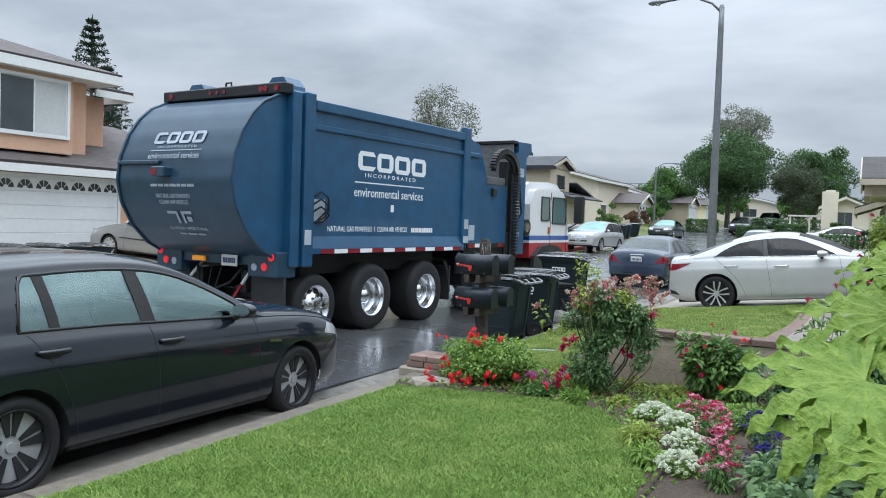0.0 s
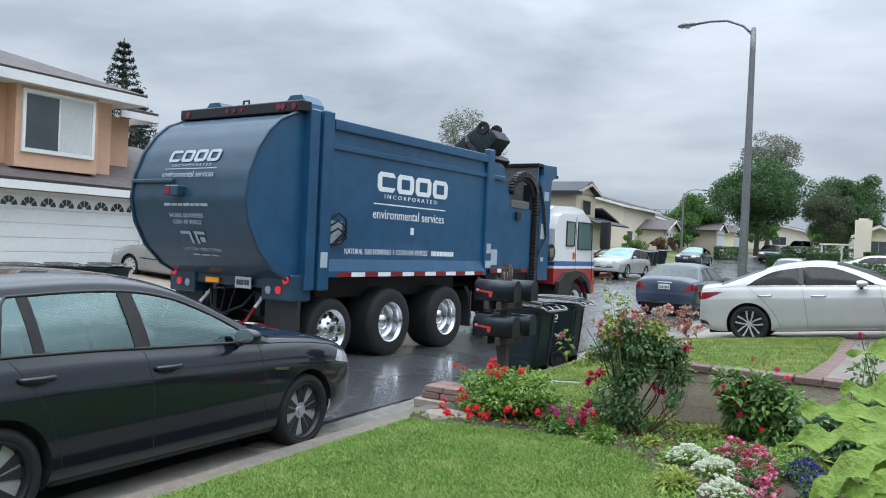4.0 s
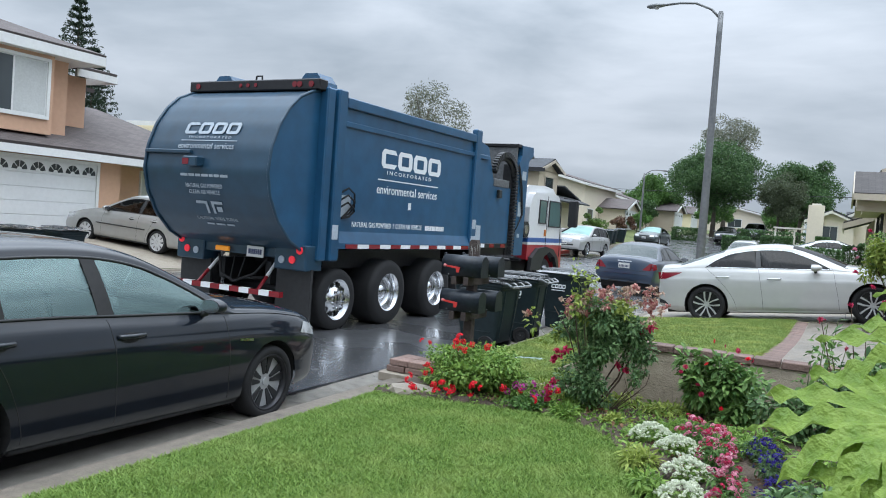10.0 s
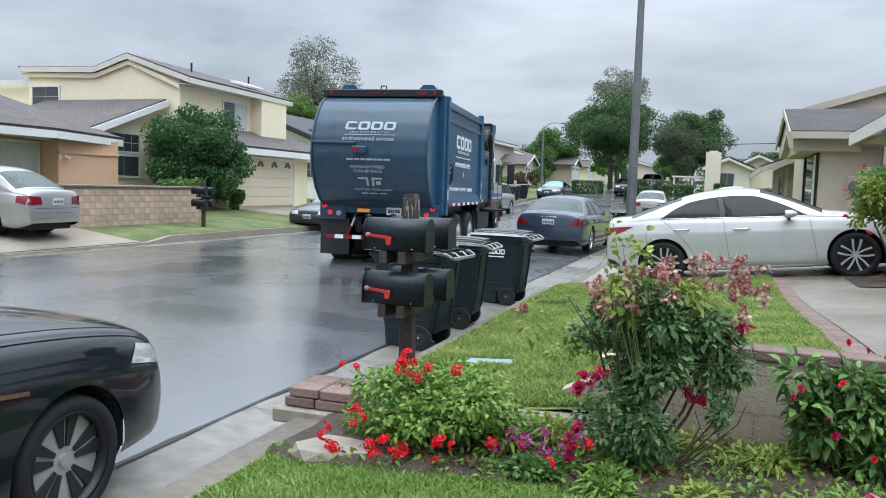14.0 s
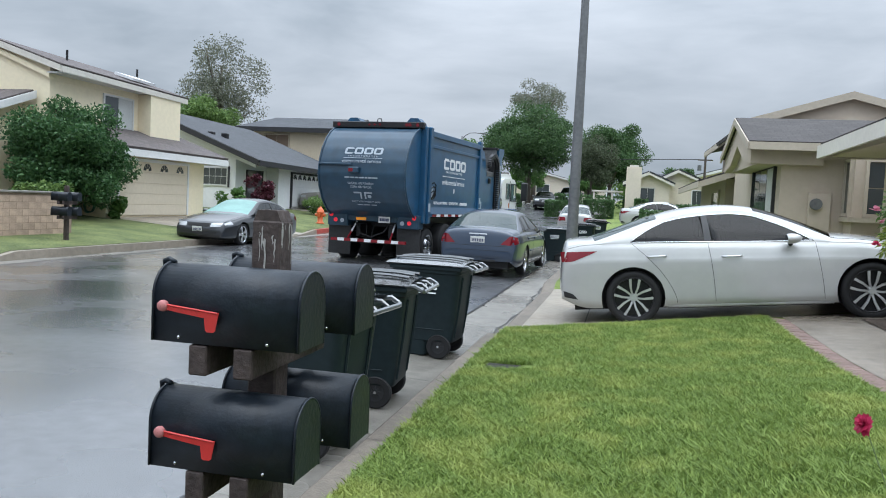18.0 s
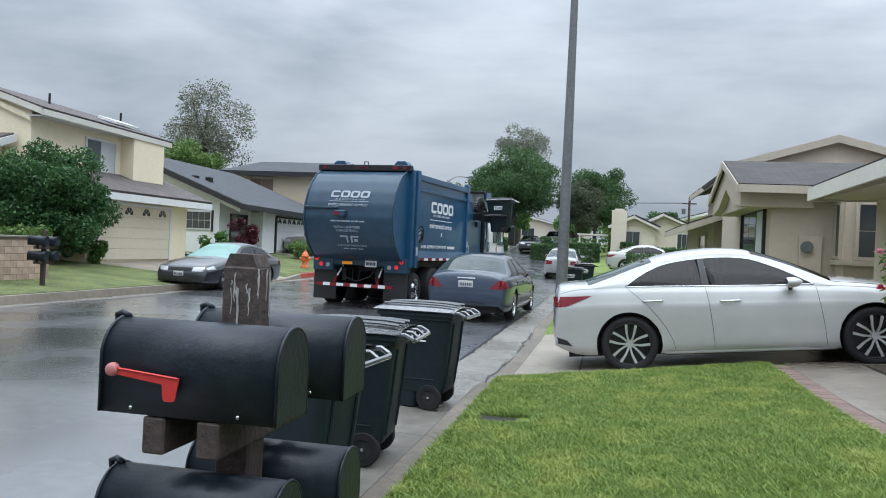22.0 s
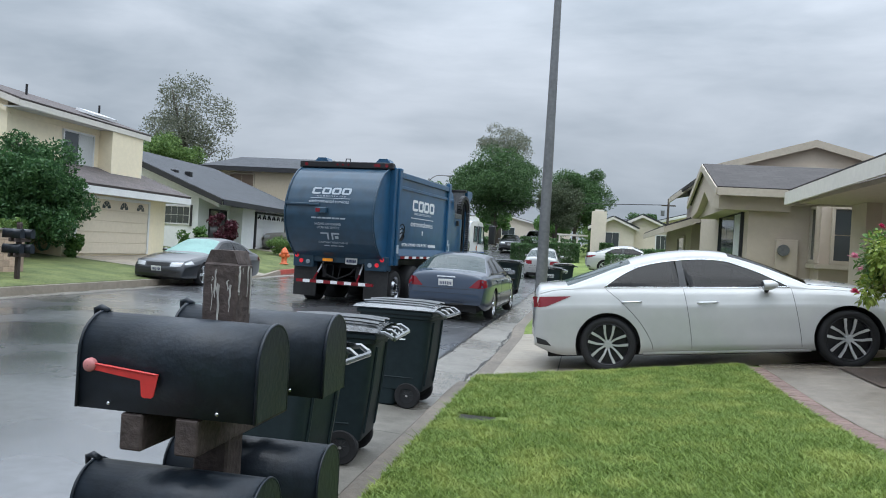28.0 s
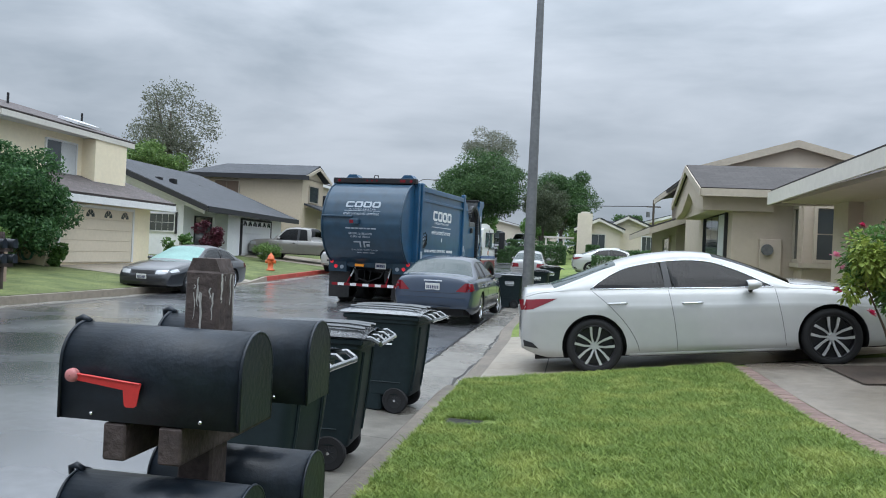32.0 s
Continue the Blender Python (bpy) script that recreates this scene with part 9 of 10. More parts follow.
def spires():
    """Tall stems with buds and pale leaves between the dahlia and the lime leaves."""
    rng = np.random.default_rng(41)
    t = thing("budding_rose", pose(-0.42, 6.35, -0.03), "open rose bush with tall budded stems and pale leaves", "rose bush")
    for k in range(11):
        e = Vector((rng.uniform(-0.1, 0.75), rng.uniform(-0.2, 0.2), rng.uniform(0.55, 0.78) + (0.2 if k % 4 == 0 else 0)))
        twig(t, [(e.x * 0.35, e.y * 0.3, 0), (e.x * 0.75, e.y, e.z * 0.55), e], 0.007, M_STEM)
        foliage(t, [((e.x * 0.85, e.y, e.z * q), (0.08, 0.08, 0.09)) for q in (0.55, 0.75)], 34, 0.06, 0.018, L_DAHLIA if k % 3 else L_YOUNG, 60 + k, droop=0.3)
        if k % 3 == 0:
            set_blooms(t, [CRIMSON[1], ROSES[1]], [tuple(e)], rng, 0.04, label="half-spent bud")
    foliage(t, lumps(rng, (0.12, -0.1, 0.3), (0.45, 0.2, 0.28), 22, (0.2, 0.36)), 1500, 0.055, 0.017, L_ROSE, 44)
    t = thing("budding_rose", pose(-0.12, 6.2, -0.03), "tall rose stems with dark leaves and red buds", "rose bush")
    for k in range(7):
        e = Vector((-0.2 + 0.085 * k + rng.uniform(-0.02, 0.02), rng.uniform(-0.15, 0.15), (0.98, 0.72, 1.08, 0.86, 1.12, 0.92, 1.0)[k]))
        twig(t, [(0.1 + e.x * 0.2, e.y * 0.3, 0), (0.05 + e.x * 0.7, e.y, e.z * 0.55), e], 0.007)
        foliage(t, [((e.x * 0.95, e.y, e.z * q), (0.06, 0.06, 0.06)) for q in (0.6, 0.74, 0.88)], 30, 0.06, 0.019, L_ROSE if k % 3 else L_DAHLIA, 90 + k, droop=0.3)
        if k in (0, 2, 4, 6):
            set_blooms(t, [CRIMSON[1]], [tuple(e)], rng, 0.04, label="small red bud")
    foliage(t, lumps(rng, (0.12, 0.0, 0.55), (0.32, 0.22, 0.3), 22, (0.16, 0.32)), 1300, 0.06, 0.02, L_ROSE, 45)


def fatsia_leaf(seed):
    """A broad leaf: a blade fused to half its radius, then long wavy lobes, each with a sunk rib; about 1 unit in radius."""
    rng = np.random.default_rng(seed)
    n = 11
    V, F = [(0, 0, 0)], []
    span = radians(235)
    step = span / (n - 1)
    fuse = 0.40
    rows = ((0.14, 0), (0.26, 0), (0.34, 0), (fuse, 0), (0.47, 0.086), (0.54, 0.092), (0.61, 0.097), (0.68, 0.098), (0.75, 0.094), (0.82, 0.083), (0.88, 0.066), (0.93, 0.046), (0.97, 0.024))
    folds = ((-1, 0.065), (-0.5, 0.045), (0, 0.0), (0.5, 0.045), (1, 0.065))
    for k in range(n):
        a0 = -span / 2 + step * k
        l = (1.0 - 0.42 * (abs(k - (n - 1) / 2) / ((n - 1) / 2)) ** 1.5) * rng.uniform(0.92, 1.08)
        base = len(V)
        ph, bend, sagk = rng.uniform(0, 6.3), rng.uniform(-0.10, 0.10), rng.uniform(0.02, 0.26)
        d, s = Vector((math.cos(a0), math.sin(a0), 0)), Vector((-math.sin(a0), math.cos(a0), 0))
        for r, w in rows:
            free = max(0.0, (r - fuse) / (1 - fuse))
            rad = r if r <= fuse else fuse + (r - fuse) * (l - fuse) / (1 - fuse)
            half = w or math.tan(step / 2) * r
            for q, lift in folds:
                wave = 0.055 * math.sin(24 * r + ph + 2.2 * q) * abs(q) * min(1, free * 4)
                edge = 1 + (0.22 * math.sin(27 * r + ph * 2 + q) if abs(q) == 1 and free > 0 else 0)
                p = d * rad + s * (half * q * edge + bend * free * free)
                V.append((p.x, p.y, -sagk * free**1.6 - 0.04 * r + lift * min(1, r * 2) * (1 - 0.6 * free) + wave))
        p = d * (l * 1.02) + s * bend
        V.append((p.x, p.y, -sagk * 1.05 - 0.04))
        F += [(0, base + i, base + i + 1) for i in range(4)]
        for i in range(len(rows) - 1):
            o = base + 5 * i
            F += [(o + j, o + j + 5, o + j + 6, o + j + 1) for j in range(4)]
        o = base + 5 * (len(rows) - 1)
        F += [(o + j, o + 5, o + j + 1) for j in range(4)]
    me = bpy.data.meshes.new("leaf")
    me.from_pydata(V, [], F)
    me.polygons.foreach_set("use_smooth", [True] * len(me.polygons))
    me.materials.append(L_FATSIA)
    return me


def fatsia():
    rng = np.random.default_rng(51)
    bx, by = 0.36, 3.52
    t = thing("philodendron", pose(bx, by, -0.03), "large philodendron with pale lime, wavy-lobed leaves", "shrub")
    meshes = [fatsia_leaf(s) for s in range(6)]
    for x, y, z in ((-0.08, -0.12, 0.5), (0.1, -0.1, 0.62), (0.02, 0.14, 0.72)):
        twig(t, [(x * 0.3, y * 0.3, 0), (x * 0.7, y * 0.7, z * 0.6), (x, y, z)], 0.022)
    # each leaf: its hub, the way its middle lobe points, how far it leans, its size
    put = [((0.03, 3.27, 0.88), (-1, -0.62, -0.10), (-0.05, -0.50, 0.86), 0.50), ((0.06, 3.16, 0.78), (-0.9, -0.9, -0.1), (-0.05, -0.55, 0.83), 0.40), ((0.14, 3.62, 1.10), (-1, -0.45, 0.05), (-0.05, -0.55, 0.84), 0.42), ((0.20, 3.90, 1.28), (-1, -0.6, 0.25), (0.0, -0.5, 0.86), 0.33),
           ((0.17, 2.86, 0.70), (-1, -0.4, -0.05), (-0.1, -0.5, 0.86), 0.26), ((0.20, 2.76, 0.56), (-0.9, -0.7, -0.3), (-0.2, -0.6, 0.76), 0.24), ((0.12, 3.48, 0.98), (-0.7, 0.5, 0.2), (-0.1, -0.3, 0.9), 0.30),
           ((0.42, 3.30, 1.02), (0.3, -1, -0.1), (0.1, -0.6, 0.8), 0.42), ((0.62, 3.55, 0.95), (1, -0.3, -0.1), (0.5, -0.2, 0.8), 0.44), ((0.50, 3.88, 1.10), (0.5, 1, 0.0), (0.2, 0.4, 0.85), 0.40), ((0.62, 3.25, 0.66), (0.8, -0.8, -0.2), (0.3, -0.5, 0.8), 0.36), ((0.36, 3.52, 1.36), (-0.2, 0.6, 0.3), (0.0, -0.2, 0.95), 0.36)]
    for k, (p, d, n, s) in enumerate(put):
        p, d, n = Vector(p) - Vector((bx, by, -0.03)), Vector(d), Vector(n).normalized()
        d = (d - n * d.dot(n)).normalized()
        q = n.cross(d)
        ob = new("leaf", meshes[k % 6])
        ob.parent = t
        ob.matrix_local = Matrix(((d.x * s, q.x * s, n.x * s, p.x), (d.y * s, q.y * s, n.y * s, p.y), (d.z * s, q.z * s, n.z * s, p.z), (0, 0, 0, 1)))
        twig(t, [(p.x * 0.1, p.y * 0.1, max(0.05, p.z - 0.5)), (p.x * 0.55, p.y * 0.55, p.z - 0.18), p], 0.009, M_STEM, "leaf_stalk")
    # filler foliage in dark green paints the shade beneath the lime lobes
    foliage(t, lumps(rng, (-0.05, 0.0, 0.36), (0.30, 0.32, 0.30), 16, (0.25, 0.45)), 620, 0.10, 0.03, L_DARK, 58, "inner leaves, coloured dark for the shade within the plant")


def flower_clump(name, x, y, z, w, h, meshes, n, size, leafm, label, seed, leaves_n=500, length=0.045, width=0.012):
    rng = np.random.default_rng(seed)
    t = thing(name, pose(x, y, z), label, "flowers", "bedding flowers")
    foliage(t, lumps(rng, (0, 0, h * 0.45), (w, w * 0.9, h * 0.5), 7, (0.35, 0.55)), leaves_n, length, width, leafm, seed + 1)
    sp = []
    for _ in range(n):
        a, q = rng.uniform(0, 6.3), rng.uniform() ** 0.6
        sp.append((w * q * math.cos(a), w * 0.9 * q * math.sin(a), h * (1.05 - 0.55 * q * q) * rng.uniform(0.88, 1.08)))
    join_blooms(t, meshes, sp, rng, size)


def garden():
    # the soil bed, ragged at its lawn edge
    edge = [(-3.72, 6.05), (-3.39, 5.92), (-2.75, 6.0), (-2.1, 6.05), (-1.72, 5.8), (-1.48, 5.5), (-1.26, 5.2), (-1.08, 4.7), (-0.98, 4.0), (-0.9, 3.0), (-0.6, 2.65), (0.3, 2.5), (1.3, 2.5)]
    us = []
    for (x0, y0), (x1, y1) in zip(edge, edge[1:]):
        n = max(1, int(math.hypot(x1 - x0, y1 - y0) / 0.08))
        us += [(x0 + (x1 - x0) * k / n, y0 + (y1 - y0) * k / n) for k in range(n)]
    us.append(edge[-1])
    rnd = random.Random(6)
    bm = B()
    rows = []
    for x, y in us:
        y += rnd.uniform(-0.02, 0.02)
        rows.append([bm.verts.new((x, y + (6.92 - y) * q, z_near(x, y) + (0.012 if q == 0 else 0.02 + rnd.uniform(0, 0.03)))) for q in (0, 0.05, 0.2, 0.4, 0.6, 0.8, 1.0)])
    for a, b in zip(rows, rows[1:]):
        for k in range(6):
            bm.faces.new((a[k], b[k], b[k + 1], a[k + 1]))
    tagged(part("soil_bed", bm, M_SOIL, smooth=True), "dark damp soil of the flower bed", "flower bed", kind="structure")
    # low weeds that soften the border
    rng = np.random.default_rng(75)
    P = []
    for x, y in us[: int(len(us) * 0.72)]:
        for _ in range(9):
            P.append((x + rng.normal(0.02, 0.05), y + abs(rng.normal(0.05, 0.07)), z_near(x, y) + rng.uniform(0.01, 0.05)))
    for _ in range(2600):
        x = rng.uniform(-2.9, -0.7)
        y = rng.uniform(5.3, 6.85)
        if y > np.interp(x, [p[0] for p in edge], [p[1] for p in edge]) + 0.05:
            P.append((x, y, z_near(x, y) + rng.uniform(0.02, 0.06)))
    P = np.array(P)
    v, f = blades(P, np.tile((0, 0, 0.8), (len(P), 1)), 0.055, 0.011, rng, 0.4)
    tagged(quick("border_weeds", v, f, L_WEED, None), "small weeds along the border of the bed", "weeds", kind="stuff")
    # fallen leaves on the soil
    rng = np.random.default_rng(70)
    n = 900
    x = rng.uniform(-3.3, -0.2, n)
    y = rng.uniform(5.0, 6.88, n)
    ok = y > np.interp(x, [p[0] for p in edge], [p[1] for p in edge]) + 0.05
    p = np.stack([x, y, np.array([z_near(a, b) for a, b in zip(x, y)]) + 0.055], 1)[ok]
    v, f = leaves(p, p * 0 + (0, 0, 1), 0.022, rng, 0.5, 0.35)
    tagged(quick("leaf_litter", v, f, leafmat("dead_leaves", (0.07, 0.035, 0.02), (0.22, 0.12, 0.06)), None), "brown fallen leaves on the soil", "leaf litter", kind="stuff")
    rose_bush()
    red_shrub()
    dahlia_bush()
    spires()
    fatsia()
    for k, (x, y, w, h) in enumerate(((-0.25, 3.9, 0.3, 0.34), (-0.15, 3.3, 0.28, 0.3), (-0.35, 4.4, 0.24, 0.26), (0.1, 4.3, 0.35, 0.5), (-0.05, 2.85, 0.25, 0.24))):
        rng = np.random.default_rng(240 + k)
        t = thing("ground_cover", pose(x, y, z_near(x, y)), "dark leafy ground cover under the philodendron", "ground cover")
        foliage(t, lumps(rng, (0, 0, h * 0.42), (w, w, h * 0.5), 12, (0.25, 0.45)), 620, 0.075, 0.018, L_DARK if k % 2 else L_ROSE, 250 + k, droop=0.4)
    for k, (x, y) in enumerate(((-1.26, 5.64), (-1.04, 5.40), (-0.90, 4.92), (-0.84, 4.45))):
        flower_clump("alyssum", x, y, z_near(x, y), 0.155, 0.15, HEADS_WHITE, 190, 0.027, L_WEED, "low mound of tiny cream-white flowers", 80 + 3 * k, 420, 0.03, 0.007)
    for k, (x, y, w) in enumerate(((-1.0, 5.74, 0.13), (-0.84, 5.56, 0.12), (-0.79, 5.25, 0.12), (-0.69, 4.78, 0.11), (-0.62, 4.35, 0.11))):
        flower_clump("dianthus", x, y, z_near(x, y), w, 0.22, HEADS_PINK, 30, 0.046, L_MID, "clump of pink and crimson bedding flowers", 100 + 3 * k, 380, 0.05, 0.006)
    for k, (x, y) in enumerate(((-0.56, 5.5), (-0.48, 5.16), (-0.42, 4.7))):
        flower_clump("lobelia", x, y, z_near(x, y), 0.13, 0.19, HEADS_BLUE, 46, 0.030, L_DARK, "clump of deep blue bedding flowers", 120 + 3 * k, 420, 0.035, 0.006)
    for k, (x, y, w, h) in enumerate(((-1.22, 5.05, 0.14, 0.16), (-1.05, 4.55, 0.12, 0.15), (-2.0, 6.2, 0.2, 0.13), (-1.35, 6.5, 0.25, 0.12), (-0.6, 5.75, 0.22, 0.24), (-0.1, 5.3, 0.3, 0.3), (-1.6, 6.05, 0.12, 0.10), (-0.15, 4.6, 0.25, 0.22), (-2.55, 6.35, 0.16, 0.16), (-2.25, 6.45, 0.22, 0.2), (-1.15, 5.95, 0.2, 0.14), (-0.85, 6.0, 0.2, 0.16), (-1.75, 6.65, 0.2, 0.14), (-3.3, 6.5, 0.2, 0.22), (0.3, 5.6, 0.35, 0.4), (0.2, 6.3, 0.35, 0.45), (-1.35, 5.75, 0.12, 0.09), (-1.95, 6.0, 0.12, 0.09))):
        rng = np.random.default_rng(140 + k)
        t = thing("weeds", pose(x, y, z_near(x, y)), "leafy green weeds at the edge of the bed", "weeds")
        foliage(t, lumps(rng, (0, 0, h * 0.45), (w, w, h * 0.5), 7, (0.35, 0.6)), 480, 0.065, 0.008, L_WEED if k % 3 else L_YOUNG, 150 + k)


def sloped_wall():
    """The low block wall between the two lawns, its brick cap stepping down to the kerb."""
    top = lambda x: -0.01 + 0.052 * (x + 4.0) if x < -2.02 else 0.515
    base = -0.22
    w = thing("garden_wall", pose(0, 0, 0), "low painted block wall with a red brick cap, stepped down", "wall", kind="structure")
    xs = [-3.99, -3.0, -2.04, -2.01, 3.0]
    bm = B()
    prism(bm, [(xs[0], base)] + [(x, top(x) - 0.045) for x in xs] + [(xs[-1], base)], "y", 6.936, 7.064)
    part("mortar", bm, mat("grey_mortar", (0.29, 0.245, 0.19), 0.9, var=0.2, scale=10, bump=0.4), w)
    for r in range(4):
        z0, z1 = base + 0.2 * r + 0.003, base + 0.2 * (r + 1) - 0.004
        x = -3.98 - (0.2 if r % 2 else 0)
        while x < 3.0:
            a, b = max(x, -3.98) + 0.003, x + 0.397
            za, zb = min(z1, top(a) - 0.05), min(z1, top(b) - 0.05)
            if b > a + 0.05 and zb > z0 + 0.02:
                bm = B()
                prism(bm, [(a, z0), (b, z0), (b, zb), (a, max(za, z0 + 0.004))], "y", 6.9335, 7.0665)
                part("block", bm, M_STUCCO_W, w)
            x += 0.4
    bm = B()
    box(bm, -0.0975, 0.0975, -0.085, 0.085, -0.045, 0.012, 0.006)
    me = bpy.data.meshes.new("brick")
    bm.to_mesh(me)
    bm.free()
    me.materials.append(M_BRICK)
    x = -1.92
    rnd = random.Random(9)
    while x < 3.0:
        s = 0.0
        ob = new("brick", me)
        ob.parent = w
        ob.matrix_local = Matrix.Translation((x, 7.0 + rnd.uniform(-0.004, 0.004), top(x) - 0.008 + rnd.uniform(-0.003, 0.003))) @ Matrix.Rotation(-s, 4, "Y")
        x += 0.205
    # the pier at the street end
    pier = thing("brick_pier", pose(-3.8, 6.98, -0.1), "low brick pier on a pale concrete footing", "pier", kind="structure")
    part("footing", box(B(), -0.30, 0.22, -0.24, 0.2, -0.06, 0.03, 0.01), M_CONC, pier)
    for r in range(2):
        for k in range(2):
            for j in range(2):
                ob = new("brick", me)
                ob.parent = pier
                ob.matrix_local = Matrix.Translation((-0.14 + 0.205 * k + (0.03 if r else 0), -0.11 + 0.18 * j, 0.08 + 0.062 * r)) @ Matrix.Rotation(0.02 * (k - j), 4, "Z")
    # the brick edging of the front walk
    for strip, xx in (("edging", -0.755),):
        e = thing("brick_edging", pose(0, 0, 0), "flush red brick edging along the front walk", "edging", kind="structure")
        bm = B()
        box(bm, -0.098, 0.098, -0.048, 0.048, -0.05, 0.014, 0.004)
        me = bpy.data.meshes.new("brick")
        bm.to_mesh(me)
        bm.free()
        me.materials.append(M_BRICK)
        y = 7.7
        while y < 15.0:
            ob = new("brick", me)
            ob.parent = e
            ob.location = (xx, y, z_right(xx, y) + rnd.uniform(-0.002, 0.003))
            y += 0.104
    # the meter lid and the sunken drain in the grass
    t = thing("meter_lid", pose(-3.21, 8.36, z_right(-3.21, 8.36) + 0.004, 0, -4), "pale blue-grey meter lid set in the grass", "cover")
    bm = B()
    box(bm, -0.215, 0.215, -0.125, 0.125, -0.03, 0.012, 0.008)
    part("lid", bm, mat("pale_blue_lid", (0.25, 0.33, 0.34), 0.4, var=0.15, scale=8, bump=0.08), t)
    bm = B()
    box(bm, -0.19, -0.165, 0.03, 0.09, 0.010, 0.0135)
    part("lift_hole", bm, M_INNER, t)
    t = thing("yard_drain", pose(-3.4, 11.8, z_right(-3.4, 11.8)), "drain in the grass, coloured near-black for the shade in its hole", "cover")
    bm = B()
    # a flat cover, coloured near-black for the shade inside the drain's hole
    box(bm, -0.22, 0.22, -0.13, 0.13, -0.05, 0.006, 0.006)
    part("cover", bm, mat("dark_drain_hole", (0.02, 0.02, 0.015), 0.9, var=0.4, scale=14, bump=0.3), t)
    t = thing("flat_stone", pose(-3.33, 6.1, z_near(-3.33, 6.1) + 0.02, 3, 2, 20), "flat grey stone at the edge of the bed", "stone")
    bm = B()
    r = bmesh.ops.create_icosphere(bm, subdivisions=2, radius=1)
    for v in r["verts"]:
        k = 1 + 0.12 * math.sin(5 * v.co.x + 3 * v.co.y)
        v.co = Vector((v.co.x * 0.22 * k, v.co.y * 0.14 * k, max(-0.5, min(0.5, v.co.z)) * 0.09))
    part("stone", bm, M_CONC, t)


def rose_tree():
    rng = np.random.default_rng(55)
    t = thing("rose_tree", pose(0.70, 14.3, z_right(0.70, 14.3)), "rounded climbing rose with bright pink blooms by the walk", "rose bush")
    for k in range(8):
        e = Vector((rng.uniform(-0.5, 0.5), rng.uniform(-0.4, 0.4), rng.uniform(0.9, 1.4)))
        twig(t, [(e.x * 0.1, e.y * 0.1, -0.05), e * 0.5, e], 0.02)
    foliage(t, lumps(rng, (0.05, 0, 1.12), (0.74, 0.6, 0.64), 40, (0.22, 0.40)), 13000, 0.06, 0.019, L_DAHLIA, 56)
    foliage(t, lumps(rng, (-0.45, -0.1, 0.95), (0.3, 0.3, 0.5), 10, (0.2, 0.4)), 1200, 0.06, 0.019, L_YOUNG, 57, "pale young leaves")
    pink = bloom_mesh("bloom", "rose", P_ROSE, 18)
    set_blooms(t, [CRIMSON[0], pink, pink], [(-0.74, -0.2, 0.85), (-0.74, -0.3, 1.1), (-0.78, -0.25, 1.2), (-0.6, -0.4, 1.5), (-0.2, -0.6, 1.45), (-0.1, -0.62, 1.1), (-0.3, -0.45, 1.72), (0.1, -0.6, 1.55), (0.2, -0.6, 1.2), (-0.5, -0.45, 0.65), (-0.3, -0.58, 0.95)], rng, 0.095, label="bright pink bloom")


def brick_wall_left():
    """The garden wall across the street."""
    x0, y0, y1 = -16.6, 17.4, 22.9
    w = thing("block_wall", pose(x0, y0, 0), "low wall of tan slump block across the street", "wall", kind="structure")
    zb = z_left(x0, 20) - 0.05
    bm = B()
    box(bm, -0.10, 0.10, 0, y1 - y0, zb, 1.03)
    part("mortar", bm, mat("tan_mortar", (0.30, 0.22, 0.17), 0.9, var=0.2, scale=8), w)
    bm = B()
    box(bm, -0.107, 0.107, -0.195, 0.195, -0.078, 0.078, 0.006)
    me = bpy.data.meshes.new("block")
    bm.to_mesh(me)
    bm.free()
    me.materials.append(mat("tan_wall_block", (0.47, 0.345, 0.26), 0.85, var=0.2, scale=8, bump=0.3, rand=0.12))
    r, z = 0, zb + 0.08
    while z < 0.99:
        y = 0.2 + (0.2 if r % 2 else 0)
        while y < y1 - y0 - 0.15:
            ob = new("block", me)
            ob.parent = w
            ob.location = (0, y, z)
            y += 0.40
        z += 0.166
        r += 1
    bm = B()
    box(bm, -0.15, 0.15, -0.04, y1 - y0 + 0.04, 1.03, 1.09, 0.012)
    part("coping", bm, M_CONC_D, w)


def grassmat(name, c1, c2, dry):
    m = leafmat(name, c1, c2, 0.5)
    nt = m.node_tree
    N, L = nt.nodes.new, nt.links.new
    rp = next(n for n in nt.nodes if n.type == "VALTORGB")
    tc, ns, mr, mx = N("ShaderNodeTexCoord"), N("ShaderNodeTexNoise"), N("ShaderNodeMapRange"), N("ShaderNodeMix")
    ns.inputs["Scale"].default_value, ns.inputs["Detail"].default_value = 2.6, 9
    L(tc.outputs["Object"], ns.inputs["Vector"])
    mr.inputs["From Min"].default_value, mr.inputs["From Max"].default_value = 0.47, 0.68
    mr.inputs["To Max"].default_value = 0.55
    L(ns.outputs["Fac"], mr.inputs["Value"])
    mx.data_type = "RGBA"
    L(mr.outputs["Result"], mx.inputs["Factor"])
    L(rp.outputs["Color"], mx.inputs["A"])
    mx.inputs["B"].default_value = (*dry, 1)
    for l in list(nt.links):
        if l.from_node == rp and l.to_node != mx:
            to = l.to_socket
            nt.links.remove(l)
            L(mx.outputs["Result"], to)
    return m


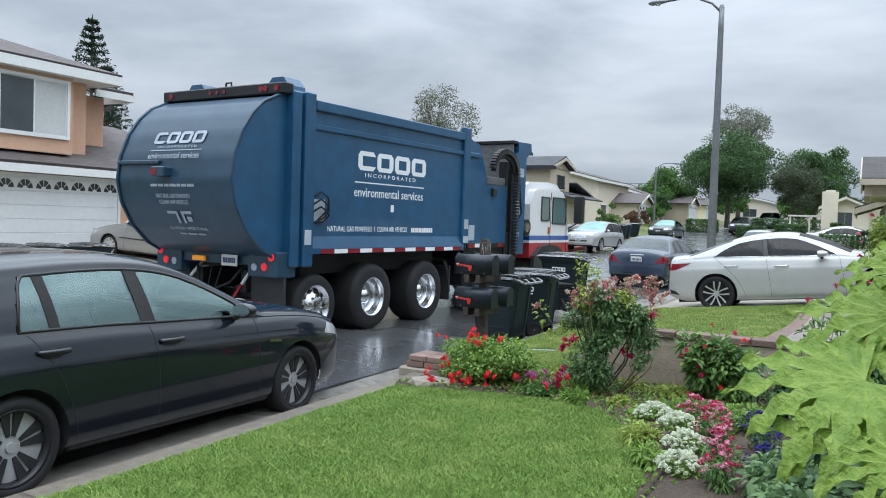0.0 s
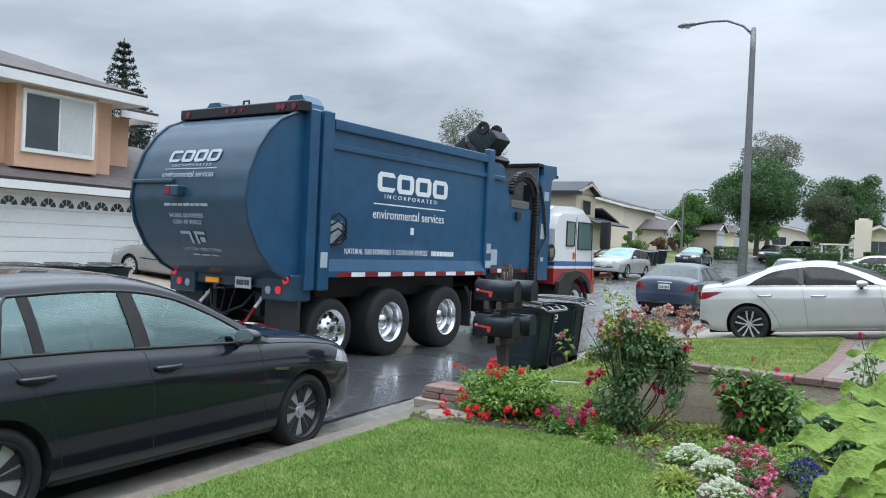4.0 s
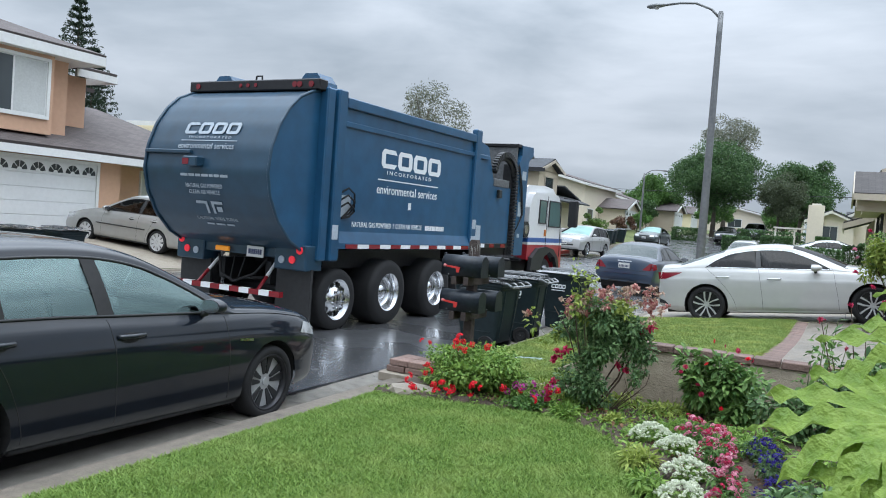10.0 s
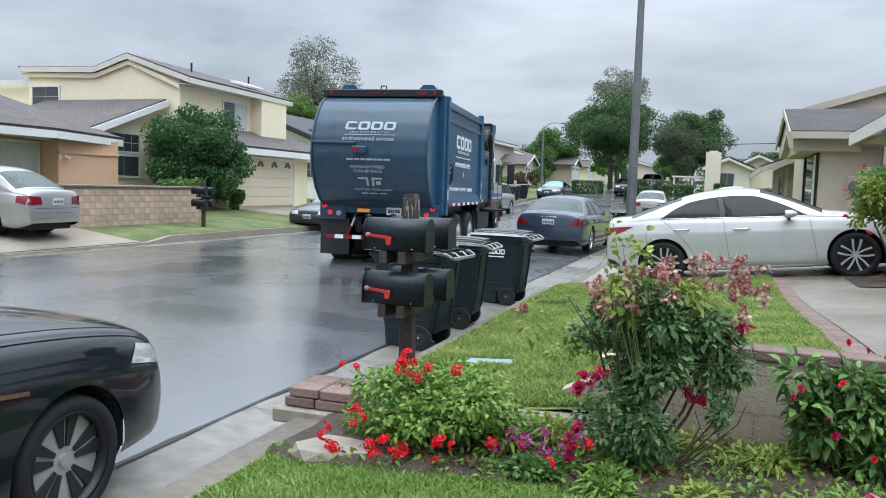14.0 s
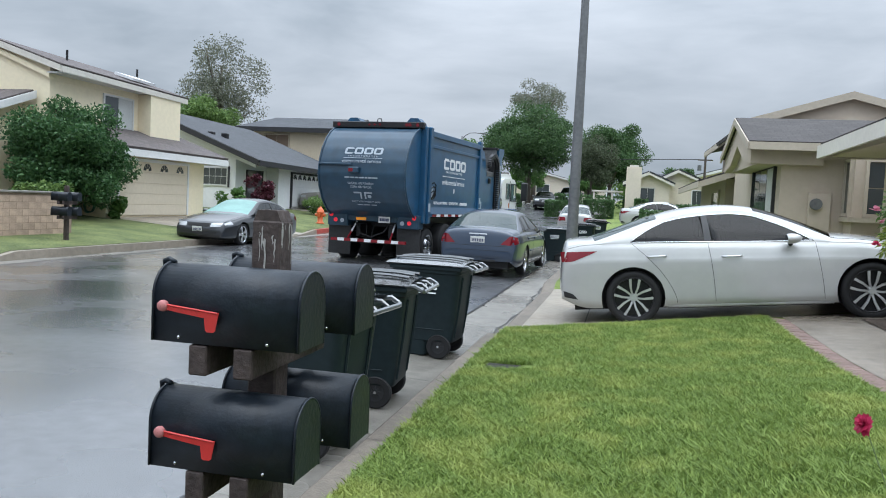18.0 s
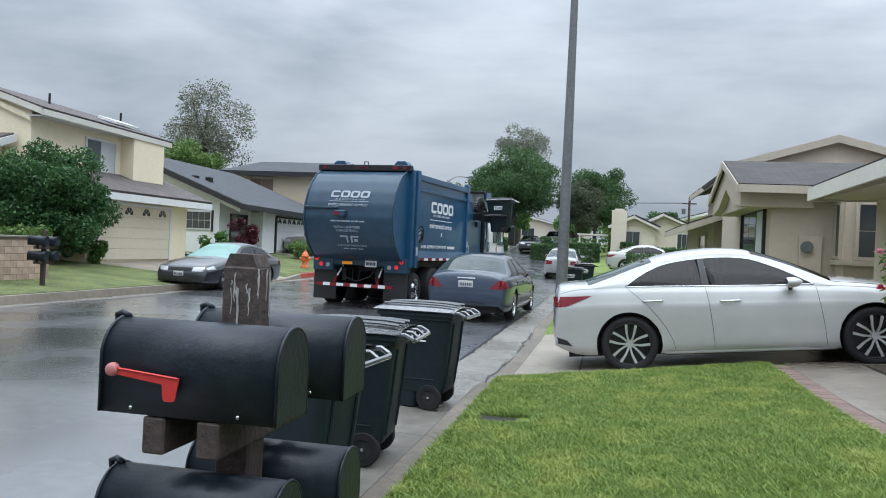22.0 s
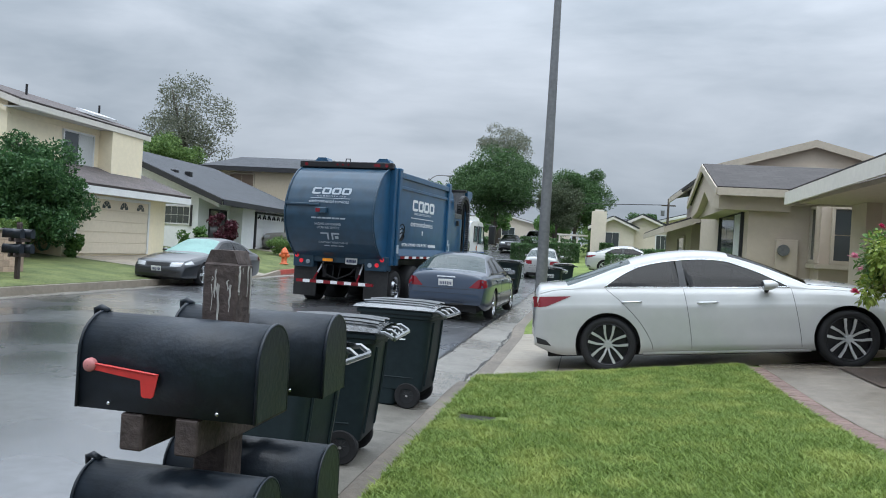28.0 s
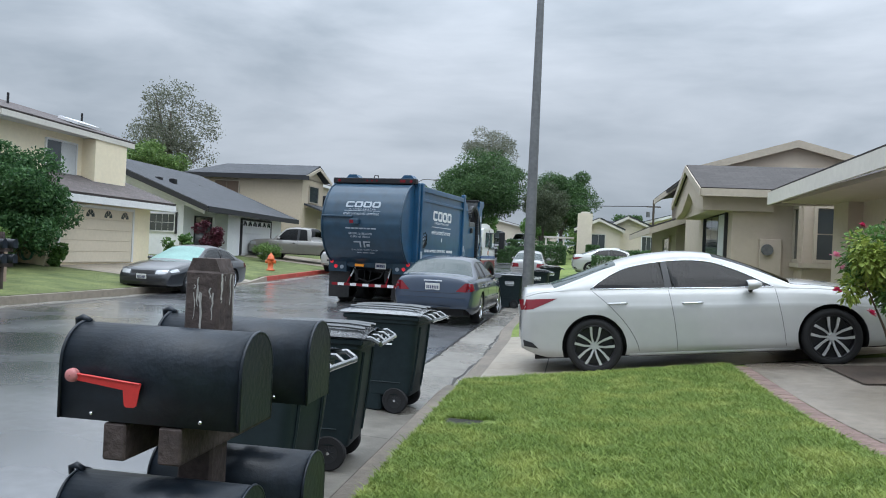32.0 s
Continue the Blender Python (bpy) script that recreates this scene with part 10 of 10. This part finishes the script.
def all_turf():
    g1 = grassmat("lawn_blades", (0.095, 0.18, 0.034), (0.25, 0.37, 0.09), (0.31, 0.385, 0.115))
    g2 = grassmat("neighbour_blades", (0.095, 0.155, 0.032), (0.265, 0.355, 0.092), (0.41, 0.435, 0.125))
    ex, ey = [-3.72, -3.39, -2.75, -2.1, -1.72, -1.48, -1.26, -1.08, -0.98, -0.9], [6.05, 5.92, 6.0, 6.05, 5.8, 5.5, 5.2, 4.7, 4.0, 3.0]
    turf("lawn_grass", lambda x, y: y < np.interp(x, ex, ey) + 0.03, -3.70, -0.92, 1.6, 6.08, z_near, 250000, g1, "short blades of green lawn grass", 61, 0.027)
    def far(x, y):
        lid = (np.abs(x + 3.21) < 0.215) & (np.abs(y - 8.36) < 0.115)
        drain = (np.abs(x + 3.4) < 0.21) & (np.abs(y - 11.8) < 0.13)
        return ~lid & ~drain & (y < 13.95 + 0.42 * (x + 3.7))
    turf("verge_grass", far, -3.76, -0.86, 7.10, 15.1, z_right, 400000, g2, "short lawn grass with pale dry patches", 62, 0.040, 1.35)


garden()
sloped_wall()
rose_tree()
brick_wall_left()
all_turf()

# ---------------------------------------------------------------- cars in the street
car("hatchback", pose(-5.20, 2.81, STREET - 0.03, -0.6, 0, 0.6), "shiny black hatchback parked at the kerb, wet with rain", HATCH)
WC = 6.0
car("saloon_car", Matrix.Translation((-2.34, 16.07, -0.105)) @ pose(0, 0, 0, 0, 0, -90) @ pose(0, 0, 0, WC, 0, 0), "pearl white saloon with dark tinted glass parked on the drive", SALOON)
car("saloon_car", pose(-5.55, 22.95, STREET + 0.02, 0, 0, -2), "slate blue saloon parked at the kerb, rear window streaked with rain", LIMO)
car("saloon_car", Matrix.Translation((-16.2, 15.85, -0.02)) @ pose(0, 0, 0, 0, 0, 93) @ pose(0, 0, 0, 3.0, 0, 0), "silver compact saloon parked on the peach house's drive", COMPACT)
car("saloon_car", pose(-14.35, 29.35, STREET + 0.0, 0, 0, 178), "dark grey saloon with a green sunshade, parked facing this way", EXEC)
car("crossover_car", pose(-13.3, 44.4, z_road(-13.3, 43.4) - 0.02, 1.3, 0, 176), "silver crossover with a green sunshade, parked facing this way", CROSS)
car("saloon_car", pose(-1.9, 46.5, z_right(-1.5, 47) - 0.02, 2.0, 0, -88), "white saloon parked across a drive", dict(SALOON, rim="five"))
car("saloon_car", pose(-4.9, 44.0, z_road(-4.9, 45) - 0.02, 2.4, 0, 0), "silver hatchback parked up the street", dict(COMPACT))

car("saloon_car", pose(-12.9, 60.4, z_road(-12.9, 58.6), 1.6, 0, 178), "dark green saloon with a teal sunshade up the street", dict(EXEC, paint=paint("dark_green_car_paint", (0.03, 0.045, 0.042), 0.4, 0.3), step=0.06))
car("saloon_car", pose(-9.0, 69.5, z_road(-9.0, 68), 1.6, 0, 184), "dark saloon parked at the bend up the street", dict(EXEC, glass_f=G_DARK, step=0.06))
car("crossover_car", pose(-7.3, 75.0, z_road(-7.3, 73.5), 1.2, 0, 182), "grey sport utility car parked at the bend", dict(CROSS, glass_f=G_DARK, paint=P_GREY, step=0.06))


def build_pickup():
    s = dict(CROSS, w=1.95, wb=3.55, ro=1.25, fo=0.95, h=1.85, r=0.37, sill=0.42, paint=P_TAUPE, glass=G_DARK, cat="pickup truck", seats=False)
    s["shoulder"] = [(-1.25, 1.12), (1.0, 1.12), (2.6, 1.12), (3.4, 1.10), (4.5, 0.95)]
    s["deck"] = [(-1.25, 1.14), (0.9, 1.14), (1.0, 1.16), (2.9, 1.18), (3.1, 1.2), (4.0, 1.14), (4.4, 1.05), (4.5, 0.9)]
    s["roof"] = [(0.95, 1.2), (1.02, 1.7), (1.3, 1.82), (1.9, 1.85), (2.3, 1.80), (2.5, 1.7), (3.1, 1.2)]
    s["cabin"] = (0.95, 1.12, 2.35, 3.08)
    s["lines"] = [(1.15, 1.25), (1.62, 1.62), (1.72, 1.72), (2.85, 2.38)]
    s["gaps"], s["handles"] = [(1.68, 1.68), (2.9, 2.85)], (1.9,)
    s["side4"] = [("headlamp", [(4.0, 0.86), (4.36, 0.84), (4.36, 0.98), (4.0, 1.0)], M_HEAD, ""), ("tail_lamp", [(-1.19, 0.8), (-1.1, 0.8), (-1.1, 1.06), (-1.19, 1.06)], M_LAMPR_OFF, "")]
    s["end4"] = []
    s["glass_f"] = G_DARK
    car("pickup_truck", pose(-15.28, 45.4, z_left(-16.6, 45.4), 0, 0, 88), "taupe pickup truck parked on a drive", s)


build_pickup()

# drives, walks and small paving
slab("drive_right", [(X_LAWN, 14.15), (9, 19.3), (9, 20.4), (X_LAWN, 19.6)], z_right, 0.012, M_CONC, "damp concrete drive under the white saloon", "drive")
slab("front_walk", [(-0.66, 7.6), (2.3, 7.6), (2.3, 16.2), (-0.66, 15.3)], z_right, 0.010, mat("wet_brown_concrete", (0.165, 0.14, 0.112), 0.42, var=0.25, scale=3.0, bump=0.2, bscale=90, wet=0.16), "damp concrete front walk", "path")
slab("planting_bed", [(0.12, 13.7), (2.2, 13.7), (2.2, 15.0), (0.12, 15.0)], z_right, 0.024, M_SOIL, "dark soil bed under the climbing rose", "flower bed")
slab("drive_peach", [(X_LAWN2, 11.6), (-20.6, 11.6), (-20.6, 17.3), (X_LAWN2, 17.9)], z_left, 0.012, M_CONC, "damp concrete drive before the white garage", "drive")
slab("drive_cream", [(X_LAWN2, 28.6), (-19.3, 28.2), (-19.3, 33.2), (X_LAWN2, 33.6)], z_left, 0.012, M_CONC, "concrete drive before the cream garage", "drive")
slab("drive_white", [(X_LAWN2, 43.6), (-20, 43.6), (-20, 48.4), (X_LAWN2, 48.6)], z_left, 0.012, M_CONC, "concrete drive before the white house", "drive")


def ribbon(name, pts, w, zf, material, label, category, seed=1, jit=0.0, lift=0.006):
    """A narrow strip laid along the ground through the points."""
    rnd = random.Random(seed)
    fine = []
    for (x0, y0), (x1, y1) in zip(pts, pts[1:]):
        n = max(2, int(math.hypot(x1 - x0, y1 - y0) / 0.25))
        fine += [(x0 + (x1 - x0) * k / n + rnd.uniform(-jit, jit), y0 + (y1 - y0) * k / n + rnd.uniform(-jit, jit)) for k in range(n)]
    fine.append(pts[-1])
    bm = B()
    rows = []
    for i, (x, y) in enumerate(fine):
        a, b = fine[max(0, i - 1)], fine[min(len(fine) - 1, i + 1)]
        d = Vector((b[0] - a[0], b[1] - a[1], 0)).normalized()
        h = w / 2 * (1 + (rnd.uniform(-0.5, 0.7) if jit else 0))
        rows.append([bm.verts.new((x - d.y * h, y + d.x * h, zf(x - d.y * h, y) + lift)), bm.verts.new((x + d.y * h, y - d.x * h, zf(x + d.y * h, y) + lift))])
    for a, b in zip(rows, rows[1:]):
        bm.faces.new((a[0], a[1], b[1], b[0]))
    bmesh.ops.recalc_face_normals(bm, faces=bm.faces[:])
    if bm.faces[:][0].normal.z < 0:
        bmesh.ops.reverse_faces(bm, faces=bm.faces[:])
    return tagged(part(name, bm, material), label, category, kind="structure")


M_TAR = mat("black_tar", (0.012, 0.012, 0.013), 0.3, var=0.3, scale=10)
M_CRACK = mat("wet_crack", (0.025, 0.022, 0.02), 0.5, var=0.3, scale=10)
z_gut = lambda x, y: STREET + rise(y) + (0.0 if x < -4.3 else -0.025 * min(1, (x + 4.3) / 0.05))
ribbon("tar_seam", [(X_LIP, -6), (X_LIP, 40)], 0.035, lambda x, y: STREET + rise(y) + 0.002, M_TAR, "black tar seam between gutter and asphalt", "seam", 2, 0.008)
ribbon("tar_seam", [(X_LIP2, -6), (X_LIP2, 40)], 0.03, lambda x, y: STREET + rise(y) + 0.002, M_TAR, "black tar seam by the far gutter", "seam", 3, 0.008)
ribbon("gutter_crack", [(-4.02, 12.6), (-4.05, 15.0), (-3.98, 17.4), (-4.04, 20.5), (-4.0, 24)], 0.03, lambda x, y: STREET + rise(y) - 0.025, M_CRACK, "wet crack along the foot of the kerb", "crack", 4, 0.03)
ribbon("drive_joint", [(-2.95, 14.75), (-2.95, 19.3)], 0.014, lambda x, y: z_right(x, y) + 0.012, M_CRACK, "dark joint across the concrete drive", "joint", 5)
ribbon("drive_joint", [(-0.1, 16.2), (-0.1, 19.6)], 0.014, lambda x, y: z_right(x, y) + 0.012, M_CRACK, "dark joint across the concrete drive", "joint", 6)
ribbon("walk_joint", [(-0.64, 11.2), (2.2, 11.2)], 0.012, lambda x, y: z_right(x, y) + 0.010, M_CRACK, "joint across the front walk", "joint", 7)
for k, y in enumerate(lin(-4.5, 12.0, 8) + lin(21, 39, 10)):
    ribbon("kerb_joint", [(X_CURB + 0.045, y), (X_LAWN - 0.005, y)], 0.008, lambda x, yy: STREET + rise(yy) + 0.1725, M_CRACK, "joint across the kerb", "joint", 8 + k)
    ribbon("gutter_joint", [(X_LIP + 0.03, y), (X_CURB - 0.01, y)], 0.010, z_gut, M_CRACK, "joint across the gutter", "joint", 30 + k)


# ---------------------------------------------------------------- movement
TRUCK_ROWS = [(0.0, -7.85, 8.42, -3.9), (3.0, -7.85, 8.42, -3.9), (6.0, -7.85, 8.43, -3.8), (8.4, -7.83, 8.45, -3.6), (9.0, -7.79, 8.56, -3.1), (9.5, -7.75, 8.82, -2.6), (10.0, -7.70, 9.18, -1.9), (10.5, -7.64, 9.74, -0.5), (11.0, -7.56, 10.42, 1.5), (11.5, -7.47, 11.19, 3.9),
    (12.0, -7.38, 12.06, 6.3), (12.5, -7.41, 13.12, 7.8), (13.0, -7.55, 14.38, 8.6), (13.5, -7.76, 15.82, 8.6), (14.5, -8.15, 18.40, 5.4), (15.5, -8.42, 20.95, 0.5), (16.5, -8.52, 22.95, -4.4), (17.0, -8.51, 23.50, -5.6), (17.5, -8.49, 23.80, -6.2), (18.0, -8.47, 23.92, -6.4), (19.0, -8.46, 23.94, -6.4), (24.0, -8.46, 23.94, -6.4),
    (29.6, -8.44, 23.95, -6.3), (30.0, -8.42, 23.99, -6.3), (30.5, -8.40, 24.40, -6.6), (31.0, -8.33, 25.02, -7.2), (31.5, -8.20, 25.70, -7.4), (32.0, -8.04, 26.47, -7.5)]
# the arm's grip in the truck's space: time, reach, height, tilt, and whether it holds the bin
ARM_Y = 5.08
ARM_ROWS = [(0.0, 2.45, 0.62, 0, 1), (0.3, 2.05, 0.86, 0, 1), (0.7, 1.64, 1.30, 0, 1), (1.2, 1.62, 1.70, 0, 1), (1.6, 1.58, 2.15, -2, 1), (1.8, 1.52, 2.42, -6, 1), (2.0, 1.44, 2.66, -15, 1), (2.15, 1.34, 2.98, -36, 1), (2.3, 1.20, 3.26, -58, 1), (2.45, 1.08, 3.34, -80, 1), (2.6, 0.97, 3.36, -100, 1), (2.8, 0.86, 3.30, -116, 1), (3.0, 0.78, 3.24, -128, 1), (3.5, 0.78, 3.22, -132, 1), (4.6, 0.82, 3.24, -128, 1),
    (4.9, 0.92, 3.36, -104, 1), (5.1, 1.08, 3.34, -72, 1), (5.3, 1.32, 3.08, -34, 1), (5.5, 1.48, 2.78, -10, 1), (5.8, 1.58, 2.30, 0, 1), (6.1, 1.62, 1.75, 0, 1), (6.5, 1.80, 1.22, 0, 1), (6.8, 2.3, 0.72, 0, 1), (7.1, 2.68, 0.42, 0, 1), (7.3, 2.72, 0.40, 0, 0), (7.6, 2.3, 0.8, 0, 0), (8.2, 1.15, 1.0, 0, 0), (10.0, 1.1, 1.0, 0, 0), (17.0, 1.1, 1.0, 0, 0),
    (18.2, 1.9, 0.8, 0, 0), (18.9, 3.0, 0.45, 0, 0), (19.6, 3.06, 0.42, 0, 0), (20.0, 3.06, 0.42, 0, 1), (20.3, 2.55, 0.75, 0, 1), (20.6, 2.02, 1.10, 0, 1), (21.0, 1.64, 1.32, 0, 1), (21.5, 1.63, 1.74, 0, 1), (22.0, 1.62, 2.48, -2, 1), (22.3, 1.50, 2.88, -20, 1), (22.45, 1.30, 3.12, -36, 1), (22.6, 1.08, 3.36, -56, 1), (22.75, 0.95, 3.42, -80, 1), (22.9, 0.83, 3.42, -102, 1), (23.1, 0.76, 3.32, -118, 1), (23.3, 0.70, 3.26, -128, 1), (24.0, 0.76, 3.32, -130, 1), (25.2, 0.80, 3.32, -128, 1),
    (25.5, 0.86, 3.40, -108, 1), (25.8, 1.02, 3.38, -66, 1), (26.1, 1.34, 3.10, -28, 1), (26.5, 1.58, 2.55, -3, 1), (27.0, 1.63, 1.85, 0, 1), (27.5, 1.70, 1.28, 0, 1), (27.8, 2.1, 0.95, 0, 1), (28.1, 2.75, 0.58, 0, 1), (28.4, 3.04, 0.43, 0, 1), (28.6, 3.06, 0.42, 0, 0), (29.0, 2.2, 0.8, 0, 0), (29.6, 1.1, 1.0, 0, 0), (32.0, 1.1, 1.0, 0, 0)]


def motions():
    def at(x, y, a):
        return pose(x, y, STREET + 0.02, 0, 0, a)
    walk(truck, [(t, at(x, y, a)) for t, x, y, a in TRUCK_ROWS])
    walk(lift_arm, [(t, pose(x, ARM_Y, z, 0, a, 0)) for t, x, z, a, _ in ARM_ROWS])
    walk(lift_beam, [(t, pose(x - 0.05, ARM_Y, min(z, 3.0), 0, 0, 0)) for t, x, z, a, _ in ARM_ROWS])
    walk(hose_loop, [(t, pose(min(0.12, max(0.0, (x - 1.5) * 0.2)), 0, 0)) for t, x, z, a, _ in ARM_ROWS])
    held = Matrix.Translation((0.40, 0, -0.46))
    first, second = at(-7.85, 8.42, -3.9), at(-8.46, 23.94, -6.4)
    for ob, base, t0, t1 in ((bin_lift, first, 0.0, 7.1), (bin_far, second, 20.0, 28.4)):
        rows = [(t, base @ pose(x, ARM_Y, z, 0, a, 0) @ held) for t, x, z, a, h in ARM_ROWS if h and t0 <= t <= t1]
        rest = rows[-1][1]
        if t0 > 0:
            rows = [(0.0, rest), (t0 - 0.1, rest)] + rows
        walk(ob, rows + [(t1 + 0.2, rest), (32.0, rest)])


motions()
